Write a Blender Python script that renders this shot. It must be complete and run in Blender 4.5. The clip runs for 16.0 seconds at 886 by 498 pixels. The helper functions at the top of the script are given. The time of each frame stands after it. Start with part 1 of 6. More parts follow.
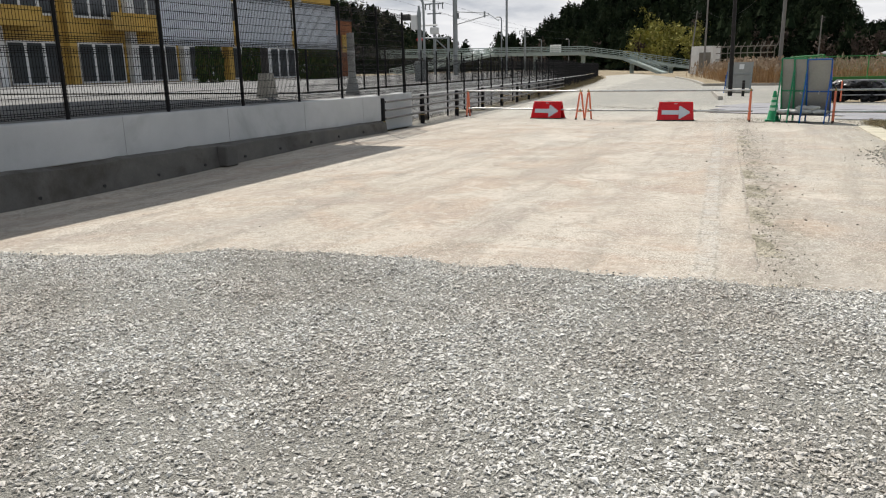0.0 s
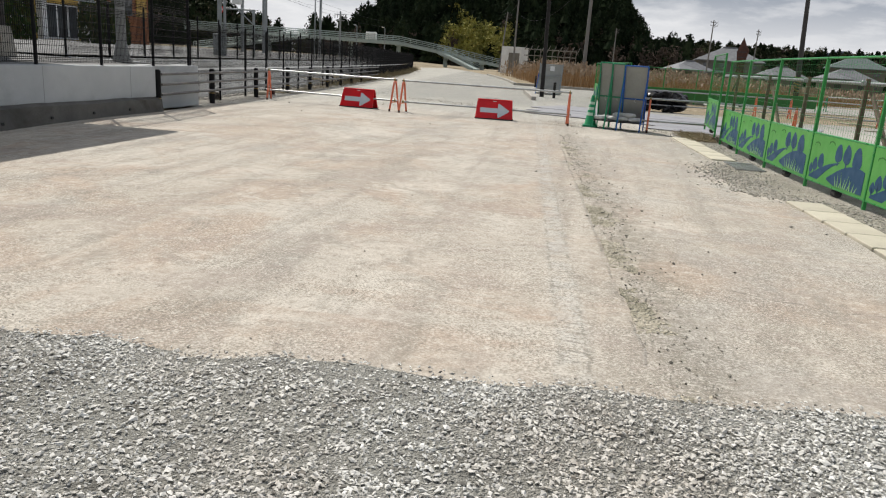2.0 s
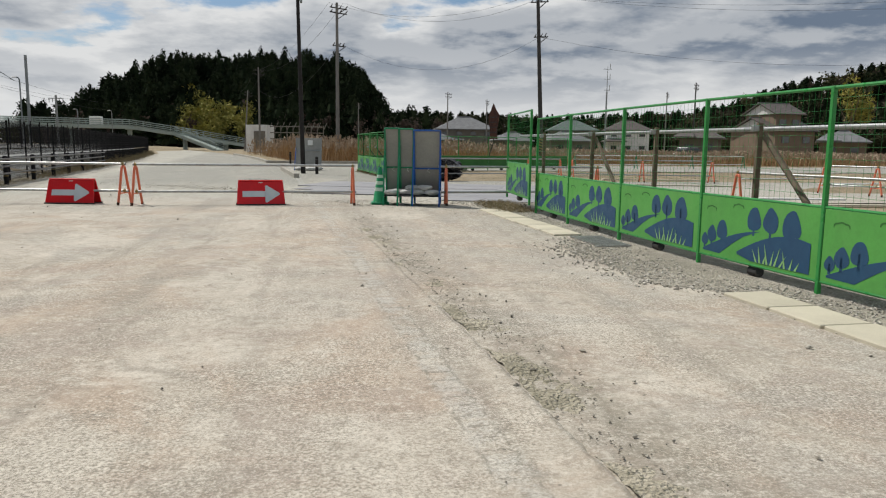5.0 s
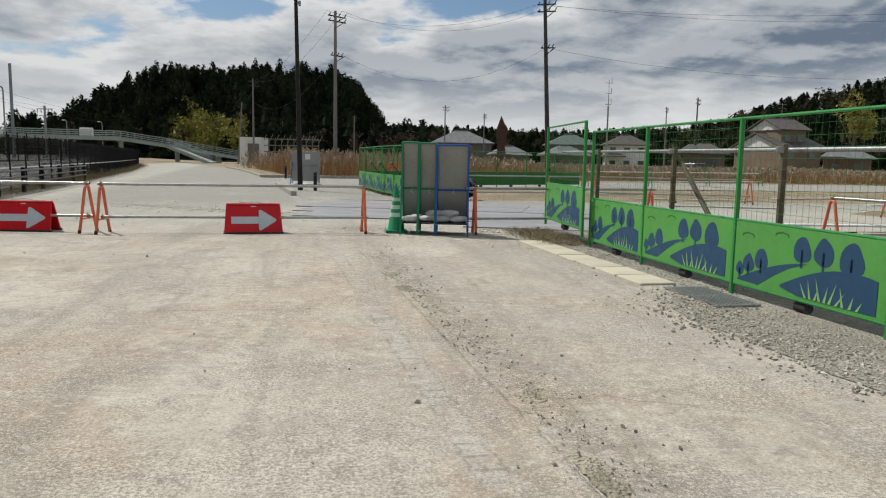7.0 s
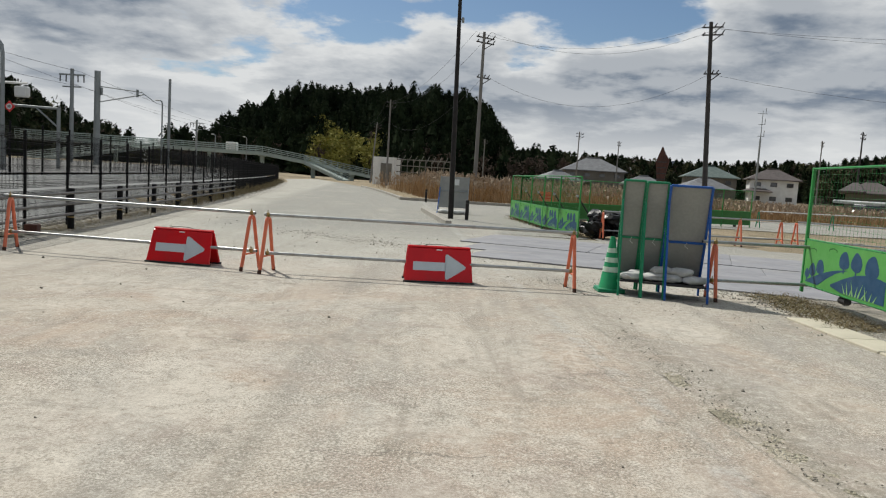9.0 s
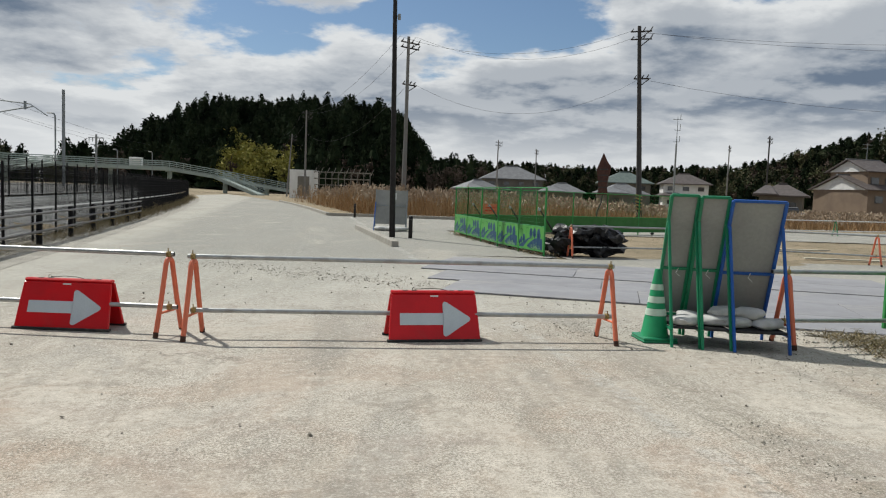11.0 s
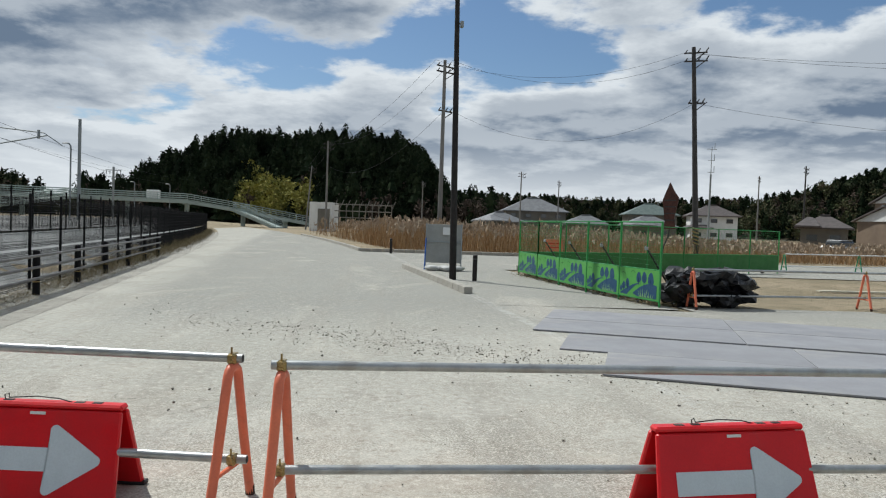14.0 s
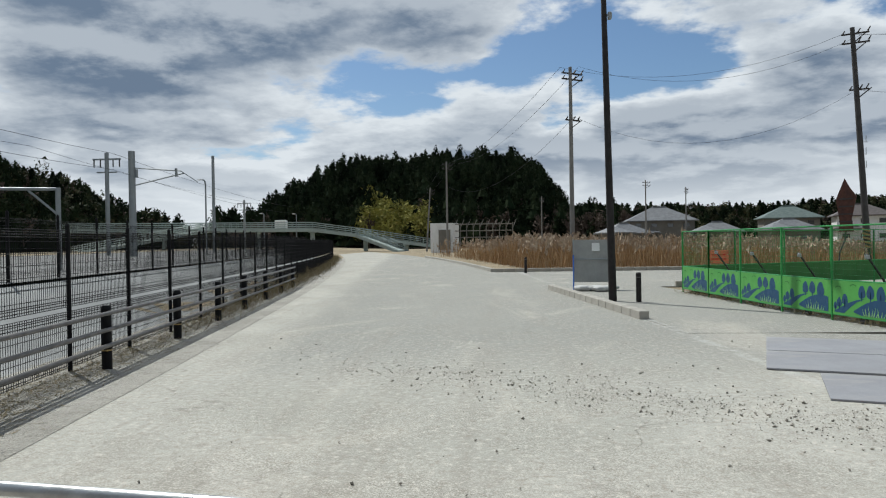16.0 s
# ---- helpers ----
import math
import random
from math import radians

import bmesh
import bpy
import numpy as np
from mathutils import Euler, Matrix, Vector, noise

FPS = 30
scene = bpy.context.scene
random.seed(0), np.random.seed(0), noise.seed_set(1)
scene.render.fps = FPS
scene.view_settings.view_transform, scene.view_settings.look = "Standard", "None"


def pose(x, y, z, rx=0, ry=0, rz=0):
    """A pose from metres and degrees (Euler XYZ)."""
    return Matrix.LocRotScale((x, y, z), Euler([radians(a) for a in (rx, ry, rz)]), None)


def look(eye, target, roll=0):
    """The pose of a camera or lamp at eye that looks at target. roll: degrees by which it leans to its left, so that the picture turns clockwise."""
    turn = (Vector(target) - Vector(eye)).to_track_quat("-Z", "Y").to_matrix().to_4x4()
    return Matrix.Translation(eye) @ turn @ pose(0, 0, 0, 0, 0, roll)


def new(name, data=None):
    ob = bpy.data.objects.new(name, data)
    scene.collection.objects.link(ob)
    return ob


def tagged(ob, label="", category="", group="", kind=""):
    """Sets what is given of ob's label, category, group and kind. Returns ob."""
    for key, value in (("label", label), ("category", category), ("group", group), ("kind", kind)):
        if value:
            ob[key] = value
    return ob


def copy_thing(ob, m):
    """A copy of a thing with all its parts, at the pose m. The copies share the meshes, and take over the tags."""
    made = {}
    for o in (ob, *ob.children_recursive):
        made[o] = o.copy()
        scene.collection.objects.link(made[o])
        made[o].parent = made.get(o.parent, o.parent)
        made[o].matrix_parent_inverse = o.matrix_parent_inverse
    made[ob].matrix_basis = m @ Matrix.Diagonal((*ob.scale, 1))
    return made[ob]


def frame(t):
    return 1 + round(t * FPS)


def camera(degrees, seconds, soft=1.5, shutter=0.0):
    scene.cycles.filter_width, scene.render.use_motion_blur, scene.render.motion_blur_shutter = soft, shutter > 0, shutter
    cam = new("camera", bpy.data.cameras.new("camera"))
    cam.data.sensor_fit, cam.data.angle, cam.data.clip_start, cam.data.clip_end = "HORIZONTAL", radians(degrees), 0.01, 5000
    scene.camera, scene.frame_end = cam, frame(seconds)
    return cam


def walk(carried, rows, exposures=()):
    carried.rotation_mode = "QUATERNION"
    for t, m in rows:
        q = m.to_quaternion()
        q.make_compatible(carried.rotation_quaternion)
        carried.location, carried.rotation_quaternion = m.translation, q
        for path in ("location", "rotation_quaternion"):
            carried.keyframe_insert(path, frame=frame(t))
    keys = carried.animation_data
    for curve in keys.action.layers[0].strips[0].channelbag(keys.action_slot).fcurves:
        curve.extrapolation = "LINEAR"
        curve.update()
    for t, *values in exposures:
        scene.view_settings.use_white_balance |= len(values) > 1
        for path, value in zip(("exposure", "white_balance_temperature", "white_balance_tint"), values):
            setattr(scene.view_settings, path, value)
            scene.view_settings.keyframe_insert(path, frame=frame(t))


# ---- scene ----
cam = camera(62.9, 16.0, 1.15)
PATH = [
    (0, (1.923, -1.026, 1.508), (1.076, 0.721, 1.027), -1.1),
    (0.5, (1.761, -0.505, 1.486), (0.944, 1.264, 1.037), -0.0),
    (1, (1.578, 0.032, 1.456), (0.876, 1.826, 0.919), 1.5),
    (1.5, (1.477, 0.58, 1.43), (0.923, 2.409, 0.84), 4.1),
    (2, (1.34, 1.147, 1.405), (0.985, 3.05, 0.902), 3.9),
    (2.5, (1.295, 1.71, 1.371), (1.111, 3.631, 0.845), 2.1),
    (3, (1.097, 2.26, 1.316), (0.911, 4.19, 0.824), 3.8),
    (3.5, (0.941, 2.85, 1.333), (0.882, 4.804, 0.911), 2.6),
    (4, (0.788, 3.43, 1.313), (0.836, 5.381, 0.879), 4.3),
    (4.5, (0.58, 4.021, 1.292), (0.664, 5.969, 0.846), 2.3),
    (5, (0.504, 4.771, 1.25), (0.786, 6.731, 0.97), 0.7),
    (5.2, (0.489, 5.009, 1.303), (0.894, 6.955, 1.081), 1.8),
    (7.5, (-0.005, 8.046, 1.324), (0.221, 10.018, 1.078), 1.3),
    (8, (-0.366, 8.647, 1.362), (-0.383, 10.638, 1.173), 6.3),
    (10.3, (-1.559, 11.784, 1.564), (-1.543, 13.77, 1.331), 0.8),
    (10.5, (-1.661, 12.055, 1.527), (-1.626, 14.038, 1.271), 1.6),
    (11, (-1.811, 12.73, 1.545), (-1.609, 14.714, 1.392), 2.1),
    (11.5, (-1.999, 13.348, 1.595), (-1.67, 15.321, 1.588), 3.5),
    (12, (-2.228, 13.95, 1.559), (-1.872, 15.916, 1.471), 1.8),
    (12.5, (-2.4, 14.665, 1.544), (-2.073, 16.629, 1.36), 0.2),
    (13, (-2.638, 15.319, 1.529), (-2.27, 17.28, 1.382), 2.8),
    (13.5, (-2.794, 15.885, 1.528), (-2.415, 17.846, 1.43), 2.3),
    (14, (-3.073, 16.468, 1.567), (-2.91, 18.46, 1.501), 2.0),
    (14.5, (-3.373, 16.99, 1.58), (-3.552, 18.979, 1.455), 1.1),
    (15, (-3.635, 17.532, 1.592), (-4.081, 19.479, 1.487), -0.4),
    (15.5, (-3.849, 17.983, 1.602), (-4.197, 19.951, 1.55), -1.0),
    (16, (-3.923, 18.398, 1.601), (-4.081, 20.391, 1.581), -0.9),
]
EXPOSURES = [(0, 0.20, 6500, 11), (3.5, -0.10, 6420, 10), (5, -0.13, 6500, 9), (7.5, -0.18, 6450, 8), (10.5, -0.12, 6420, 8), (12, -0.10, 6220, 7), (16, -0.05, 6050, 6)]
CLOUD_BIG, CLOUD_FINE, CLOUD_LIGHT = (1.3, 0.6), (-0.6, 5.1), 11.6
DUST_TAN, DUST_PALE, DUST_RUST = (0.44, 0.39, 0.325), (0.53, 0.487, 0.42), (0.42, 0.325, 0.25)
DUST_GREY, DUST_GREY2 = (0.345, 0.34, 0.30), (0.42, 0.41, 0.365)
walk(cam, [(t, look(e, g, r)) for t, e, g, r in PATH], EXPOSURES)

# ---------------------------------------------------------------- light
SUN_TO = Vector((-0.52, 0.55, 1.0)).normalized()
sun = new("sun", bpy.data.lights.new("sun", "SUN"))
sun.data.energy, sun.data.angle, sun.data.color = 4.4, radians(0.55), (1.0, 0.955, 0.88)
sun.matrix_world = look((0, 0, 60), Vector((0, 0, 60)) - SUN_TO)

world = bpy.data.worlds.new("world")
scene.world = world
world.use_nodes = True
wn, wl = world.node_tree.nodes, world.node_tree.links
wn.clear()


def wnode(kind, **kw):
    n = wn.new(kind)
    for k, v in kw.items():
        n.inputs[k].default_value = v
    return n


def wmath(op, a, b=None, clamp=False):
    n = wn.new("ShaderNodeMath")
    n.operation, n.use_clamp = op, clamp
    for i, v in enumerate((a, b)):
        if v is None:
            continue
        if isinstance(v, (int, float)):
            n.inputs[i].default_value = v
        else:
            wl.new(v, n.inputs[i])
    return n.outputs[0]


def wmix(fac, a, b):
    n = wn.new("ShaderNodeMix")
    n.data_type = "RGBA"
    if isinstance(fac, (int, float)):
        n.inputs["Factor"].default_value = fac
    else:
        wl.new(fac, n.inputs["Factor"])
    for s, v in (("A", a), ("B", b)):
        sock = [i for i in n.inputs if i.name == s and i.type == "RGBA"][0]
        if isinstance(v, tuple):
            sock.default_value = (*v, 1)
        else:
            wl.new(v, sock)
    return [o for o in n.outputs if o.type == "RGBA"][0]


def wramp(v, a, b):
    n = wn.new("ShaderNodeMapRange")
    n.interpolation_type = "SMOOTHSTEP"
    wl.new(v, n.inputs["Value"])
    n.inputs["From Min"].default_value, n.inputs["From Max"].default_value = a, b
    return n.outputs["Result"]


sky = wn.new("ShaderNodeTexSky")
sky.sky_type, sky.sun_disc = "NISHITA", False
sky.sun_elevation = math.asin(SUN_TO.z)
sky.sun_rotation = math.atan2(SUN_TO.x, SUN_TO.y)
sky.air_density, sky.dust_density, sky.ozone_density = 1.0, 0.6, 1.6
sep = wn.new("ShaderNodeSeparateXYZ")
wl.new(wn.new("ShaderNodeTexCoord").outputs["Generated"], sep.inputs[0])
dx, dy, dz = sep.outputs
up = wmath("ADD", wmath("MAXIMUM", dz, 0.0), 0.20)
px, py = wmath("DIVIDE", dx, up), wmath("DIVIDE", dy, up)


def plane(offset, zoom):
    """A point of the cloud sheet; a zoom below one looks a little higher up the sky."""
    v = wn.new("ShaderNodeCombineXYZ")
    wl.new(wmath("ADD", wmath("MULTIPLY", px, zoom), offset[0]), v.inputs[0])
    wl.new(wmath("ADD", wmath("MULTIPLY", py, zoom), offset[1]), v.inputs[1])
    return v.outputs[0]


def cloud_noise(scale, detail, rough, offset, zoom):
    n = wnode("ShaderNodeTexNoise", Scale=scale, Detail=detail, Roughness=rough)
    wl.new(plane(offset, zoom), n.inputs["Vector"])
    return n.outputs[0]


def puffs(scale, offset, zoom):
    """Rounded heaps: cells with their centres full and their borders thin, pushed about by finer noise."""
    jit = wnode("ShaderNodeTexNoise", Scale=4.0, Detail=5.0, Roughness=0.6)
    at = plane(offset, zoom)
    wl.new(at, jit.inputs["Vector"])
    push = wn.new("ShaderNodeVectorMath")
    push.operation = "MULTIPLY_ADD"
    wl.new(jit.outputs["Color"], push.inputs[0])
    push.inputs[1].default_value = (0.30, 0.30, 0.0)
    wl.new(at, push.inputs[2])
    v = wnode("ShaderNodeTexVoronoi", Scale=scale)
    v.feature = "SMOOTH_F1"
    v.inputs["Smoothness"].default_value = 0.35
    wl.new(push.outputs[0], v.inputs["Vector"])
    return wmath("SUBTRACT", 1.0, v.outputs["Distance"])


def density(zoom=1.0):
    big = cloud_noise(0.62, 2.0, 0.5, CLOUD_BIG, zoom)
    fine = cloud_noise(3.2, 8.0, 0.58, CLOUD_FINE, zoom)
    d = wmath("ADD", wmath("MULTIPLY", big, 0.62), wmath("MULTIPLY", fine, 0.27))
    return wmath("ADD", d, wmath("MULTIPLY", puffs(2.1, CLOUD_FINE, zoom), 0.20))


dens = density()
toward = density(0.95)                             # a step up the sky: thicker there means shaded here
low = wramp(dz, 0.16, 0.04)                       # more cloud piled towards the horizon
dens_low = wmath("ADD", dens, wmath("MULTIPLY", low, 0.085))
cover = wramp(dens_low, 0.445, 0.492)
thick = wramp(dens, 0.448, 0.575)
relief = wramp(wmath("SUBTRACT", toward, dens), -0.045, 0.045)
shade = wmath("ADD", wmath("MULTIPLY", thick, 0.78), wmath("MULTIPLY", relief, 0.52))
shade = wmath("SUBTRACT", shade, 0.27, True)
shade = wmath("MULTIPLY", shade, wramp(dz, 0.0, 0.15))
cloud = wmix(shade, (0.98, 0.985, 0.99), (0.20, 0.258, 0.35))
lift = wn.new("ShaderNodeVectorMath")
lift.operation = "SCALE"
wl.new(cloud, lift.inputs[0])
lift.inputs["Scale"].default_value = CLOUD_LIGHT
bg = wn.new("ShaderNodeBackground")
clear = wn.new("ShaderNodeVectorMath")
clear.operation = "MULTIPLY"
wl.new(sky.outputs[0], clear.inputs[0])
clear.inputs[1].default_value = (1.04, 1.12, 1.20)      # hazy bright blue between the clouds
wl.new(wmix(cover, clear.outputs[0], lift.outputs[0]), bg.inputs["Color"])
bg.inputs["Strength"].default_value = 0.07
wl.new(bg.outputs[0], wn.new("ShaderNodeOutputWorld").inputs[0])

# ---------------------------------------------------------------- materials
class Mat:
    """A node material in the making, with short ways to add nodes."""

    def __init__(self, name):
        self.m = bpy.data.materials.new(name)
        self.m.use_nodes = True
        self.t = self.m.node_tree
        self.bsdf = self.t.nodes["Principled BSDF"]
        self.tc = self.t.nodes.new("ShaderNodeTexCoord").outputs["Object"]

    def node(self, kind, vec=None, **kw):
        n = self.t.nodes.new(kind)
        for k, v in kw.items():
            n.inputs[k.replace("_", " ")].default_value = v
        if vec is not None:
            self.t.links.new(vec, n.inputs[0])
        return n

    def link(self, a, b):
        self.t.links.new(a, b)

    def noise(self, scale, detail=5, rough=0.55, stretch=(1, 1, 1), dist=0.0):
        v = self.tc
        if stretch != (1, 1, 1):
            mp = self.node("ShaderNodeMapping", v)
            mp.inputs["Scale"].default_value = stretch
            v = mp.outputs[0]
        return self.node("ShaderNodeTexNoise", v, Scale=scale, Detail=detail, Roughness=rough, Distortion=dist).outputs[0]

    def math(self, op, a, b=0.0, clamp=False):
        n = self.t.nodes.new("ShaderNodeMath")
        n.operation, n.use_clamp = op, clamp
        for i, v in enumerate((a, b)):
            if isinstance(v, (int, float)):
                n.inputs[i].default_value = v
            else:
                self.link(v, n.inputs[i])
        return n.outputs[0]

    def ramp(self, v, a, b, lo=0.0, hi=1.0):
        n = self.t.nodes.new("ShaderNodeMapRange")
        n.interpolation_type = "SMOOTHSTEP"
        self.link(v, n.inputs["Value"])
        for k, x in (("From Min", a), ("From Max", b), ("To Min", lo), ("To Max", hi)):
            n.inputs[k].default_value = x
        return n.outputs["Result"]

    def mix(self, fac, a, b):
        n = self.t.nodes.new("ShaderNodeMix")
        n.data_type = "RGBA"
        if isinstance(fac, (int, float)):
            n.inputs["Factor"].default_value = fac
        else:
            self.link(fac, n.inputs["Factor"])
        for s, v in (("A", a), ("B", b)):
            sock = [i for i in n.inputs if i.name == s and i.type == "RGBA"][0]
            if isinstance(v, tuple):
                sock.default_value = (*v[:3], 1)
            else:
                self.link(v, sock)
        return [o for o in n.outputs if o.type == "RGBA"][0]

    def bump(self, h, strength, distance):
        n = self.t.nodes.new("ShaderNodeBump")
        n.inputs["Strength"].default_value, n.inputs["Distance"].default_value = strength, distance
        self.link(h, n.inputs["Height"])
        self.link(n.outputs[0], self.bsdf.inputs["Normal"])

    def done(self, colour, rough=0.8, metal=0.0, spec=0.4):
        b = self.bsdf.inputs
        if isinstance(colour, tuple):
            b["Base Color"].default_value = (*colour[:3], 1)
        else:
            self.link(colour, b["Base Color"])
        if isinstance(rough, (int, float)):
            b["Roughness"].default_value = rough
        else:
            self.link(rough, b["Roughness"])
        b["Metallic"].default_value = metal
        b["Specular IOR Level"].default_value = spec
        return self.m


def plain(name, c, c2=None, rough=0.6, metal=0.0, scale=6.0, grain=90.0, bump=0.15, dirt=None, amount=0.5, spec=0.4, vary=0.0):
    """Painted, plastic, metal or stone surface: broad variation, fine grain, and dirt in patches."""
    k = Mat(name)
    c2 = c2 or tuple(v * 0.8 for v in c)
    col = k.mix(k.ramp(k.noise(scale, 4), 0.3, 0.7), c, c2)
    g = k.noise(grain, 4, 0.6)
    col = k.mix(k.ramp(g, 0.3, 0.75, 0.0, 0.25), col, tuple(v * 0.7 for v in c2))
    if dirt:
        col = k.mix(k.math("MULTIPLY", k.ramp(k.noise(scale * 0.45, 8, 0.65, dist=0.6), 0.5, 0.68), amount), col, dirt)
    if vary:
        info = k.t.nodes.new("ShaderNodeObjectInfo").outputs["Random"]
        col = k.mix(k.math("MULTIPLY", info, vary), col, tuple(v * 0.55 for v in c))
    if bump:
        k.bump(g, bump, 0.01)
    return k.done(col, k.ramp(k.noise(scale * 2, 4), 0.3, 0.7, max(0.05, rough - 0.1), min(1, rough + 0.12)), metal, spec)


def island(name, cols, rough=0.9, spec=0.2, coarse=0.0, tint=None):
    """Colours chosen anew for each loose piece (leaf clump, stone, blade)."""
    k = Mat(name)
    r = k.t.nodes.new("ShaderNodeNewGeometry").outputs["Random Per Island"]
    n = k.t.nodes.new("ShaderNodeValToRGB")
    k.link(r, n.inputs[0])
    e = n.color_ramp.elements
    while len(e) < len(cols):
        e.new(0.5)
    for i, c in enumerate(cols):
        e[i].position, e[i].color = i / max(1, len(cols) - 1), (*c, 1)
    col = n.outputs[0]
    if tint:
        col = k.mix(k.ramp(k.noise(0.9, 5, 0.6), 0.40, 0.66, 0.0, 0.75), col, k.mix(0.55, col, tint))
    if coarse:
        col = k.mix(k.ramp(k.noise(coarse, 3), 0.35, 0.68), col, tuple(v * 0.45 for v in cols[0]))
    return k.done(col, rough, 0.0, spec)


def road_dust(name):
    """Old asphalt under pale dried mud: tan and grey clouds, wheel streaks along the road, fine stone grain, cracks."""
    k = Mat(name)
    sx = k.node("ShaderNodeSeparateXYZ", k.tc)
    x, y = sx.outputs[0], sx.outputs[1]
    broad = k.noise(0.28, 5, 0.6, dist=0.6)
    streak = k.noise(1.3, 7, 0.65, stretch=(1.6, 0.12, 1), dist=0.4)
    blot = k.noise(2.1, 8, 0.68, dist=0.8)
    ahead = k.ramp(y, 16.0, 25.0)                    # the mud thins out beyond the barrier
    tan = k.mix(k.ramp(broad, 0.35, 0.65), DUST_TAN, DUST_PALE)
    tan = k.mix(k.ramp(k.noise(0.5, 6, 0.65, dist=1.2), 0.45, 0.62, 0.0, 0.80), tan, DUST_RUST)
    tan = k.mix(k.ramp(k.noise(1.5, 7, 0.68, dist=0.8), 0.52, 0.66, 0.0, 0.60), tan, (0.62, 0.575, 0.50))
    grey = k.mix(k.ramp(broad, 0.35, 0.65), DUST_GREY, DUST_GREY2)
    lane = k.math("MULTIPLY", k.ramp(k.math("ADD", y, k.math("MULTIPLY", broad, 6.0)), 28.0, 33.5), k.ramp(k.math("ADD", k.math("ADD", x, k.math("MULTIPLY", y, 0.125)), k.math("MULTIPLY", broad, 1.2)), -3.9, -2.7))
    grey = k.mix(k.math("MULTIPLY", lane, 0.8), grey, (0.225, 0.23, 0.212))
    col = k.mix(ahead, tan, grey)
    muddy = k.ramp(y, 26.0, 19.0, 0.35, 1.0)
    col = k.mix(k.math("MULTIPLY", k.ramp(streak, 0.47, 0.66, 0.0, 0.58), muddy), col, (0.245, 0.222, 0.187))
    smear = k.noise(0.42, 7, 0.62, stretch=(1.0, 0.45, 1), dist=1.6)
    col = k.mix(k.math("MULTIPLY", k.ramp(smear, 0.52, 0.66, 0.0, 0.50), muddy), col, (0.27, 0.262, 0.24))
    col = k.mix(k.ramp(smear, 0.48, 0.28, 0.0, 0.35), col, (0.58, 0.535, 0.455))
    col = k.mix(k.math("MULTIPLY", k.ramp(blot, 0.49, 0.70, 0.0, 0.62), muddy), col, (0.225, 0.205, 0.172))
    col = k.mix(k.math("MULTIPLY", k.ramp(blot, 0.42, 0.24, 0.0, 0.6), muddy), col, (0.50, 0.46, 0.38))
    col = k.mix(k.math("MULTIPLY", k.ramp(k.noise(1.0, 7, 0.62, dist=1.0), 0.48, 0.66, 0.0, 0.55), k.ramp(y, 21.0, 15.0)), col, (0.335, 0.275, 0.235))
    col = k.mix(k.math("MULTIPLY", k.math("MULTIPLY", k.ramp(k.math("ADD", x, k.math("MULTIPLY", y, 0.092)), 2.0, 2.5), k.ramp(k.noise(0.7, 6, 0.6, dist=0.8), 0.42, 0.6, 0.0, 0.5)), k.ramp(y, 21.0, 17.0)), col, (0.345, 0.33, 0.30))
    # a broken strip with crumbs, and a line of tyre tread beside it
    wob = k.math("MULTIPLY", k.math("SUBTRACT", k.noise(0.8, 4), 0.5), 0.5)
    off = k.math("ADD", k.math("ADD", x, k.math("MULTIPLY", y, 0.0865)), wob)
    band = k.math("SUBTRACT", 1.0, k.math("MULTIPLY", k.math("ABSOLUTE", k.math("SUBTRACT", off, 2.42)), 2.6), True)
    band = k.math("MULTIPLY", band, k.ramp(k.noise(7, 8, 0.75), 0.40, 0.58))
    band = k.math("MULTIPLY", band, k.ramp(y, 20.0, 17.0))
    col = k.mix(k.math("MULTIPLY", band, 0.60), col, (0.17, 0.155, 0.115))
    off2 = k.math("ADD", k.math("ADD", x, k.math("MULTIPLY", y, 0.0865)), k.math("MULTIPLY", k.math("SUBTRACT", k.noise(9.0, 7, 0.75), 0.5), 0.13))
    aside = k.math("ABSOLUTE", k.math("SUBTRACT", off2, 1.80))
    rim = k.ramp(k.math("ABSOLUTE", k.math("SUBTRACT", aside, 0.075)), 0.016, 0.004)
    w = k.node("ShaderNodeTexWave", k.tc, Scale=2.3, Distortion=2.5, Detail=5)
    w.bands_direction = "Y"
    bars = k.math("MULTIPLY", k.ramp(aside, 0.085, 0.07), k.ramp(w.outputs[1], 0.86, 0.97))
    tread = k.math("MULTIPLY", k.math("MAXIMUM", rim, bars), k.ramp(k.noise(4.0, 8, 0.8), 0.44, 0.58))
    tread = k.math("MULTIPLY", tread, k.ramp(y, 19.0, 16.0))
    col = k.mix(k.math("MULTIPLY", k.math("MULTIPLY", k.ramp(aside, 0.13, 0.05), k.ramp(k.noise(3.0, 6, 0.7), 0.40, 0.60)), 0.50), col, (0.50, 0.50, 0.475))
    col = k.mix(k.math("MULTIPLY", tread, 0.60), col, (0.15, 0.14, 0.11))
    crack = k.node("ShaderNodeTexVoronoi", k.node("ShaderNodeMapping", k.tc).outputs[0], Scale=0.42)
    crack.feature = "DISTANCE_TO_EDGE"
    warp = k.node("ShaderNodeTexNoise", k.tc, Scale=1.3, Detail=5)
    vm = k.t.nodes.new("ShaderNodeVectorMath")
    k.link(k.tc, vm.inputs[0])
    sc = k.t.nodes.new("ShaderNodeVectorMath")
    sc.operation = "SCALE"
    sc.inputs["Scale"].default_value = 0.9
    k.link(warp.outputs[1], sc.inputs[0])
    k.link(sc.outputs[0], vm.inputs[1])
    k.link(vm.outputs[0], crack.inputs[0])
    line = k.math("MULTIPLY", k.ramp(crack.outputs["Distance"], 0.006, 0.001), k.ramp(k.noise(0.5, 3), 0.54, 0.66))
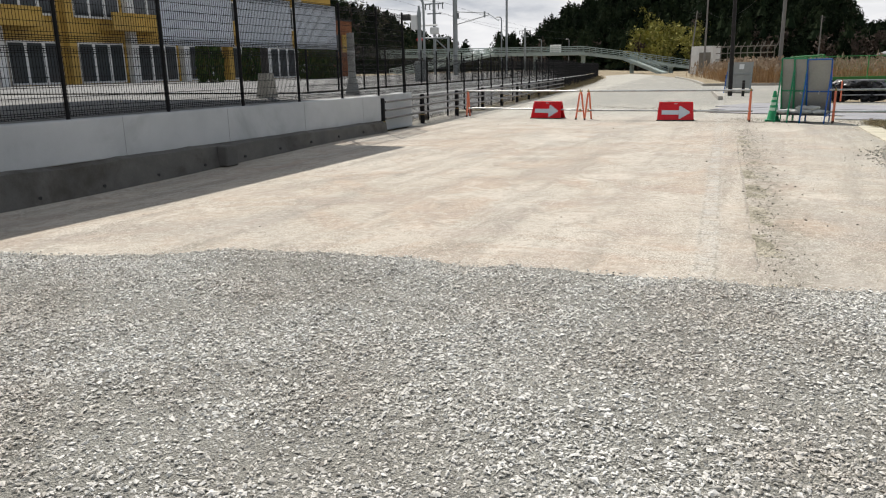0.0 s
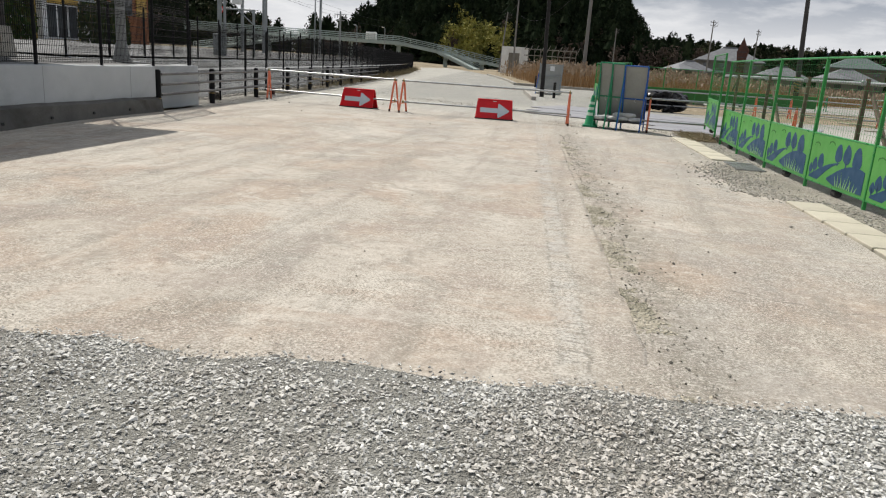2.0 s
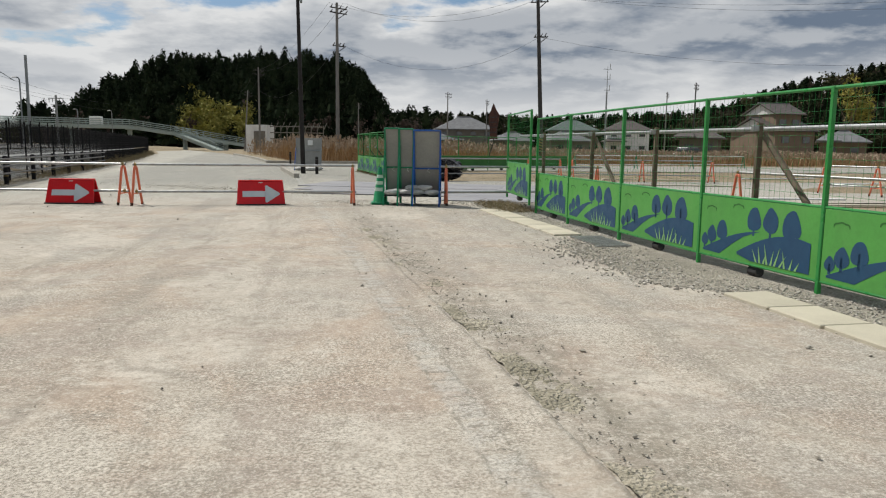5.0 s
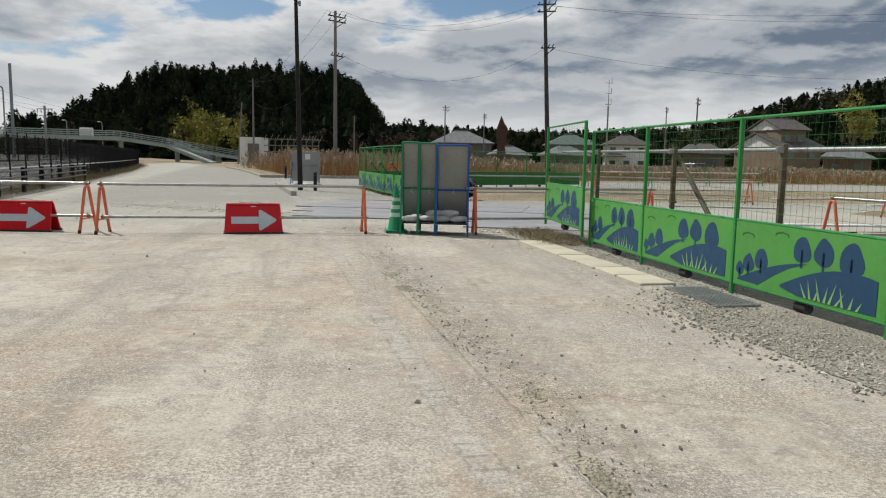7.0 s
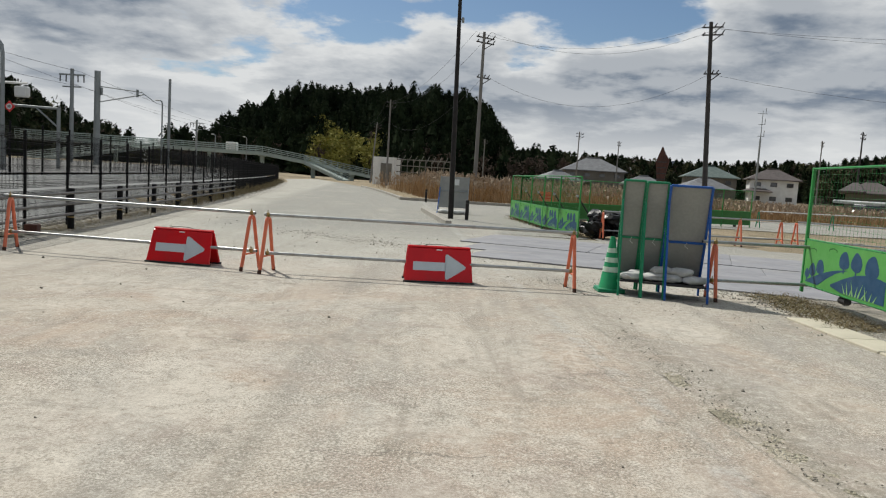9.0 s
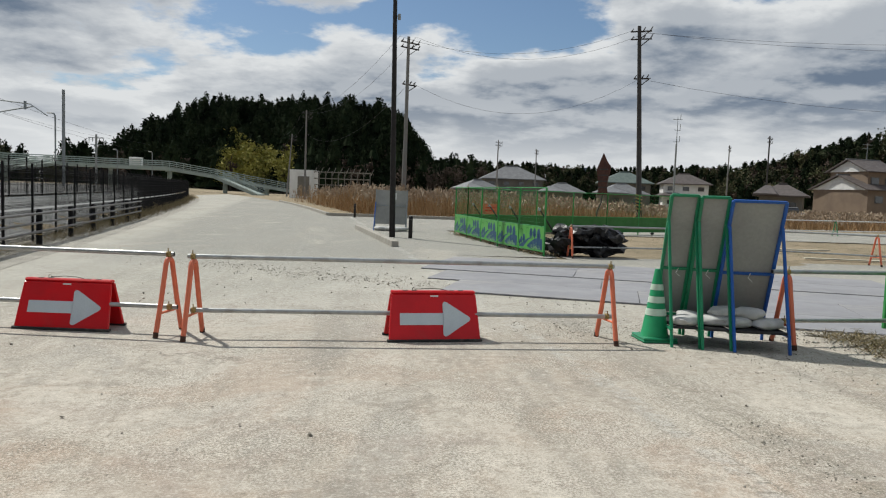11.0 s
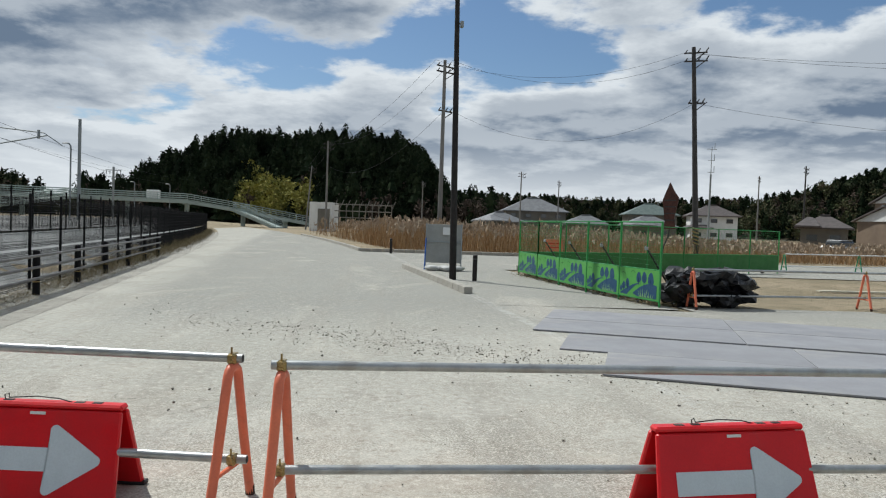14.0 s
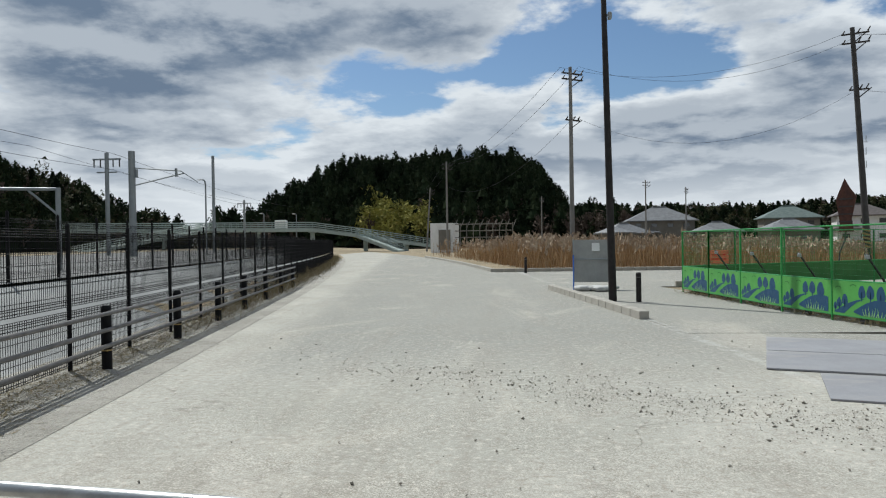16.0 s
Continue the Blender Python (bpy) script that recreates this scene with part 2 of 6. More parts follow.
    col = k.mix(k.math("MULTIPLY", line, 0.55), col, (0.10, 0.09, 0.075))
    grain = k.noise(54, 9, 0.82, dist=0.2)
    mid = k.noise(13, 8, 0.72)
    col = k.mix(k.ramp(mid, 0.51, 0.66, 0.0, 0.62), col, (0.255, 0.215, 0.170))
    col = k.mix(k.ramp(mid, 0.48, 0.35, 0.0, 0.62), col, (0.62, 0.575, 0.50))
    speck = k.node("ShaderNodeTexVoronoi", k.tc, Scale=60.0)
    patch = k.math("MULTIPLY", k.ramp(k.noise(0.9, 5, 0.6), 0.35, 0.62, 0.35, 1.0), k.ramp(y, 27.0, 19.0, 0.7, 1.0))
    col = k.mix(k.math("MULTIPLY", k.ramp(grain, 0.47, 0.58, 0.0, 0.80), patch), col, (0.17, 0.155, 0.125))
    col = k.mix(k.math("MULTIPLY", k.ramp(grain, 0.48, 0.38, 0.0, 0.85), patch), col, (0.66, 0.625, 0.55))
    col = k.mix(k.math("MULTIPLY", k.ramp(speck.outputs["Distance"], 0.28, 0.10, 0.0, 0.55), patch), col, (0.62, 0.59, 0.53))
    pit = k.node("ShaderNodeTexVoronoi", k.tc, Scale=9.0)
    col = k.mix(k.ramp(pit.outputs["Distance"], 0.10, 0.05, 0.0, 0.55), col, (0.10, 0.09, 0.075))
    h = k.math("ADD", k.math("MULTIPLY", grain, 1.0), k.math("MULTIPLY", band, 1.4))
    h = k.math("ADD", h, k.math("MULTIPLY", tread, 0.8))
    k.bump(h, 0.32, 0.010)
    return k.done(col, 0.93, 0.0, 0.25)


def soil(name, a, b, c, scale=0.35, grain=30.0):
    k = Mat(name)
    col = k.mix(k.ramp(k.noise(scale, 6, 0.6, dist=0.5), 0.36, 0.64), a, b)
    col = k.mix(k.ramp(k.noise(scale * 6, 7, 0.7), 0.48, 0.7, 0.0, 0.75), col, c)
    g = k.noise(grain, 6, 0.7)
    v = k.node("ShaderNodeTexVoronoi", k.tc, Scale=grain * 1.2)
    col = k.mix(k.ramp(g, 0.35, 0.75, 0.0, 0.5), col, tuple(q * 0.5 for q in c))
    col = k.mix(k.ramp(v.outputs["Distance"], 0.35, 0.1, 0.0, 0.3), col, tuple(min(0.7, q * 1.5) for q in a))
    k.bump(k.math("ADD", g, v.outputs["Distance"]), 0.9, 0.03)
    return k.done(col, 0.95, 0.0, 0.2)


M = {
    "road": road_dust("dusty_asphalt"),
    "soil": soil("bare_soil", (0.40, 0.325, 0.225), (0.29, 0.24, 0.16), (0.17, 0.155, 0.095)),
    "gravel_base": soil("gravel_bed", (0.50, 0.49, 0.44), (0.40, 0.385, 0.34), (0.20, 0.19, 0.165), 0.9, 80.0),
    "rubble": soil("trench_rubble", (0.60, 0.54, 0.43), (0.36, 0.33, 0.25), (0.25, 0.235, 0.16), 2.6, 38.0),
    "verge": soil("verge_gravel", (0.48, 0.44, 0.37), (0.37, 0.34, 0.285), (0.25, 0.23, 0.19), 1.2, 34.0),
    "stone": island("crushed_stone", [(0.14, 0.135, 0.12), (0.56, 0.55, 0.51), (0.76, 0.745, 0.695), (0.36, 0.345, 0.31), (0.84, 0.82, 0.765), (0.50, 0.495, 0.465), (0.88, 0.865, 0.82)], 0.8, spec=0.35, tint=(0.42, 0.36, 0.29)),
    "verge_stone": island("verge_stones", [(0.22, 0.21, 0.18), (0.38, 0.36, 0.315), (0.50, 0.47, 0.415), (0.29, 0.275, 0.235), (0.58, 0.545, 0.485)], 0.9),
    "crumb": island("road_crumbs", [(0.13, 0.12, 0.10), (0.22, 0.205, 0.17), (0.36, 0.335, 0.285), (0.18, 0.165, 0.14), (0.42, 0.39, 0.33)], 0.9),
    "concrete": plain("pale_concrete", (0.52, 0.535, 0.535), (0.43, 0.445, 0.45), 0.85, scale=0.9, grain=60, dirt=(0.27, 0.275, 0.27), amount=0.55),
    "old_concrete": plain("stained_old_concrete", (0.145, 0.138, 0.124), (0.10, 0.097, 0.09), 0.92, scale=1.3, grain=30, bump=0.8, dirt=(0.06, 0.052, 0.042), amount=0.8),
    "grit": soil("pale_grit", (0.50, 0.475, 0.42), (0.40, 0.38, 0.335), (0.27, 0.255, 0.22), 0.8, 34.0),
    "slab": plain("cream_concrete_slab", (0.60, 0.555, 0.44), (0.52, 0.48, 0.38), 0.9, scale=1.6, grain=70, bump=0.3, dirt=(0.27, 0.245, 0.20), amount=0.95, vary=0.35),
    "kerb": plain("dusty_kerb", (0.42, 0.395, 0.345), (0.34, 0.32, 0.28), 0.9, scale=1.5, grain=60, bump=0.3, dirt=(0.22, 0.20, 0.17), amount=0.5, vary=0.25),
    "slope": plain("grey_slope_concrete", (0.31, 0.315, 0.305), (0.25, 0.255, 0.25), 0.92, scale=0.35, grain=30, bump=0.3, dirt=(0.12, 0.12, 0.11), amount=0.5),
    "yard": plain("dark_yard_asphalt", (0.19, 0.19, 0.185), (0.14, 0.14, 0.137), 0.92, scale=0.25, grain=40, bump=0.3, dirt=(0.24, 0.235, 0.22), amount=0.6),
    "black": plain("black_powder_coat", (0.006, 0.006, 0.007), (0.009, 0.009, 0.010), 0.6, scale=5, dirt=(0.025, 0.023, 0.021), amount=0.2, spec=0.15),
    "rail_grey": plain("grey_brown_rail_paint", (0.15, 0.14, 0.13), (0.11, 0.105, 0.10), 0.45, scale=4, dirt=(0.2, 0.18, 0.15), amount=0.4),
    "brown": plain("dark_brown_paint", (0.013, 0.009, 0.008), (0.010, 0.008, 0.007), 0.6, scale=4, dirt=(0.05, 0.042, 0.035), amount=0.3),
    # white cloth; the blue of its shade is put into the colour
    "banner": plain("white_sheet_shade_tint", (0.58, 0.64, 0.73), (0.52, 0.58, 0.67), 0.7, scale=1.4, grain=20, bump=0.25),
    "galv": plain("galvanised_steel", (0.46, 0.47, 0.47), (0.36, 0.37, 0.37), 0.38, 0.75, scale=9, grain=120, dirt=(0.25, 0.22, 0.18), amount=0.4),
    "orange": plain("faded_orange_paint", (0.78, 0.20, 0.10), (0.66, 0.17, 0.095), 0.5, scale=5, dirt=(0.10, 0.045, 0.03), amount=0.45),
    "rust": plain("rusty_foot", (0.075, 0.035, 0.022), (0.045, 0.025, 0.018), 0.85, scale=20, bump=0.5),
    "brass": plain("yellow_zinc_clamp", (0.42, 0.31, 0.13), (0.26, 0.19, 0.09), 0.35, 0.85, scale=40),
    "red": plain("red_plastic", (0.66, 0.006, 0.012), (0.56, 0.006, 0.012), 0.38, scale=3, bump=0.06, dirt=(0.36, 0.05, 0.045), amount=0.3),
    "arrow": plain("white_reflective_film", (0.60, 0.66, 0.70), (0.55, 0.61, 0.65), 0.4, scale=5, bump=0.05),
    "dark": plain("black_rubber", (0.02, 0.02, 0.021), (0.03, 0.03, 0.03), 0.7, scale=12, dirt=(0.14, 0.125, 0.10), amount=0.6),
    "green_post": plain("green_enamel", (0.035, 0.29, 0.065), (0.03, 0.24, 0.055), 0.35, scale=5, dirt=(0.12, 0.22, 0.09), amount=0.25),
    "green_panel": plain("bright_green_board", (0.10, 0.37, 0.075), (0.09, 0.32, 0.068), 0.5, scale=1.5, grain=30, bump=0.05, dirt=(0.22, 0.38, 0.14), amount=0.3),
    "green_light": plain("light_green_print", (0.27, 0.52, 0.19), (0.24, 0.46, 0.17), 0.5, scale=3, bump=0.05),
    "blue_print": plain("dark_blue_print", (0.018, 0.075, 0.155), (0.02, 0.066, 0.14), 0.5, scale=3, bump=0.05),
    "cone": plain("green_cone_plastic", (0.012, 0.30, 0.115), (0.012, 0.25, 0.10), 0.45, scale=5, dirt=(0.05, 0.2, 0.10), amount=0.4),
    "film": plain("pale_reflective_band", (0.60, 0.74, 0.62), (0.50, 0.64, 0.52), 0.4, scale=8),
    "green_frame": plain("deep_green_frame", (0.012, 0.24, 0.11), (0.012, 0.20, 0.09), 0.4, scale=6, dirt=(0.05, 0.16, 0.09), amount=0.4),
    "blue_frame": plain("blue_frame_paint", (0.012, 0.10, 0.40), (0.012, 0.085, 0.34), 0.4, scale=6, dirt=(0.05, 0.10, 0.25), amount=0.3),
    "sheet": plain("zinc_sheet", (0.33, 0.33, 0.305), (0.26, 0.26, 0.245), 0.6, 0.1, scale=1.3, grain=25, bump=0.08, dirt=(0.27, 0.26, 0.23), amount=0.5),
    "bag": plain("grey_white_sandbag", (0.60, 0.60, 0.58), (0.44, 0.44, 0.425), 0.75, scale=7, grain=140, bump=0.4, dirt=(0.22, 0.2, 0.17), amount=0.5, vary=0.3),
    "blackbag": plain("glossy_black_plastic", (0.006, 0.006, 0.007), (0.010, 0.010, 0.011), 0.36, scale=5, bump=0.3, spec=0.35),
    "plate": plain("dusty_steel_plate", (0.30, 0.30, 0.315), (0.25, 0.25, 0.265), 0.7, 0.1, scale=0.8, grain=35, bump=0.12, dirt=(0.40, 0.385, 0.36), amount=0.7, vary=0.2),
    # deep green with the back row's shade mixed in; also inks the print clouds
    "green_shade_print": plain("deep_green_shade_and_print", (0.035, 0.17, 0.030), (0.03, 0.14, 0.027), 0.6, scale=1.5, grain=30, bump=0.05, dirt=(0.08, 0.16, 0.06), amount=0.3),
    "wood": plain("weathered_timber", (0.16, 0.125, 0.085), (0.11, 0.085, 0.06), 0.85, scale=8, bump=0.4),
    "pole": plain("concrete_pole", (0.22, 0.21, 0.195), (0.17, 0.165, 0.155), 0.85, scale=1.0, grain=50),
    "dark_pole": plain("dark_steel_pole", (0.05, 0.045, 0.042), (0.035, 0.032, 0.03), 0.6, scale=2.0),
    "steel_pole": plain("grey_steel_pole", (0.30, 0.32, 0.32), (0.24, 0.26, 0.26), 0.5, 0.3, scale=1.5),
    "wire": plain("black_cable", (0.015, 0.015, 0.016), rough=0.6, bump=0),
    "yellow": plain("ochre_render", (0.56, 0.36, 0.085), (0.48, 0.31, 0.075), 0.85, scale=0.6, grain=40, dirt=(0.30, 0.21, 0.08), amount=0.4),
    "rustbrown": plain("orange_brown_cladding", (0.30, 0.115, 0.045), (0.24, 0.09, 0.038), 0.8, scale=0.8),
    "white": plain("white_paint", (0.74, 0.74, 0.72), (0.66, 0.66, 0.64), 0.7, scale=1.2, dirt=(0.45, 0.44, 0.41), amount=0.35),
    "house_wall": plain("greyish_house_render", (0.19, 0.175, 0.15), (0.15, 0.14, 0.12), 0.85, scale=0.5, dirt=(0.13, 0.12, 0.1), amount=0.4),
    "house_brown": plain("brown_house_render", (0.23, 0.17, 0.12), (0.18, 0.135, 0.10), 0.85, scale=0.5),
    "roof_grey": plain("silver_grey_tiles", (0.18, 0.184, 0.19), (0.13, 0.134, 0.14), 0.55, scale=1.0, grain=8, bump=0.4),
    "roof_green": plain("green_grey_tiles", (0.115, 0.15, 0.138), (0.09, 0.12, 0.11), 0.55, scale=1.0, grain=8, bump=0.4),
    "roof_brown": plain("brown_grey_tiles", (0.105, 0.088, 0.082), (0.08, 0.068, 0.065), 0.6, scale=1.0, grain=8, bump=0.4),
    "bridge": plain("pale_green_grey_paint", (0.36, 0.42, 0.39), (0.29, 0.345, 0.32), 0.6, scale=0.6, dirt=(0.2, 0.22, 0.2), amount=0.4),
    "spire": plain("rust_brown_sheet", (0.10, 0.035, 0.022), (0.06, 0.024, 0.018), 0.7, scale=6, dirt=(0.03, 0.015, 0.012), amount=0.6),
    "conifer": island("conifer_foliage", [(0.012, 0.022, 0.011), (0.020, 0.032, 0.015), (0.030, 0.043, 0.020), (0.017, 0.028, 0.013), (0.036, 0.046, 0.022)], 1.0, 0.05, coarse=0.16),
    "mixed": island("mixed_wood_foliage", [(0.045, 0.062, 0.024), (0.08, 0.09, 0.036), (0.11, 0.085, 0.046), (0.04, 0.058, 0.025), (0.13, 0.105, 0.062)], coarse=0.06),
    "bare": island("bare_twigs", [(0.075, 0.055, 0.042), (0.10, 0.075, 0.058), (0.055, 0.042, 0.034)]),
    "bamboo": island("bamboo_foliage", [(0.20, 0.20, 0.045), (0.32, 0.29, 0.065), (0.13, 0.145, 0.038), (0.40, 0.34, 0.10)]),
    "thuja": island("thuja_foliage", [(0.020, 0.045, 0.012), (0.035, 0.065, 0.018), (0.06, 0.08, 0.022), (0.075, 0.07, 0.022)]),
    "reed": island("dry_reed", [(0.30, 0.185, 0.09), (0.42, 0.28, 0.15), (0.23, 0.14, 0.07), (0.50, 0.365, 0.22)]),
    "plume": island("reed_plume", [(0.34, 0.26, 0.18), (0.42, 0.34, 0.25), (0.26, 0.19, 0.13)]),
    "grass": island("dry_grass", [(0.20, 0.155, 0.085), (0.14, 0.115, 0.06), (0.27, 0.21, 0.125), (0.09, 0.095, 0.04)]),
    "hill": soil("wood_floor", (0.030, 0.032, 0.018), (0.045, 0.038, 0.024), (0.02, 0.022, 0.012), 0.1, 3.0),
    # the blue haze of distance is put into the base colour
    "mountain": plain("far_mountain", (0.055, 0.075, 0.105), (0.045, 0.062, 0.09), 1.0, scale=0.01, grain=0.05, bump=0),
    "car": plain("silver_car_paint", (0.5, 0.51, 0.52), rough=0.3, metal=0.4, bump=0),
}


def glass_mat():
    k = Mat("window_glass")
    return k.done((0.06, 0.066, 0.07), 0.08, 0.0, 0.7)


M["glass"] = glass_mat()
lamp_red = plain("red_sign_film", (0.70, 0.03, 0.03), rough=0.4, bump=0)

# ---------------------------------------------------------------- building helpers
def thing(name, label, category, at=(0, 0, 0), rz=0.0, group="", kind=""):
    ob = new(name)
    ob.empty_display_size = 0.2
    ob.matrix_basis = pose(*at, 0, 0, rz)
    return tagged(ob, label, category, group, kind)


def mesh_of(bm, name, material, smooth=False):
    me = bpy.data.meshes.new(name)
    bm.normal_update()
    bm.to_mesh(me)
    bm.free()
    me.materials.append(material)
    if smooth:
        me.polygons.foreach_set("use_smooth", [True] * len(me.polygons))
        me.set_sharp_from_angle(angle=radians(40))
    return me


def part(name, bm, material, parent, label="", at=None, rz=0.0, smooth=False):
    me = bm if isinstance(bm, bpy.types.Mesh) else mesh_of(bm, name, material, smooth)
    ob = new(name, me)
    ob.parent = parent
    if at is not None:
        ob.matrix_basis = pose(*at, 0, 0, rz)
    return tagged(ob, label)


def solid(name, bm, material, label, category, kind="", group="", at=None, rz=0.0, smooth=False):
    ob = new(name, mesh_of(bm, name, material, smooth))
    if at is not None:
        ob.matrix_basis = pose(*at, 0, 0, rz)
    return tagged(ob, label, category, group, kind)


def box(bm, c, s, m=None, bevel=0.0):
    vs = bmesh.ops.create_cube(bm, size=1.0)["verts"]
    mat = Matrix.Translation(c) @ (m or Matrix()) @ Matrix.Diagonal((*s, 1))
    bmesh.ops.transform(bm, matrix=mat, verts=vs)
    if bevel:
        es = list({e for v in vs for e in v.link_edges})
        bmesh.ops.bevel(bm, geom=es, offset=bevel, segments=1, affect="EDGES", profile=0.7)
    return bm


def tube(bm, p0, p1, r, n=8, r1=None, cap=True):
    p0, p1 = Vector(p0), Vector(p1)
    d = (p1 - p0).normalized()
    a = d.orthogonal().normalized()
    b = d.cross(a)
    rings = []
    for p, q in ((p0, r), (p1, r if r1 is None else r1)):
        rings.append([bm.verts.new(p + (a * math.cos(t) + b * math.sin(t)) * q) for t in (2 * math.pi * i / n for i in range(n))])
    for i in range(n):
        bm.faces.new((rings[0][i], rings[0][(i + 1) % n], rings[1][(i + 1) % n], rings[1][i]))
    if cap and n > 3:
        bm.faces.new(rings[0][::-1])
        bm.faces.new(rings[1])
    return bm


def sweep(bm, pts, r, n=8):
    """A bent tube through pts."""
    pts = [Vector(p) for p in pts]
    rings, up = [], None
    for i, p in enumerate(pts):
        d = (pts[min(i + 1, len(pts) - 1)] - pts[max(i - 1, 0)]).normalized()
        a = d.orthogonal().normalized() if up is None else (up - d * up.dot(d)).normalized()
        up = a
        b = d.cross(a)
        rings.append([bm.verts.new(p + (a * math.cos(t) + b * math.sin(t)) * r) for t in (2 * math.pi * j / n for j in range(n))])
    for q0, q1 in zip(rings, rings[1:]):
        for j in range(n):
            bm.faces.new((q0[j], q0[(j + 1) % n], q1[(j + 1) % n], q1[j]))
    bm.faces.new(rings[0][::-1])
    bm.faces.new(rings[-1])
    return bm


def prism(bm, poly, depth, m):
    """A flat outline (x, z) made depth thick along y, then moved by m."""
    f = [bm.verts.new(m @ Vector((x, 0, z))) for x, z in poly]
    g = [bm.verts.new(m @ Vector((x, depth, z))) for x, z in poly]
    bm.faces.new(f)
    bm.faces.new(g[::-1])
    for i in range(len(poly)):
        j = (i + 1) % len(poly)
        bm.faces.new((f[j], f[i], g[i], g[j]))
    return bm


def B():
    return bmesh.new()


def raw(name, verts, faces, material, label, category, kind="stuff", smooth=False):
    me = bpy.data.meshes.new(name)
    me.from_pydata([tuple(v) for v in verts], [], [tuple(f) for f in faces])
    me.materials.append(material)
    if smooth:
        me.polygons.foreach_set("use_smooth", [True] * len(me.polygons))
    return tagged(new(name, me), label, category, kind=kind)


def soup(name, corners, per, material, label, category, kind="stuff"):
    """Many loose faces of `per` corners each, from an array (n, per, 3)."""
    c = np.asarray(corners, dtype=float).reshape(-1, 3)
    f = np.arange(len(c)).reshape(-1, per)
    return raw(name, c.tolist(), f.tolist(), material, label, category, kind)


def step(a, b, v):
    t = min(1.0, max(0.0, (v - a) / (b - a)))
    return t * t * (3 - 2 * t)


def guard_x(y):
    """The line of the guard rail along the road."""
    u = max(0.0, y - 15.0)
    return -7.5 - 0.118 * u - 0.0007 * u * u


def fence_x(y):
    return guard_x(y) - 0.28 - 0.14 * step(17, 28, y)


def road_left(y):
    return -7.45 if y < 15 else guard_x(y) + 0.10 + 0.65 * step(15, 22, y)


def road_right(y):
    if y < 31.0:
        return 3.95 if y < 20.9 else 3.2
    return -1.1 - 0.135 * (y - 33.0) - 0.0011 * max(0, y - 45) ** 2


def height(x, y):
    """Lie of the land: level road, raised railway side."""
    if y < 16.5:
        return 0.88 if x < (-7.7 if y < 14.9 else -8.0) else 0.0
    d = fence_x(y) - x
    return 0.92 * step(0.9, 3.0, d) - 0.05 * step(0.2, 0.9, d)


def dip(x, y):
    """The road falls away towards the retaining wall."""
    return -0.20 * step(-3.8, -7.2, x) * step(14.0, 5.0, y)

# ---------------------------------------------------------------- ground, road, wall
def lines(core_a, core_b, st, extra=(), far=(30, 60, 120, 260, 600, 1500, 3500)):
    n = int(round((core_b - core_a) / st))
    v = [core_a + i * st for i in range(n + 1)] + list(extra)
    v += [core_a - q for q in far] + [core_b + q for q in far]
    return sorted(set(round(q, 3) for q in v))


def make_ground():
    xs = lines(-26, 30, 0.8, (-7.62, -7.78, -7.95, -8.05, -8.3, -8.7, -9.1, -9.5, -9.9, -10.3, -10.7, -11.1))
    ys = lines(-10, 118, 1.6, (14.85, 14.95, 16.4, 16.52))
    verts = [(x, y, height(x, y) - (0.03 if x > 3 or y > 22 else 0.26) + 0.016 * noise.noise((x * 0.5, y * 0.5, 0))) for y in ys for x in xs]
    w = len(xs)
    faces = [(j * w + i, j * w + i + 1, j * w + w + i + 1, j * w + w + i) for j in range(len(ys) - 1) for i in range(w - 1)]
    raw("ground", verts, faces, M["soil"], "bare brown soil stretching out to the fields", "ground", "structure", True)


make_ground()


def strip(name, left, right, y0, y1, st, z, material, label, category="road", nx=16):
    ys = [y0 + (y1 - y0) * i / max(1, round((y1 - y0) / st)) for i in range(max(1, round((y1 - y0) / st)) + 1)]
    verts, faces = [], []
    for y in ys:
        a, b = left(y), right(y)
        for i in range(nx + 1):
            x = a + (b - a) * i / nx
            verts.append((x, y, z + 0.006 * noise.noise((x * 0.4, y * 0.4, 3)) + (dip(x, y) if name == "road" else 0.0)))
    for j in range(len(ys) - 1):
        for i in range(nx):
            k = j * (nx + 1) + i
            faces.append((k, k + 1, k + nx + 2, k + nx + 1))
    return raw(name, verts, faces, material, label, category, "structure", True)


def verge_x(y):
    """Left edge of the loose gravel under the site fence: it spills on to the road where the drain covers are missing."""
    spill = step(14.9, 13.4, y) * step(10.3, 11.2, y)
    return 3.70 + 0.064 * (19.2 - y) - 0.78 * spill + 0.16 * noise.noise((0, y * 0.9, 5)) + 0.10 * noise.noise((0, y * 2.6, 6))


strip("road", road_left, road_right, -8, 31.0, 0.5, 0.0, M["road"], "pale dusty asphalt road caked with dried mud")
strip("road_far", road_left, lambda y: road_right(y), 31.0, 150, 2.0, 0.001, M["road"], "grey dusty road running on beside the railway")
strip("crossing_road", lambda y: 3.2, lambda y: 60, 20.9, 31.4, 1.0, -0.002, M["road"], "dusty side road crossing behind the barrier", nx=30)
strip("pavement", lambda y: road_right(max(y, 31.01)), lambda y: 3.0 - 0.14 * (y - 31), 30.8, 43.0, 1.0, 0.004, M["road"], "dusty grey pavement beside the junction", "pavement")
strip("side_street", lambda y: road_right(y), lambda y: 60, 43.0, 55.5, 1.5, -0.002, M["road"], "dusty side street along the reed field", nx=30)
strip("verge", lambda y: verge_x(y), lambda y: 6.2, -8, 20.9, 0.15, 0.006, M["verge"], "strip of loose grey gravel under the fence", "gravel", nx=12)
strip("verge_gravel_left", lambda y: fence_x(y) - 0.7, lambda y: road_left(y) + 0.12, 16.6, 95, 0.8, 0.004, M["grit"], "gritty verge under the guard rail", "gravel", nx=5)
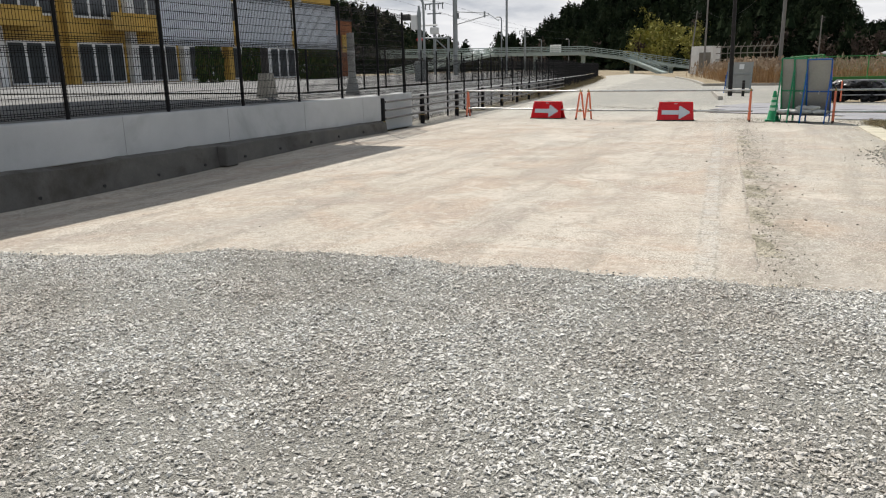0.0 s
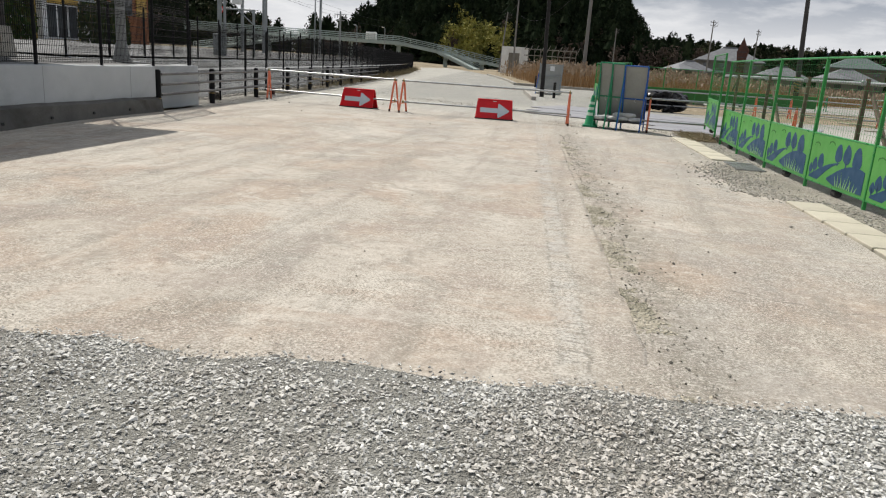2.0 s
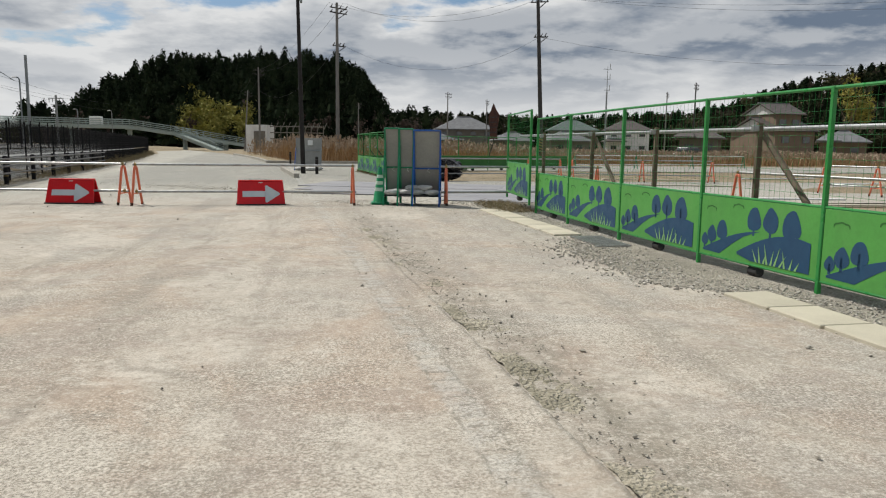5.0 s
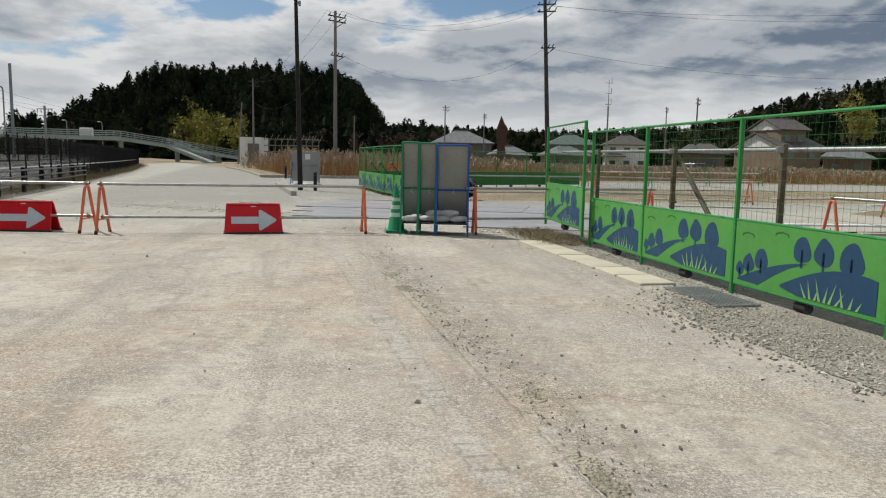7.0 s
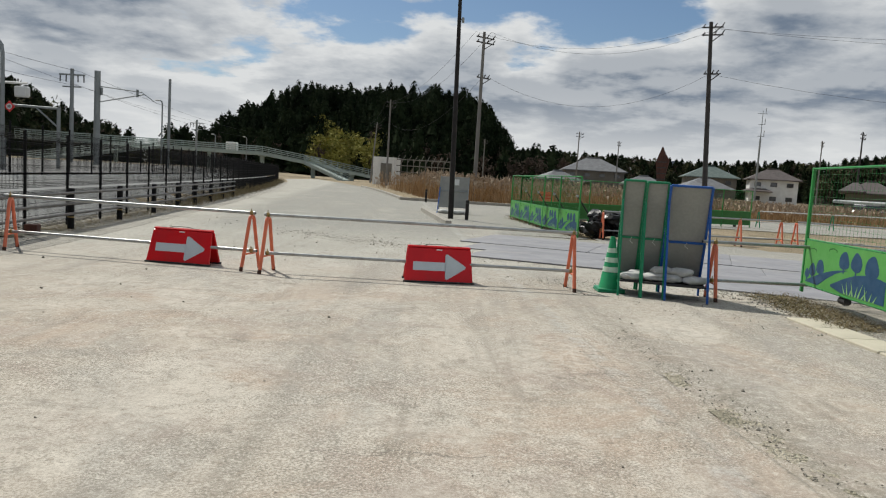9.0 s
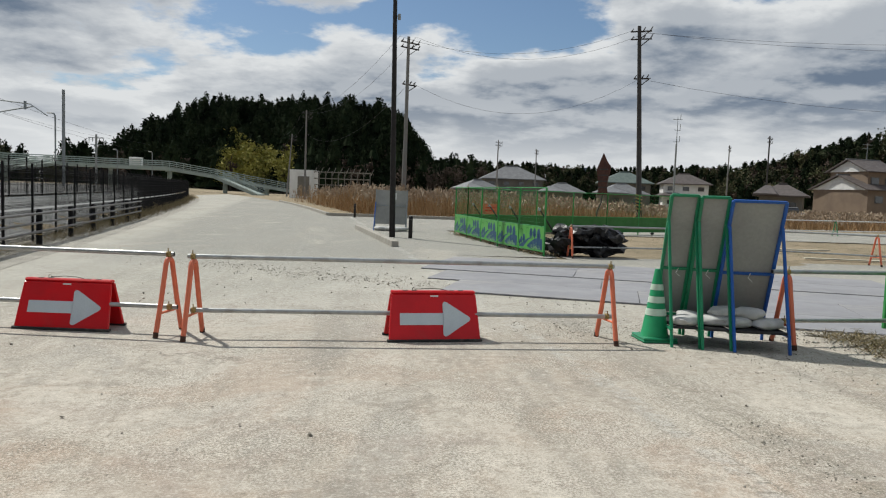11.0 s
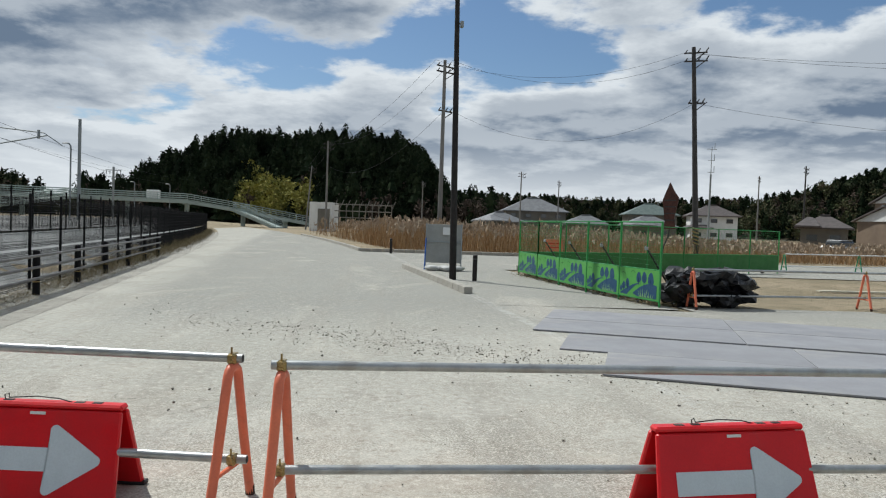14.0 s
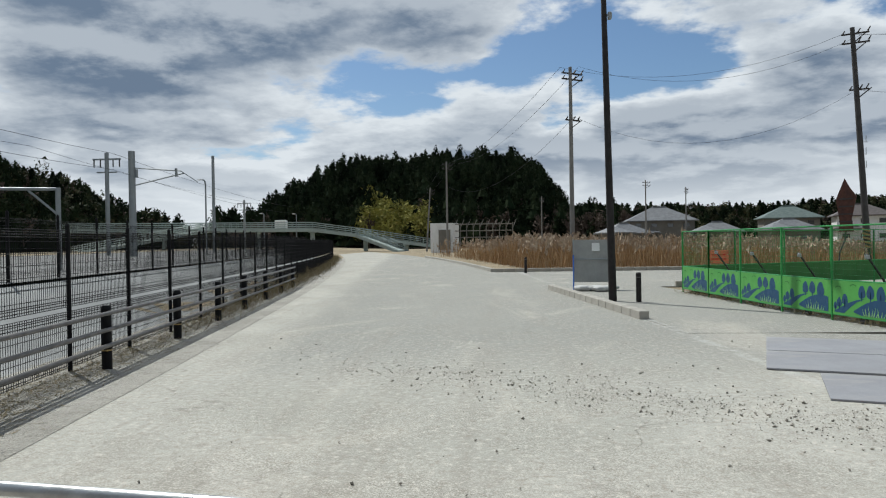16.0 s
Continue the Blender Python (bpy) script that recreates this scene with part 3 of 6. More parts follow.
strip("slope", lambda y: fence_x(y) - 3.1, lambda y: fence_x(y) - 0.7, 16.55, 120, 1.5, 0.0, M["slope"], "grey concrete slope up to the railway", "slope", nx=8)
_me = bpy.data.objects["slope"].data
for v in _me.vertices:
    v.co.z = height(v.co.x, v.co.y) + 0.02
strip("railway_yard", lambda y: -46, lambda y: -7.75 if y < 14.9 else -7.9, -12, 16.5, 2.0, 0.90, M["yard"], "grey paved yard behind the retaining wall", "yard", nx=12)
strip("railway_yard_far", lambda y: -46, lambda y: fence_x(y) - 3.05, 16.5, 120, 3.0, 0.945, M["yard"], "grey paved yard of the railway", "yard", nx=12)


def gravel_edge(x):
    return 4.08 + 0.11 * min(x, 3.2) - 0.80 * step(-1.5, -4.5, x) + 0.09 * noise.noise((x * 1.4, 0.3, 0)) + 0.05 * noise.noise((x * 6, 1.3, 0))


def stones(name, pts, size, material, label, flat=0.55):
    """Loose angular stones, each a small irregular solid."""
    n = len(pts)
    base = np.array([(1, 0, 0), (-1, 0, 0), (0, 1, 0), (0, -1, 0), (0, 0, 1), (0, 0, -1)], float)
    tri = np.array([(0, 2, 4), (2, 1, 4), (1, 3, 4), (3, 0, 4), (2, 0, 5), (1, 2, 5), (3, 1, 5), (0, 3, 5)])
    rng = np.random.default_rng(5)
    v = base[None] + rng.uniform(-0.35, 0.35, (n, 6, 3))
    s = size * np.minimum(rng.lognormal(0, 0.44, (n, 1, 1)), 2.1)
    v = v * s * np.array([1.0, rng.uniform(0.6, 0.8), flat])
    a, t = rng.uniform(0, 6.28, n), rng.uniform(-0.8, 0.8, n)
    ca, sa, ct, st = np.cos(a)[:, None], np.sin(a)[:, None], np.cos(t)[:, None], np.sin(t)[:, None]
    x, y, z = v[..., 0], v[..., 1], v[..., 2]
    y, z = y * ct - z * st, y * st + z * ct
    v = np.stack((x * ca - y * sa, x * sa + y * ca, z), -1) + np.asarray(pts)[:, None, :]
    f = (tri[None] + 6 * np.arange(n)[:, None, None]).reshape(-1, 3)
    return raw(name, v.reshape(-1, 3).tolist(), f.tolist(), material, label, "gravel", "stuff")


def make_gravel():
    xs = [-7.4 + 0.2 * i for i in range(80)]
    verts, faces, ny = [], [], 30
    for x in xs:
        e = gravel_edge(x)
        for j in range(ny + 1):
            y = -8 + (e + 8) * (j / ny) ** 0.6
            verts.append((x, y, 0.012 + 0.022 * step(0, 0.5, e - y) + 0.022 * noise.noise((x * 1.5, y * 1.5, 7)) + dip(x, y)))
    for i in range(len(xs) - 1):
        for j in range(ny):
            k = i * (ny + 1) + j
            faces.append((k, k + ny + 1, k + ny + 2, k + 1))
    raw("gravel_bed", verts, faces, M["gravel_base"], "bed of fine grey crushed stone", "gravel", "structure", True)
    rng = np.random.default_rng(2)
    pts = []
    while len(pts) < 168000:
        x = rng.uniform(-5.2, 5.4)
        y = rng.uniform(0.4, 4.6) if rng.random() < 0.95 else rng.uniform(-3.0, 0.4)
        e = gravel_edge(x)
        if y > e + 0.05 * rng.normal() or y < -3.0 or rng.random() > 0.75 + 0.7 * noise.noise((x * 1.1, y * 1.6, 4.0)):
            continue
        pts.append((x, y, 0.014 + 0.022 * step(0, 0.5, e - y) + 0.022 * noise.noise((x * 1.5, y * 1.5, 7)) + dip(x, y) + rng.uniform(-0.004, 0.006)))
    stones("crushed_stone", np.array(pts), 0.0078, M["stone"], "loose grey crushed stone spread over the ground", 0.45)
    big = [pts[i] for i in rng.choice(len(pts), 12000, replace=False)]
    stones("coarse_stone", np.array(big) + (0, 0, 0.003), 0.0105, M["stone"], "larger flat shards among the crushed stone", 0.36)


make_gravel()


def strip_x(y):
    """The broken edge where an old trench was filled along the road."""
    return 2.17 - 0.0865 * y + 0.030 * noise.noise((0.0, y * 0.7, 2.0)) + 0.022 * noise.noise((0.0, y * 4.0, 2.0)) + 0.014 * noise.noise((0.0, y * 13.0, 2.0))


def make_trench():
    """Crumbled trench filling, and the ragged lip of asphalt above it."""
    nx, y0, y1, st = 26, 4.25, 18.2, 0.03
    verts, faces = [], []
    n = int((y1 - y0) / st)
    for j in range(n + 1):
        y = y0 + j * st
        for i in range(nx + 1):
            u = i / nx
            w = 0.46 + 0.16 * noise.noise((3.0, y * 0.8, 1.0))
            x = strip_x(y) + 0.012 + u * w
            p = Vector((x, y, 0))
            lump = 0.55 * noise.noise(p * 7.0) + 0.45 * noise.noise(p * 19.0) + 0.35 * noise.noise(p * 45.0)
            fade = (1.0 - u) ** 0.8 * min(1.3, max(0.0, 0.72 + 1.4 * noise.noise(p * 2.0))) * step(18.2, 15.0, y)
            verts.append((x, y, -0.0155 + 0.020 * fade + 0.018 * lump * min(1.0, 4 * (1 - u) + 0.2) * (0.4 + 0.6 * fade)))
    for j in range(n):
        for i in range(nx):
            k = j * (nx + 1) + i
            faces.append((k, k + 1, k + nx + 2, k + nx + 1))
    raw("trench_filling", verts, faces, M["rubble"], "crumbled brown trench filling along the road", "road", "structure")
    verts, faces = [], []
    for j in range(n + 1):
        y = y0 + j * st
        x, h = strip_x(y), 0.009 * (0.30 + 1.3 * noise.noise((7.0, y * 1.7, 0.0))) + 0.003 * noise.noise((8.0, y * 14.0, 0.0))
        h = max(-0.004, h)
        verts += [(x - 0.16, y, -0.004), (x - 0.035, y, h * 0.8), (x, y, h), (x + 0.008, y, -0.02)]
    for j in range(n):
        for i in range(3):
            k = j * 4 + i
            faces.append((k, k + 1, k + 5, k + 4))
    raw("asphalt_lip", verts, faces, M["road"], "worn dusty edge of the asphalt beside the trench", "road", "structure", True)


make_trench()


def make_crumbs():
    rng = np.random.default_rng(9)
    p = []
    for _ in range(1500):                                           # broken strip along the wheel track
        y = rng.uniform(4.3, 17.5)
        p.append((strip_x(y) + 0.05 + abs(rng.normal(0.10, 0.13)), y, 0.006))
    for _ in range(2600):                                           # spill of crumbs behind the barrier
        u, v = rng.normal(0, 1.9), rng.normal(0, 0.45)
        p.append((-2.5 + u, 25.7 - 0.62 * u + v, 0.008))
    for _ in range(700):
        p.append((rng.uniform(-6.5, 3.0), rng.uniform(3.8, 32), 0.006))
    for _ in range(1700):                                           # trodden grit before the boards
        u = rng.random()
        p.append((0.3 + 2.6 * u + rng.normal(0, 0.45), 21.2 - 3.4 * u * rng.random() + rng.normal(0, 0.3), 0.006))
    for _ in range(900):                                            # beside the plates and panels
        p.append((rng.uniform(0.4, 4.8), 21.1 + rng.normal(0, 0.30), 0.01))
    lumps = [(-2.4 + u, 25.7 - 0.62 * u + rng.normal(0, 0.7), 0.010) for u in rng.normal(0, 2.2, 420)]
    lumps += [(rng.uniform(-7.0, 1.5), rng.uniform(17, 30), 0.010) for _ in range(110)]
    lumps += [(strip_x(y) + rng.normal(0.3, 0.3), y, 0.008) for y in rng.uniform(4.5, 16, 90)]
    stones("road_lumps", np.array(lumps), 0.0125, M["crumb"], "dark lumps of stone and dried mud on the road", 0.6)
    stones("road_crumbs", np.array(p), 0.0054, M["crumb"], "scattered crumbs of stone and mud on the road")
    q = [(verge_x(y) + 0.25 + rng.normal(0.0, 0.30), y, 0.008) for y in (rng.uniform(5, 20.5) for _ in range(9000))]
    q += [(x + rng.normal(0, 0.12), y, 0.012) for x, y in ((rng.uniform(2.9, 9), rng.uniform(20.4, 21.2)) for _ in range(1500))]
    q += [(fence_x(y) + rng.uniform(-0.4, 0.6), y, 0.012) for y in (rng.uniform(17, 45) for _ in range(2500))]
    stones("verge_stones", np.array(q), 0.0125, M["verge_stone"], "loose stones along the verges")


make_crumbs()


def make_wall():
    bm = B()
    box(bm, (-7.64, 3.2, 0.59), (0.28, 23.6, 0.62), bevel=0.012)
    wall = solid("wall_west", bm, M["concrete"], "smooth pale grey concrete retaining wall", "wall", "structure")
    y = -7.0
    while y < 14.5:
        j = B()
        box(j, (-7.499, y, 0.59), (0.004, 0.006, 0.60))
        part("joint", j, M["slope"], wall)
        y += 2.35
    bm = B()
    box(bm, (-7.97, 16.08, 0.44), (0.34, 2.28, 0.92), bevel=0.012)
    box(bm, (-10.2, 17.10, 0.44), (4.2, 0.22, 0.92), bevel=0.012)
    solid("wall_return", bm, M["concrete"], "pale concrete wall end behind the guard rail", "wall", "structure")
    bm = B()
    xs = [(-7.30, -8.6), (-7.30, 14.95)]
    n = 140
    lo, hi = [], []
    for i in range(n + 1):
        y = -8.6 + 23.55 * i / n
        dx = 0.02 * noise.noise((0, y * 0.8, 1)) + 0.008 * noise.noise((0, y * 5.0, 1))
        dz = 0.03 * noise.noise((3, y * 0.9, 1)) + 0.018 * noise.noise((3, y * 4.0, 1))
        lo.append((bm.verts.new((-7.27 + dx, y, -0.32)), bm.verts.new((-7.34 + dx, y, 0.25 + dz)), bm.verts.new((-7.52, y, 0.29 + dz))))
    for a, b in zip(lo, lo[1:]):
        bm.faces.new((a[0], b[0], b[1], a[1]))
        bm.faces.new((a[1], b[1], b[2], a[2]))
    bm.faces.new(lo[-1])
    foot = solid("wall_footing", bm, M["old_concrete"], "rough stained old concrete footing with weep holes", "wall", "structure")
    # each weep hole is a dark disc, its inner shade given as colour
    hole = B()
    tube(hole, (0.0, 0, 0), (-0.02, 0, 0), 0.026, 10)
    hole = mesh_of(hole, "weep_hole", M["dark"])
    y = 1.2
    while y < 14.5:
        part("weep_hole", hole, None, foot, "", (-7.288, y, 0.10 + dip(-7.25, y)))
        y += 1.05
    bm = B()
    box(bm, (-7.22, 9.05, 0.08), (0.22, 0.30, 0.36), bevel=0.02)
    part("block", bm, M["old_concrete"], foot, "square stained concrete block")


make_wall()


def slab_x(y):
    return 3.47 + 0.064 * (19.2 - y)


def make_slabs():
    """Cream drain covers in a row beside the fence."""
    kerb = thing("drain_cover_row", "row of worn cream concrete drain covers", "drain cover", kind="structure")
    bm = B()
    box(bm, (0, 0, 0), (0.43, 0.585, 0.05), bevel=0.008)
    me = mesh_of(bm, "slab", M["slab"])
    y = 5.46
    rng = random.Random(3)
    while y < 19.2:
        if not 10.75 < y < 14.8:
            o = part("slab", me, None, kerb, "", (slab_x(y) + 0.012 * math.sin(y), y, -0.004 + rng.uniform(0, 0.010)), 3.6 + rng.uniform(-1, 1))
        y += 0.60
    bm = B()
    for i in range(12):
        box(bm, (3.60 + i * 0.038 + 0.15, 14.04, 0.022), (0.014, 1.0, 0.016), Matrix.Rotation(radians(3.6), 4, "Z"))
    for y in (13.56, 14.04, 14.52):
        box(bm, (3.96, y, 0.017), (0.46, 0.03, 0.014), Matrix.Rotation(radians(3.6), 4, "Z"))
    solid("grating", bm, M["galv"], "rusty steel drain grating in the gravel", "grating", "structure")


make_slabs()

# ---------------------------------------------------------------- fences
def wire_mesh(name, w, z0, z1, sv, sh, r, material, folds=()):
    bm = B()
    n = max(1, round(w / sv))
    for i in range(n + 1):
        x = w * i / n
        tube(bm, (x, 0, z0), (x, 0, z1), r, 3, cap=False)
    m = max(1, round((z1 - z0) / sh))
    for i in range(m + 1):
        z = z0 + (z1 - z0) * i / m
        tube(bm, (0, 0, z), (w, 0, z), r * 1.25, 3, cap=False)
    for z in folds:                                    # stiffening beads pressed into the mesh
        for dz, dy in ((-0.03, 0.0), (0.0, 0.03), (0.03, 0.0)):
            tube(bm, (0, dy, z + dz), (w, dy, z + dz), r * 1.6, 3, cap=False)
    return mesh_of(bm, name, material)


def run_fence(name, label, pts, h, panel_meshes, post_r=0.030, band=None, group=""):
    """Black mesh fence: a post at every point, stacked mesh panels between."""
    f = thing(name, label, "fence", pts[0], group=group)
    o = Vector(pts[0])
    bm = B()
    tube(bm, (0, 0, -0.05), (0, 0, h), post_r, 8)
    tube(bm, (0, 0, h), (0, 0, h + 0.03), post_r * 1.15, 8, post_r * 0.4)
    post = mesh_of(bm, "post", M["black"])
    for i, p in enumerate(pts):
        part("post", post, None, f, "", Vector(p) - o)
    for p, q in zip(pts, pts[1:]):
        d = Vector(q) - Vector(p)
        ang = math.degrees(math.atan2(d.y, d.x))
        for me in panel_meshes:
            ob = part("mesh_panel", me, None, f, "", Vector(p) - o, ang)
            ob.scale.x = Vector((d.x, d.y)).length / 2.0
            if abs(d.z) > 0.001:
                ob.location.z += d.z / 2
    return f


low_a = wire_mesh("mesh_panel", 2.0, 0.06, 0.78, 0.05, 0.12, 0.0042, M["black"], (0.12, 0.72))
low_b = wire_mesh("mesh_panel", 2.0, 0.84, 1.82, 0.05, 0.14, 0.0042, M["black"], (0.90, 1.76))
pts, y = [(fence_x(17.3), 17.3, 0.0)], 19.2
while y < 112:
    pts.append((fence_x(y), y, 0.0))
    y += 2.03
run_fence("mesh_fence", "tall black wire-mesh fence beside the road", pts, 1.88, [low_a, low_b])
high_a = wire_mesh("mesh_panel", 2.0, 0.04, 1.03, 0.05, 0.14, 0.0042, M["black"], (0.09, 0.97))
high_b = wire_mesh("mesh_panel", 2.0, 1.09, 2.06, 0.05, 0.14, 0.0042, M["black"], (1.15, 2.0))
wall_posts = [(-7.66, 6.28 - 1.92 * i, 0.90) for i in range(7)][::-1] + [(-7.66, y, 0.90) for y in (8.20, 10.08, 11.86, 13.52, 15.18)] + [(-7.92, 17.0, 0.90)]
run_fence("wall_fence", "black wire-mesh fence standing on the retaining wall", wall_posts, 2.10, [high_a, high_b])
yard_a = wire_mesh("mesh_panel", 2.0, 0.06, 1.25, 0.07, 0.15, 0.003, M["black"], (0.15, 1.2))
pts = [(fence_x(y) - 3.25, y, 0.94) for y in (17.2 + 2.05 * i for i in range(46))]
run_fence("yard_fence", "black wire-mesh fence along the top of the slope", pts, 1.36, [yard_a])


def make_banner():
    for i, (y0, y1) in enumerate(((8.28, 10.02), (10.13, 11.80), (11.92, 13.46))):
        bm = B()
        n, m = 14, 8
        g = [[bm.verts.new((-7.705 + 0.010 * noise.noise((u * 4, v * 3, i)), y0 + (y1 - y0) * u / n, 2.0 + 0.94 * v / m - 0.012 * math.sin(math.pi * u / n) * (v == 0))) for v in range(m + 1)] for u in range(n + 1)]
        for u in range(n):
            for v in range(m):
                bm.faces.new((g[u][v], g[u + 1][v], g[u + 1][v + 1], g[u][v + 1]))
        geo = bmesh.ops.extrude_face_region(bm, geom=bm.faces[:])
        bmesh.ops.translate(bm, vec=(0.004, 0, 0), verts=[q for q in geo["geom"] if isinstance(q, bmesh.types.BMVert)])
        b = solid("banner", bm, M["banner"], "plain white sheet tied to the mesh fence", "banner", group="sheets on the fence", smooth=True)
        for k in range(4):
            bm = B()
            y = y0 + 0.05 + (y1 - y0 - 0.1) * k / 3
            sweep(bm, [(-7.70, y, 2.03), (-7.67, y + 0.02, 1.99), (-7.645, y, 2.02)], 0.006, 5)
            part("tie", bm, M["white"], b)


make_banner()


def make_guard():
    g = thing("guard_rail", "dark guard rail of three steel pipes on round posts", "guard rail", (0, 0, 0))
    bm = B()
    tube(bm, (0, 0, -0.05), (0, 0, 0.80), 0.066, 14)
    tube(bm, (0, 0, 0.80), (0, 0, 0.835), 0.066, 14, 0.05)
    post = mesh_of(bm, "post", M["black"], True)
    bm = B()
    tube(bm, (0, 0, 0.245), (0, 0, 0.262), 0.0675, 14)
    band = mesh_of(bm, "reflector_band", M["brass"])
    ys = [15.08, 17.95, 21.25, 24.5, 27.5, 30.48, 33.28, 35.95, 38.9, 41.8, 44.8]
    for y in ys:
        p = part("post", post, None, g, "", (guard_x(y), y, 0))
        part("reflector_band", band, None, p, "thin yellow reflective band")
    for z in (0.745, 0.535, 0.33):
        for a, b in zip(ys, ys[1:]):
            bm = B()
            tube(bm, (guard_x(a) + 0.085, a, z), (guard_x(b) + 0.085, b, z), 0.028, 10)
            part("rail", bm, M["rail_grey"], g, smooth=True)


make_guard()

# ---------------------------------------------------------------- green site fence
PRINT_M = pose(0, 0, 0)


def printed_board(w, panel, mirror=1):
    """Green board with a landscape print: hills, round trees, grass and small clouds."""
    z0, z1 = 0.14, 0.76
    def poly(name, pts, material, layer):
        bm = B()
        prism(bm, [(x * w, z0 + z * (z1 - z0)) for x, z in pts], 0.002, Matrix.Translation((0, -0.013 - 0.002 * layer, 0)))
        bmesh.ops.recalc_face_normals(bm, faces=bm.faces[:])
        part(name, bm, material, panel)
    hill = [(0.03, 0.05)] + [(0.03 + 0.53 * i / 10, 0.08 + 0.44 * math.sin(1.45 * i / 10)) for i in range(11)] + [(0.52, 0.49), (0.42, 0.40), (0.32, 0.25), (0.20, 0.04)]
    poly("print_hill", hill, M["blue_print"], 0)
    mound = [(0.37, 0.10)] + [(0.37 + 0.59 * i / 12, 0.10 + 0.42 * math.sin(math.pi * (0.03 + 0.62 * i / 12))) for i in range(13)] + [(0.96, 0.03), (0.5, 0.03)]
    poly("print_hill", mound, M["blue_print"], 1)
    for x, z, r in ((0.045, 0.25, 0.032), (0.115, 0.36, 0.044), (0.215, 0.46, 0.050), (0.505, 0.71, 0.058), (0.645, 0.72, 0.060), (0.81, 0.69, 0.069)):
        pts = []
        for i in range(18):
            a = 2 * math.pi * i / 18
            k = 1 + 0.04 * math.sin(4 * a + x * 20)
            pts.append((x + r * k * math.cos(a) * (1.0 - 0.30 * math.sin(a)), z + 3.3 * r * k * math.sin(a)))
        poly("print_tree", pts, M["blue_print"], 0)
        poly("print_tree", [(x - 0.008, z - 4.6 * r), (x + 0.008, z - 4.6 * r), (x + 0.006, z), (x - 0.006, z)], M["blue_print"], 0)
    for i, (x, hgt, lean) in enumerate(((0.54, 0.20, -0.04), (0.57, 0.27, -0.02), (0.60, 0.18, 0.02), (0.63, 0.32, -0.03), (0.66, 0.24, 0.02), (0.69, 0.30, 0.04), (0.73, 0.20, 0.05), (0.77, 0.26, -0.02), (0.81, 0.18, 0.02), (0.85, 0.14, 0.03))):
        poly("print_grass", [(x, 0.03), (x + 0.016, 0.03), (x + 0.008 + lean, 0.03 + hgt)], M["green_light"], 2)
    for x, z in ((0.10, 0.78), (0.36, 0.86)):
        pts = []
        for i in range(12):
            a = math.pi * i / 11
            pts.append((x + 0.05 * math.cos(a), z + 0.055 * math.sin(a) + 0.012 * abs(math.sin(3 * a))))
        pts += [(u - 0.004 * (u - x) / 0.05, v - 0.022) for u, v in pts[::-1]]
        poly("print_cloud", pts, M["green_shade_print"], 0)


def site_panel(w, printed=True, h=1.80, top_mesh=True):
    """One guard-fence panel on the x axis, its printed side towards -y."""
    f = thing("site_fence_panel", "green steel site fence panel with mesh and printed board" if printed else "green steel site fence panel with mesh", "fence panel", group="site fence")
    for x in (0.0, w):
        bm = B()
        box(bm, (x, 0, h / 2), (0.042, 0.042, h), bevel=0.006)
        part("post", bm, M["green_post"], f)
    for z in (h - 0.015, 0.77, 0.12):
        bm = B()
        tube(bm, (0, 0, z), (w, 0, z), 0.015, 8)
        part("rail", bm, M["green_post"], f)
    part("wire_mesh", wire_mesh("wire_mesh", w, 0.77, h, 0.075, 0.10, 0.0014, M["green_post"]), None, f)
    bm = B()
    box(bm, (w / 2, -0.006, 0.445), (w - 0.05, 0.010, 0.63), bevel=0.002)
    # plain boards carry their half-shade in a deeper green
    board = part("board", bm, M["green_panel" if printed else "green_shade_print"], f, "green board printed with blue hills and trees" if printed else "plain green board")
    if printed:
        printed_board(w - 0.08, board)
        for c in board.children:
            c.location.x = 0.04
    bm = B()
    tube(bm, (w * 0.5, 0.05, 0.0), (w * 0.5, 0.05, 0.13), 0.022, 8)
    tube(bm, (w * 0.5 - 0.07, 0.05, 0.055), (w * 0.5 + 0.07, 0.05, 0.055), 0.05, 10)
    part("foot_weight", bm, M["dark"], f)
    return f


def row_of_panels(proto, pts):
    for p, q in zip(pts, pts[1:]):
        ang = math.degrees(math.atan2(q[1] - p[1], q[0] - p[0]))
        c = copy_thing(proto, pose(p[0], p[1], p[2] if len(p) > 2 else 0, 0, 0, ang))
        c.scale.x = math.hypot(q[0] - p[0], q[1] - p[1]) / 1.9


proto = site_panel(1.9)
proto.matrix_basis = pose(4.86, 8.55, 0, 0, 0, 0)
near_line = [(4.22, 18.20), (4.24, 16.30), (4.32, 14.25), (4.46, 12.27), (4.66, 10.50), (4.86, 8.60), (5.06, 6.70), (5.26, 4.80)]
row_of_panels(proto, near_line[:-1])
p, q = near_line[-2:]
proto.matrix_basis = pose(*p, 0, 0, 0, math.degrees(math.atan2(q[1] - p[1], q[0] - p[0])))
row_of_panels(proto, [(4.20, 20.55, 0.16), (4.08, 18.18, 0.16)])
yard_line = [(1.42, 40.2), (1.62, 38.25), (1.82, 36.3), (2.03, 34.3), (2.33, 32.65), (2.70, 31.15)]
row_of_panels(proto, yard_line)
plain_panel = site_panel(1.9, False)
back_line = [(1.42 + 12.38 * i / 7, 40.2 + 5.98 * i / 7) for i in range(8)]
row_of_panels(plain_panel, back_line[:-1])
p, q = back_line[-2:]
plain_panel.matrix_basis = pose(*p, 0, 0, 0, math.degrees(math.atan2(q[1] - p[1], q[0] - p[0])))


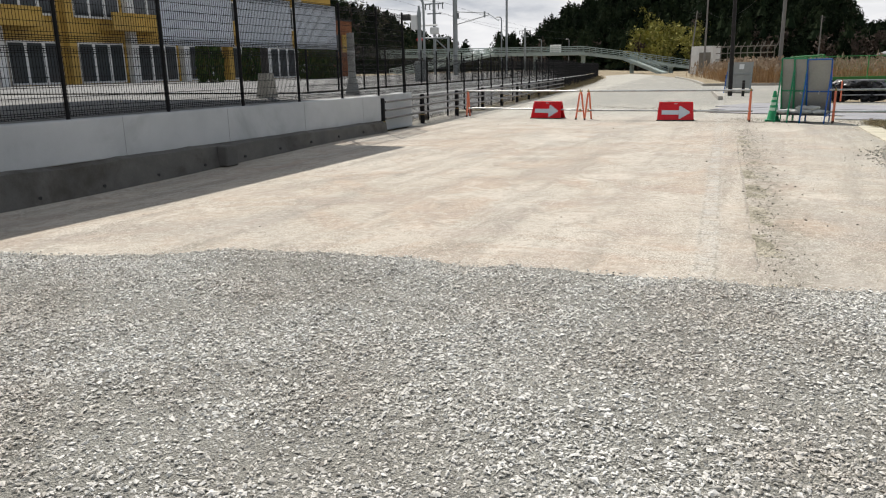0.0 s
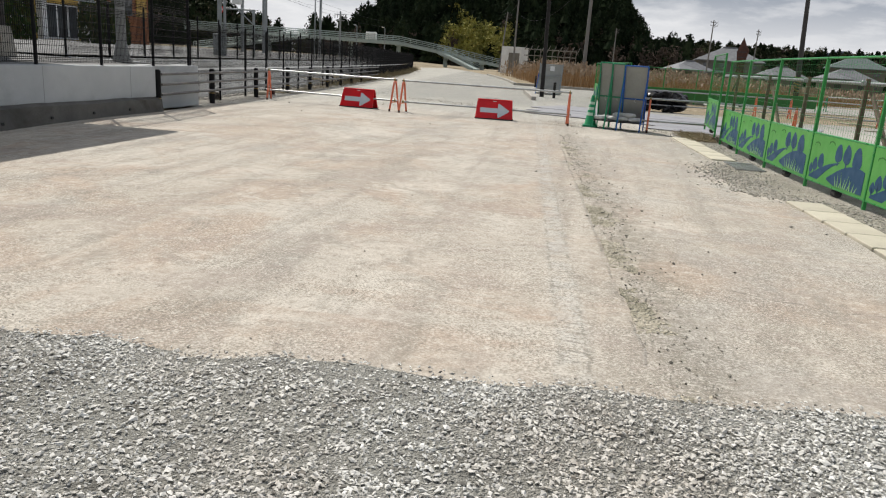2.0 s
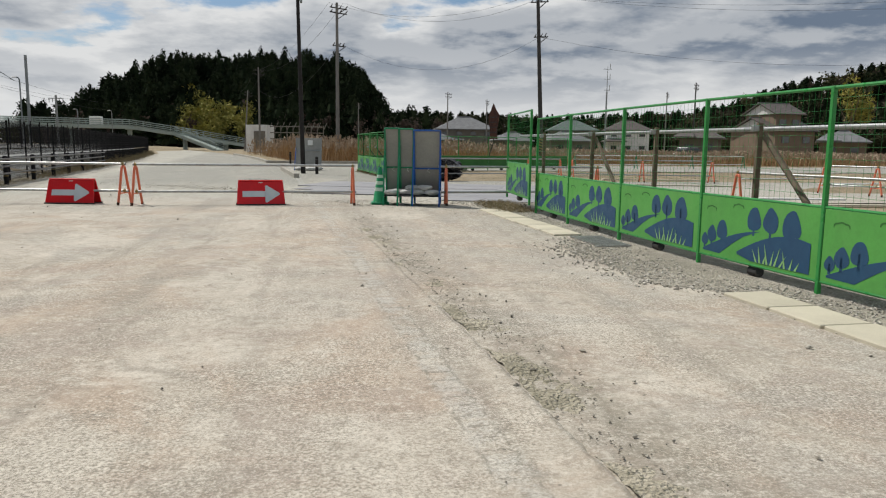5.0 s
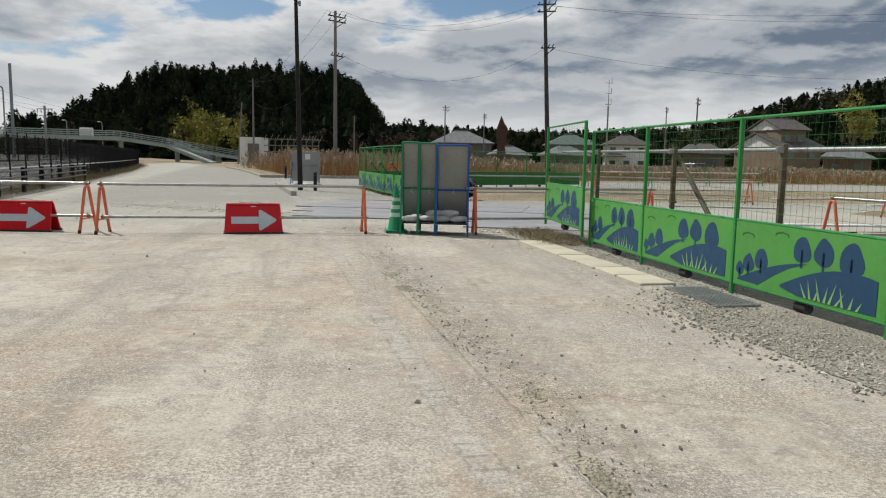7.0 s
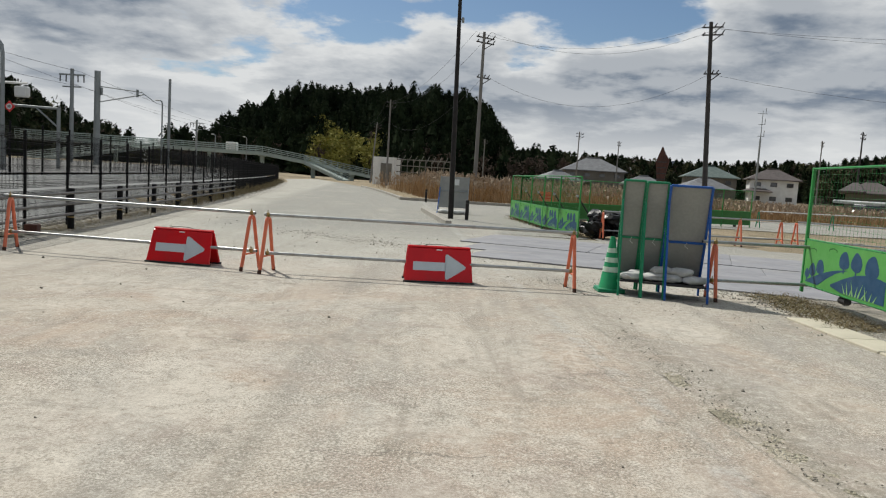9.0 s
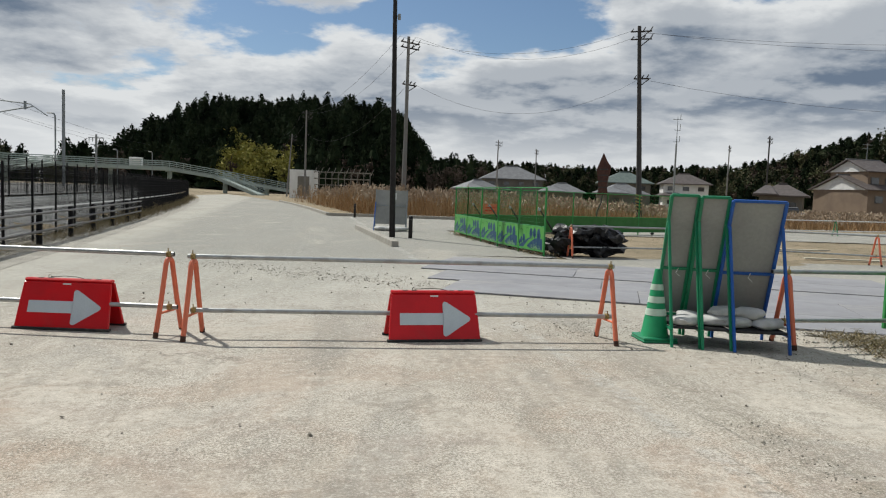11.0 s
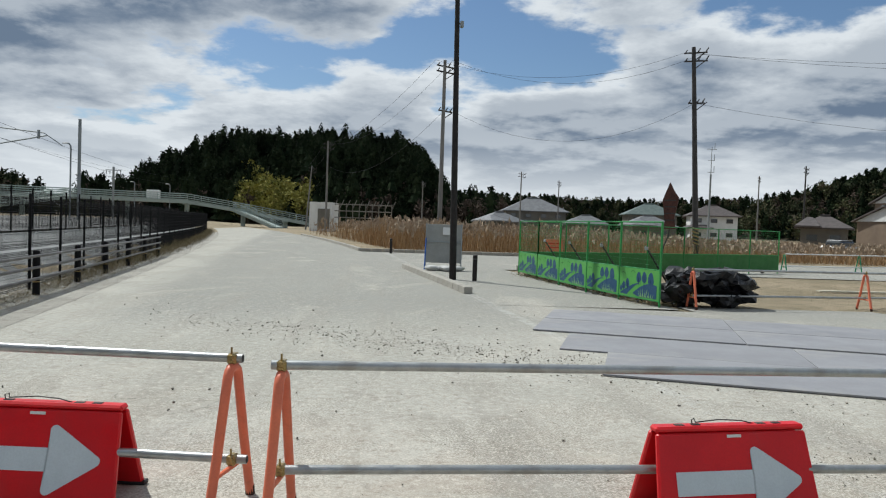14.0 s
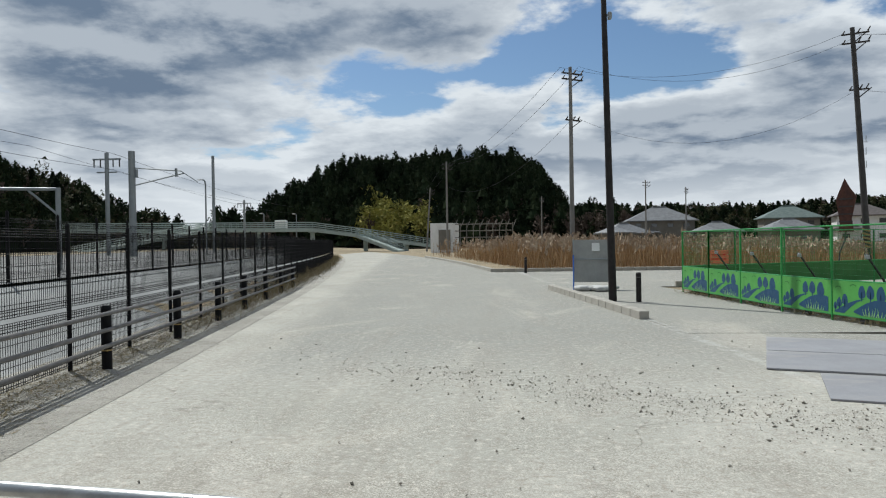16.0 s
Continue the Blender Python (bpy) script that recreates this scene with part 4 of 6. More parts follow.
def make_braces():
    """Scaffold pipes that hold up the site fence from behind."""
    b = thing("fence_brace", "scaffold pipe frame bracing the site fence", "scaffold", (4.9, 12, 0))
    bm = B()
    tube(bm, (-0.45, 8.4, 1.50), (0.55, -6.0, 1.46), 0.0243, 10)
    part("top_pipe", bm, M["galv"], b, "long galvanised pipe", smooth=True)
    for y in (6.6, 4.3, 2.2, 0.0, -2.0, -4.1):
        x = 0.02 - 0.07 * y
        bm = B()
        box(bm, (x, y, 0.77), (0.055, 0.055, 1.54), bevel=0.006)
        part("timber_post", bm, M["wood"], b)
        if y in (4.3, 0.0, -4.1):
            bm = B()
            d = Vector((0.10, -1.35, -1.25))
            tube(bm, (x + 0.05, y, 1.42), Vector((x + 0.05, y, 1.42)) + d, 0.032, 6)
            part("brace", bm, M["wood"], b)
        bm = B()
        box(bm, (x - 0.05, y, 1.48), (0.07, 0.06, 0.07), bevel=0.01)
        part("clamp", bm, M["galv"], b)


make_braces()

# ---------------------------------------------------------------- barrier across the road
def trestle(at, rz=0.0, spread=0.52, material="orange", h=0.79):
    """Bent-pipe A trestle; its legs spread along y, its pipes lie along x."""
    t = thing("barrier_trestle", "faded orange bent-pipe trestle holding the barrier poles" if material == "orange" else "green pipe trestle holding white poles", "trestle", at, rz, "barrier trestles")
    pts = []
    for s in (-1, 1):
        leg = [(0, s * spread / 2, 0.0), (0, s * spread * 0.30, h * 0.45), (0, s * spread * 0.145, h - 0.12)]
        arc = [(0, s * 0.062 * math.cos(a), h - 0.075 + 0.065 * math.sin(a)) for a in (0.25, 0.7, 1.2)]
        pts += (leg + arc) if s < 0 else (leg + arc)[::-1]
    bm = B()
    sweep(bm, pts, 0.0255, 12)
    part("leg_pipe", bm, M[material], t, smooth=True)
    bm = B()
    tube(bm, (0, -spread * 0.38, 0.235), (0, spread * 0.38, 0.235), 0.013, 8)
    part("cross_bar", bm, M[material], t)
    for s in (-1, 1):
        bm = B()
        tube(bm, (0, s * spread / 2, 0.0), (0, s * spread * 0.478, 0.055), 0.0270, 12)
        part("foot", bm, M["rust" if material == "orange" else "green_frame"], t, "rusty worn foot")
    for z, y in ((h + 0.03, 0.0), (0.272, 0.02)):
        bm = B()
        box(bm, (0, y, z), (0.052, 0.068, 0.062), bevel=0.012)
        tube(bm, (0, y - 0.022, z + 0.02), (0, y - 0.022, z + 0.065), 0.006, 6)
        box(bm, (0, y - 0.036, z + 0.012), (0.034, 0.012, 0.03), bevel=0.004)
        part("clamp", bm, M["brass"], t, "yellow zinc pipe clamp")
    return t


def barrier_pole(a, b, r=0.0243, mat="galv"):
    p = thing("barrier_pole", "long galvanised steel barrier pole", "pole", a, group="barrier poles")
    d = Vector(b) - Vector(a)
    bm = B()
    tube(bm, (0, 0, 0), d, r, 14)
    part("pipe", bm, M[mat], p, smooth=True)
    n = d.normalized()
    # dark discs on the caps stand for the shade inside the pipe
    for c, s in ((Vector((0, 0, 0)), 1), (d, -1)):
        bm = B()
        tube(bm, c - n * s * 0.002, c - n * s * 0.001, r * 0.82, 12)
        part("open_end_shade", bm, M["dark"], p)


YB = 20.21
for x, dy, rz in ((-7.72, 0.74, 12), (-3.85, 0.16, -14), (-3.57, 0.0, -8), (0.785, 0.11, 6)):
    trestle((x, YB + dy, 0), rz)
trestle((2.78, 20.25, 0), -4)
barrier_pole((-7.82, YB + 0.75, 0.822), (-3.80, YB + 0.155, 0.822))
barrier_pole((-7.82, YB + 0.77, 0.272), (-3.77, YB + 0.18, 0.272))
barrier_pole((-3.625, YB, 0.822), (0.83, YB + 0.11, 0.822))
barrier_pole((-3.60, YB + 0.02, 0.272), (0.86, YB + 0.13, 0.272))
barrier_pole((2.60, 20.25, 0.822), (6.4, 20.65, 0.822))
barrier_pole((2.60, 20.27, 0.272), (6.4, 20.67, 0.272))
trestle((6.3, 20.63, 0), -4)


def arrow_sign(at, rz):
    """Red hollow A-shaped plastic board with a white arrow, straddling the low pole."""
    s = thing("arrow_board", "red plastic A-frame board with a white arrow", "road sign", at, rz, "arrow boards")
    w0, w1, h, th = 0.98, 0.92, 0.49, 0.035
    lean = math.atan2(0.155, h)
    for side in (-1, 1):
        bm = B()
        box(bm, (0, 0, h / 2 + 0.01), (w0, th, h), bevel=0.010)
        for v in bm.verts:
            k = (v.co.z - 0.01) / h
            v.co.x *= 1 - 0.07 * k
        m = pose(0, side * 0.185, 0, 0, 0, 0) @ Matrix.Rotation(side * lean, 4, "X")
        bmesh.ops.transform(bm, matrix=m, verts=bm.verts[:])
        part("front_board" if side < 0 else "back_board", bm, M["red"], s)
        bm = B()
        box(bm, (0, side * 0.185, 0.014), (w0 + 0.03, 0.05, 0.028), bevel=0.006)
        part("rubber_edge", bm, M["dark"], s, "scuffed dark bottom edge")
    bm = B()
    box(bm, (0, 0, h + 0.005), (w1 - 0.01, 0.085, 0.035), bevel=0.012)
    part("ridge", bm, M["red"], s)
    # thin dark boxes on the ridge stand for the shade in its slots
    for x in (-0.30, -0.20, 0.20, 0.30):
        bm = B()
        box(bm, (x, 0, h + 0.022), (0.055, 0.034, 0.008), bevel=0.003)
        part("slot_shade", bm, M["dark"], s)
    bm = B()
    box(bm, (0.0, -0.062, h - 0.028), (0.085, 0.004, 0.016), Matrix.Rotation(-lean, 4, "X"))
    part("maker_mark", bm, M["white"], s, "small white strip")
    pts = [(-0.37, -0.062), (0.095, -0.062)]
    head = []
    for cx, cz, a0, a1 in ((0.115, -0.155, -3.2, -0.95), (0.355, 0.0, -0.95, 0.95), (0.115, 0.155, 0.95, 3.2)):
        head += [(cx + 0.028 * math.cos(a0 + (a1 - a0) * i / 5), cz + 0.028 * math.sin(a0 + (a1 - a0) * i / 5)) for i in range(6)]
    pts += head + [(0.095, 0.062), (-0.37, 0.062)]
    bm = B()
    prism(bm, pts, 0.003, Matrix())
    bmesh.ops.triangulate(bm, faces=bm.faces[:], ngon_method="EAR_CLIP")
    bmesh.ops.recalc_face_normals(bm, faces=bm.faces[:])
    m = pose(0.0, -0.185, 0.0) @ Matrix.Rotation(-lean, 4, "X") @ Matrix.Translation((0, -th / 2 - 0.004, 0.235))
    bmesh.ops.transform(bm, matrix=m, verts=bm.verts[:])
    part("arrow", bm, M["arrow"], s, "white reflective arrow")
    bm = B()
    wire = [(-0.22, 0, h + 0.02), (-0.225, 0, h + 0.05), (-0.205, 0.01, h + 0.055), (-0.20, 0, h + 0.035), (-0.05, 0.01, h + 0.045), (0.08, 0, h + 0.04), (0.16, 0, h + 0.02)]
    sweep(bm, wire, 0.0035, 5)
    part("wire_loop", bm, M["wire"], s, "bent black wire")
    return s


arrow_sign((-1.125, 20.34, 0), 7)
arrow_sign((-4.925, 20.63, 0), -6)


def sheet_panel(at, rz, w, frame_mat, h=1.60):
    """Sheet-metal road board seen from behind: it leans over a tray, its top nearest, on two front struts."""
    s = thing("road_board", "tilted sheet-metal road board seen from behind, in a %s frame" % ("blue" if frame_mat == "blue_frame" else "green"), "board", at, rz, "road boards")
    y0, z0, y1 = 0.82, 0.24, 0.36
    L = math.hypot(h - z0, y0 - y1)
    base = Matrix.Translation((0, y0, z0)) @ Matrix.Rotation(math.atan2(y0 - y1, h - z0), 4, "X")
    bm = B()
    box(bm, (0, 0.018, L / 2), (w - 0.03, 0.004, L - 0.03))
    bmesh.ops.transform(bm, matrix=base, verts=bm.verts[:])
    part("sheet", bm, M["sheet"], s, "dull zinc sheet")
    for x in (-w / 2, w / 2):
        bm = B()
        box(bm, (x, 0, L / 2), (0.034, 0.034, L), bevel=0.004)
        bmesh.ops.transform(bm, matrix=base, verts=bm.verts[:])
        part("upright", bm, M[frame_mat], s)
        bm = B()
        q = base @ Vector((x, -0.02, L * 0.80))
        mid = Vector((x, 0, 0)).lerp(q, 0.5)
        d = q - Vector((x, 0, 0))
        box(bm, mid, (0.030, 0.030, d.length), d.to_track_quat("Z", "Y").to_matrix().to_4x4(), bevel=0.004)
        part("strut", bm, M[frame_mat], s)
        bm = B()
        box(bm, (x, y0, 0.12), (0.03, 0.03, 0.25), bevel=0.004)
        part("leg", bm, M[frame_mat], s)
        bm = B()
        box(bm, (x, y0 / 2 + 0.03, 0.185), (0.03, y0 - 0.02, 0.03), bevel=0.004)
        part("side_rail", bm, M[frame_mat], s)
    for z in (0.0, L * 0.40, L):
        bm = B()
        box(bm, (0, 0, z), (w, 0.028, 0.030), bevel=0.004)
        bmesh.ops.transform(bm, matrix=base, verts=bm.verts[:])
        part("cross_rail", bm, M[frame_mat], s)
    bm = B()
    box(bm, (0, y0 / 2 + 0.02, 0.21), (w - 0.04, y0 - 0.06, 0.025), bevel=0.005)
    part("tray", bm, M["dark"], s, "dirty grey tray carrying sandbags")
    bm = B()
    q = base @ Vector((0.03, -0.03, L * 0.41))
    sweep(bm, [q, q + Vector((-0.03, -0.02, -0.05)), q + Vector((0.02, -0.02, -0.09))], 0.004, 5)
    part("string", bm, M["white"], s, "knotted white string")
    return s


sheet_panel((1.56, 20.02, 0), -9, 0.295, "green_frame", 1.62)
sheet_panel((1.855, 19.92, 0), -10, 0.295, "green_frame", 1.61)
sheet_panel((2.285, 19.79, 0), -10, 0.56, "blue_frame", 1.58)


def sandbag(at, rz, seed, sx=0.24, sy=0.17, sz=0.075, mat="bag", label="dirty grey-white sandbag lying on a tray"):
    bm = B()
    bmesh.ops.create_icosphere(bm, subdivisions=3, radius=1)
    for v in bm.verts:
        p = v.co.copy()
        k = 1 + 0.16 * noise.noise(p * 1.7 + Vector((seed, 0, 0))) + 0.05 * noise.noise(p * 6 + Vector((seed, 3, 0)))
        e = lambda c: math.copysign(abs(c) ** 0.72, c)
        v.co = Vector((e(p.x) * sx * k, e(p.y) * sy * k, max(-0.85, p.z) * sz * k + 0.85 * sz))
    ob = solid("sandbag", bm, M[mat], label, "sandbag", group="sandbags", at=at, rz=rz, smooth=True)
    bm = B()
    tube(bm, (sx * 0.93, 0, sz * 0.9), (sx * 1.17, 0.02, sz * 1.05), 0.022, 6, 0.035)
    part("tied_neck", bm, M[mat], ob)
    return ob


for i, (x, y, z, r) in enumerate(((1.47, 20.20, 0.222, 10), (1.60, 20.45, 0.222, 70), (1.78, 20.18, 0.225, -25), (2.00, 20.10, 0.225, 15), (2.16, 20.36, 0.225, -60), (2.30, 20.02, 0.225, 12), (1.90, 20.22, 0.315, 5), (2.15, 20.14, 0.318, 150))):
    sandbag((x + 0.155, y, z), r, i * 3.1, 0.165, 0.125, 0.062)


def traffic_cone(at):
    c = thing("traffic_cone", "green plastic traffic cone with pale reflective bands", "traffic cone", at)
    prof = [(0.0, 0.80), (0.030, 0.80), (0.036, 0.785), (0.150, 0.06), (0.165, 0.04), (0.175, 0.03)]
    bm = B()
    n = 28
    rings = [[bm.verts.new((r * math.cos(2 * math.pi * i / n), r * math.sin(2 * math.pi * i / n), z)) for i in range(n)] for r, z in prof[1:]]
    for a, b in zip(rings, rings[1:]):
        for i in range(n):
            bm.faces.new((b[i], b[(i + 1) % n], a[(i + 1) % n], a[i]))
    bm.faces.new(rings[0])
    part("cone", bm, M["cone"], c, smooth=True)
    for z0, z1 in ((0.57, 0.635), (0.43, 0.50), (0.29, 0.365)):
        bm = B()
        r = lambda z: 0.150 - (z - 0.06) * (0.114 / 0.725) + 0.0025
        tube(bm, (0, 0, z0), (0, 0, z1), r(z0), 28, r(z1), cap=False)
        part("reflective_band", bm, M["film"], c, smooth=True)
    for z, s in ((0.018, 0.39), (0.045, 0.385)):
        bm = B()
        box(bm, (0, 0, z), (s, s, 0.028), bevel=0.010)
        part("base", bm, M["green_frame"], c)


traffic_cone((1.37, 20.42, 0))


def steel_plate(c, w, d, rz):
    bm = B()
    box(bm, (0, 0, 0.011), (w, d, 0.022), bevel=0.003)
    solid("steel_plate", bm, M["plate"], "dusty blue-grey steel road plate laid on the ground", "steel plate", group="steel road plates", at=c, rz=rz)


# rows of plates, each row starting at its own corner
for j, (x, y) in enumerate(((-0.25, 28.80), (-0.76, 27.36), (-0.76, 25.66), (-0.68, 24.05), (-0.10, 22.50))):
    a = radians(-19.5)
    r, u = Vector((math.cos(a), math.sin(a))), Vector((-math.sin(a), math.cos(a)))
    for i in range(3 if j < 4 else 2):
        if j == 4 and i == 0:
            continue
        c = Vector((x, y)) + r * (1.525 + 3.06 * i) + u * 0.74
        steel_plate((c.x, c.y, 0.003 + 0.003 * (j % 2)), 3.05, 1.46, -19.5 + 0.4 * (i % 2))


def trash_heap(at):
    h = thing("bag_heap", "heap of glossy black plastic sacks and sheeting", "plastic sacks", at)
    rng = random.Random(8)
    for i in range(58):
        bm = B()
        bmesh.ops.create_icosphere(bm, subdivisions=2, radius=1)
        s = rng.uniform(0.13, 0.27)
        off = Vector((rng.random() * 9, rng.random() * 9, 0))
        for v in bm.verts:
            p = v.co.copy()
            k = 1 + 0.7 * noise.noise(p * 1.8 + off) + 0.45 * noise.noise(p * 4.5 + off)
            v.co = Vector((p.x * s * 1.3, p.y * s, p.z * s * 0.75)) * k
        part("sack", bm, M["blackbag"], h, "", (rng.uniform(-0.92, 0.92), rng.uniform(-0.4, 0.5), rng.uniform(0.10, 0.66)), rng.uniform(0, 360))
    for i in range(14):
        bm = B()
        p = Vector((rng.uniform(-0.9, 0.9), rng.uniform(-0.6, 0.2), rng.uniform(0.1, 0.8)))
        d = Vector((rng.uniform(-0.4, 0.4), rng.uniform(-0.1, 0.1), rng.uniform(-0.25, 0.25)))
        sweep(bm, [p, p + d * 0.5 + Vector((0, -0.05, 0.06)), p + d], 0.016, 5)
        part("strap", bm, M["blackbag" if i % 3 else "rail_grey"], h)


trash_heap((4.0, 31.75, 0))


def ring_kerbs():
    """Kerb stones along the pavement edges, one by one."""
    k = thing("kerb", "dusty concrete kerb stones along the pavement", "kerb", kind="structure")
    bm = B()
    box(bm, (0, 0.29, 0.06), (0.20, 0.585, 0.22), bevel=0.015)
    me = mesh_of(bm, "kerb_stone", M["kerb"])
    def along(f, y0, y1):
        y = y0
        while y < y1:
            a = (f(y), y)
            b = (f(y + 0.6), y + 0.6)
            part("kerb_stone", me, None, k, "", (*a, 0.0), math.degrees(math.atan2(b[1] - a[1], b[0] - a[0])) - 90)
            y += 0.6
    along(road_right, 33.0, 42.0)
    along(road_right, 56.0, 92.0)
    for i in range(9):
        part("kerb_stone", me, None, k, "", (1.9 + i * 0.6, 43.2, 0.0), -90)
    for i in range(34):
        part("kerb_stone", me, None, k, "", (road_right(56) + i * 0.6, 55.9, 0.0), -90)


ring_kerbs()


def bollard(at, h):
    b = thing("bollard", "dark brown round steel bollard", "bollard", at, group="bollards")
    bm = B()
    tube(bm, (0, 0, 0), (0, 0, h - 0.02), 0.068, 16)
    tube(bm, (0, 0, h - 0.02), (0, 0, h), 0.068, 16, 0.045)
    part("post", bm, M["brown"], b, smooth=True)
    bm = B()
    tube(bm, (0, 0, h - 0.13), (0, 0, h - 0.11), 0.0695, 16)
    part("band", bm, M["rail_grey"], b)


bollard((-0.46, 37.0, 0), 0.75)
bollard((-2.70, 54.2, 0), 0.78)


def street_lamp(at):
    s = thing("street_lamp", "tall dark brown street lamp with a flat head", "street lamp", at)
    s.rotation_euler.y = radians(-1.0)
    bm = B()
    tube(bm, (0, 0, -0.1), (0, 0, 9.2), 0.105, 16, 0.062)
    part("pole", bm, M["brown"], s, smooth=True)
    bm = B()
    box(bm, (-0.52, 0, 9.22), (0.86, 0.30, 0.10), Matrix.Rotation(radians(8), 4, "Y"), bevel=0.03)
    part("lamp_head", bm, M["dark_pole"], s)
    bm = B()
    box(bm, (-0.55, 0, 9.16), (0.6, 0.22, 0.015), Matrix.Rotation(radians(8), 4, "Y"))
    part("lens", bm, M["film"], s, "pale lamp lens")
    bm = B()
    box(bm, (0.14, 0, 7.3), (0.10, 0.16, 0.18), bevel=0.02)
    tube(bm, (0, 0, 7.32), (0.14, 0, 7.32), 0.02, 6)
    part("sensor_box", bm, M["steel_pole"], s)


street_lamp((-1.06, 37.3, 0.02))


def a_board(at, rz):
    s = thing("sign_stand", "grey sheet-metal sign stand seen from behind with sandbags", "sign stand", at, rz)
    bm = B()
    box(bm, (0, 0.10, 0.92), (1.22, 0.02, 1.36), Matrix.Rotation(radians(-10), 4, "X"), bevel=0.006)
    part("sheet", bm, M["sheet"], s, "grey sheet with a horizontal seam")
    for x in (-0.62, 0.62):
        bm = B()
        box(bm, (x, 0.08, 0.82), (0.04, 0.04, 1.62), Matrix.Rotation(radians(-10), 4, "X"), bevel=0.005)
        part("upright", bm, M["steel_pole"], s)
        bm = B()
        tube(bm, (x, 0.05, 1.1), (x, -0.55, 0.0), 0.022, 6)
        part("strut", bm, M["blue_frame"] if x < 0 else M["steel_pole"], s)
    bm = B()
    box(bm, (0, 0.06, 0.98), (1.24, 0.03, 0.035), Matrix.Rotation(radians(-10), 4, "X"))
    part("cross_rail", bm, M["steel_pole"], s)
    bm = B()
    box(bm, (0.08, 0.135, 1.36), (0.24, 0.006, 0.26), Matrix.Rotation(radians(-10), 4, "X"))
    for v in bm.verts:
        v.co.y -= 0.03
    part("paper", bm, M["white"], s, "pale paper label")


a_board((-1.0, 41.6, 0), -6)
for i, (x, y) in enumerate(((-1.4, 41.15), (-1.0, 41.1), (-0.6, 41.1), (-0.85, 40.85))):
    sandbag((x, y, 0.02), 20 * i - 30, 20 + i * 2.2, 0.27, 0.2, 0.09, label="pale grey sandbag at the foot of a sign")


def mast_sign(at):
    """Rust-brown pointed sheet-metal board on a bent post."""
    s = thing("pointed_board", "rust-brown pointed metal board on a bent post", "board", at, -40)
    bm = B()
    prism(bm, [(-0.02, 3.86), (-0.34, 3.05), (-0.20, 2.1), (-0.26, 1.75), (0.30, 1.75), (0.22, 2.25), (0.40, 3.15), (0.16, 3.5)], 0.06, Matrix())
    bmesh.ops.recalc_face_normals(bm, faces=bm.faces[:])
    part("board", bm, M["spire"], s)
    for z in (2.15, 2.45, 2.75, 3.05):
        bm = B()
        box(bm, (0.02, -0.02, z), (0.5, 0.03, 0.05))
        part("cleat", bm, M["dark_pole"], s)
    bm = B()
    sweep(bm, [(0.0, 0.1, 1.9), (-0.05, 0.1, 1.4), (-0.25, 0.1, 0.9), (-0.3, 0.1, 0.0)], 0.035, 8)
    part("post", bm, M["dark_pole"], s)


mast_sign((9.75, 48.35, 0))


def site_rows():
    """Trestles with poles out in the building site."""
    def row(pts, mat, pole):
        for p in pts:
            trestle((*p, 0), 0, 0.5, mat)
        for a, b in zip(pts, pts[1:]):
            for z in (0.822, 0.272):
                barrier_pole((a[0], a[1], z), (b[0], b[1], z), 0.0243, pole)
    row([(3.4, 31.15), (7.6, 31.7), (8.95, 32.0)], "orange", "galv")
    row([(9.5, 32.2), (11.9, 31.1), (14.4, 30.5)], "orange", "galv")
    row([(8.2, 18.0), (9.0, 14.0), (9.6, 10.0)], "orange", "galv")
    row([(14.5, 47.0), (19.0, 48.5), (23.5, 50.0), (28.0, 51.5)], "green_frame", "white")
    row([(14.8, 24.6), (15.4, 23.2), (17.0, 19.0)], "orange", "galv")


site_rows()


def planks():
    rng = random.Random(4)
    for i in range(9):
        bm = B()
        box(bm, (0, 0, 0.02), (rng.uniform(3, 5), 0.22, 0.04), bevel=0.004)
        solid("board", bm, M["white" if i % 2 else "slab"], "pale plank lying on the site soil", "plank", group="planks on the site", at=(14 + rng.uniform(-3, 9), 20 + i * 2.1, 0.0), rz=rng.uniform(-25, 20))
    for i in range(7):
        bm = B()
        n = 14
        bmesh.ops.create_grid(bm, x_segments=n, y_segments=n, size=1)
        sx, sy, h = rng.uniform(1.5, 4), rng.uniform(1, 2), rng.uniform(0.15, 0.45)
        for v in bm.verts:
            r = v.co.xy.length
            z = h * max(0, 1 - r) ** 0.8 * (1 + 0.6 * noise.noise(v.co * 3 + Vector((i, 0, 0)))) - 0.05
            v.co = Vector((v.co.x * sx, v.co.y * sy, z))
        solid("soil_mound", bm, M["soil"], "low mound of loose brown soil", "soil", "stuff", at=(rng.uniform(8, 24), rng.uniform(14, 42), -0.02), rz=rng.uniform(0, 90), smooth=True)


planks()


def canopy():
    """Open steel roof over the yard, unseen; added for the shade across wall and road."""
    c = thing("yard_canopy", "flat grey steel canopy roof on round columns, unseen and added for its shade", "canopy", (0, 0, 0.9))
    bm = B()
    box(bm, (-12.7, 3.1, 5.2), (8.6, 24.6, 0.22), bevel=0.03)
    part("roof", bm, M["steel_pole"], c)
    for y in (14.2, 5.0, -4.0):
        for x in ((-10.4,) if y > 10 else (-10.4, -15.4)):
            bm = B()
            tube(bm, (x, y, 0.0), (x, y, 5.1), 0.10, 14)
            p = part("column", bm, M["dark_pole"], c, smooth=True)
            bm = B()
            tube(bm, (x, y, 0.0), (x, y, 0.60), 0.27, 4, 0.19)
            part("pedestal", bm, M["kerb"], p, "grey concrete pedestal")


canopy()


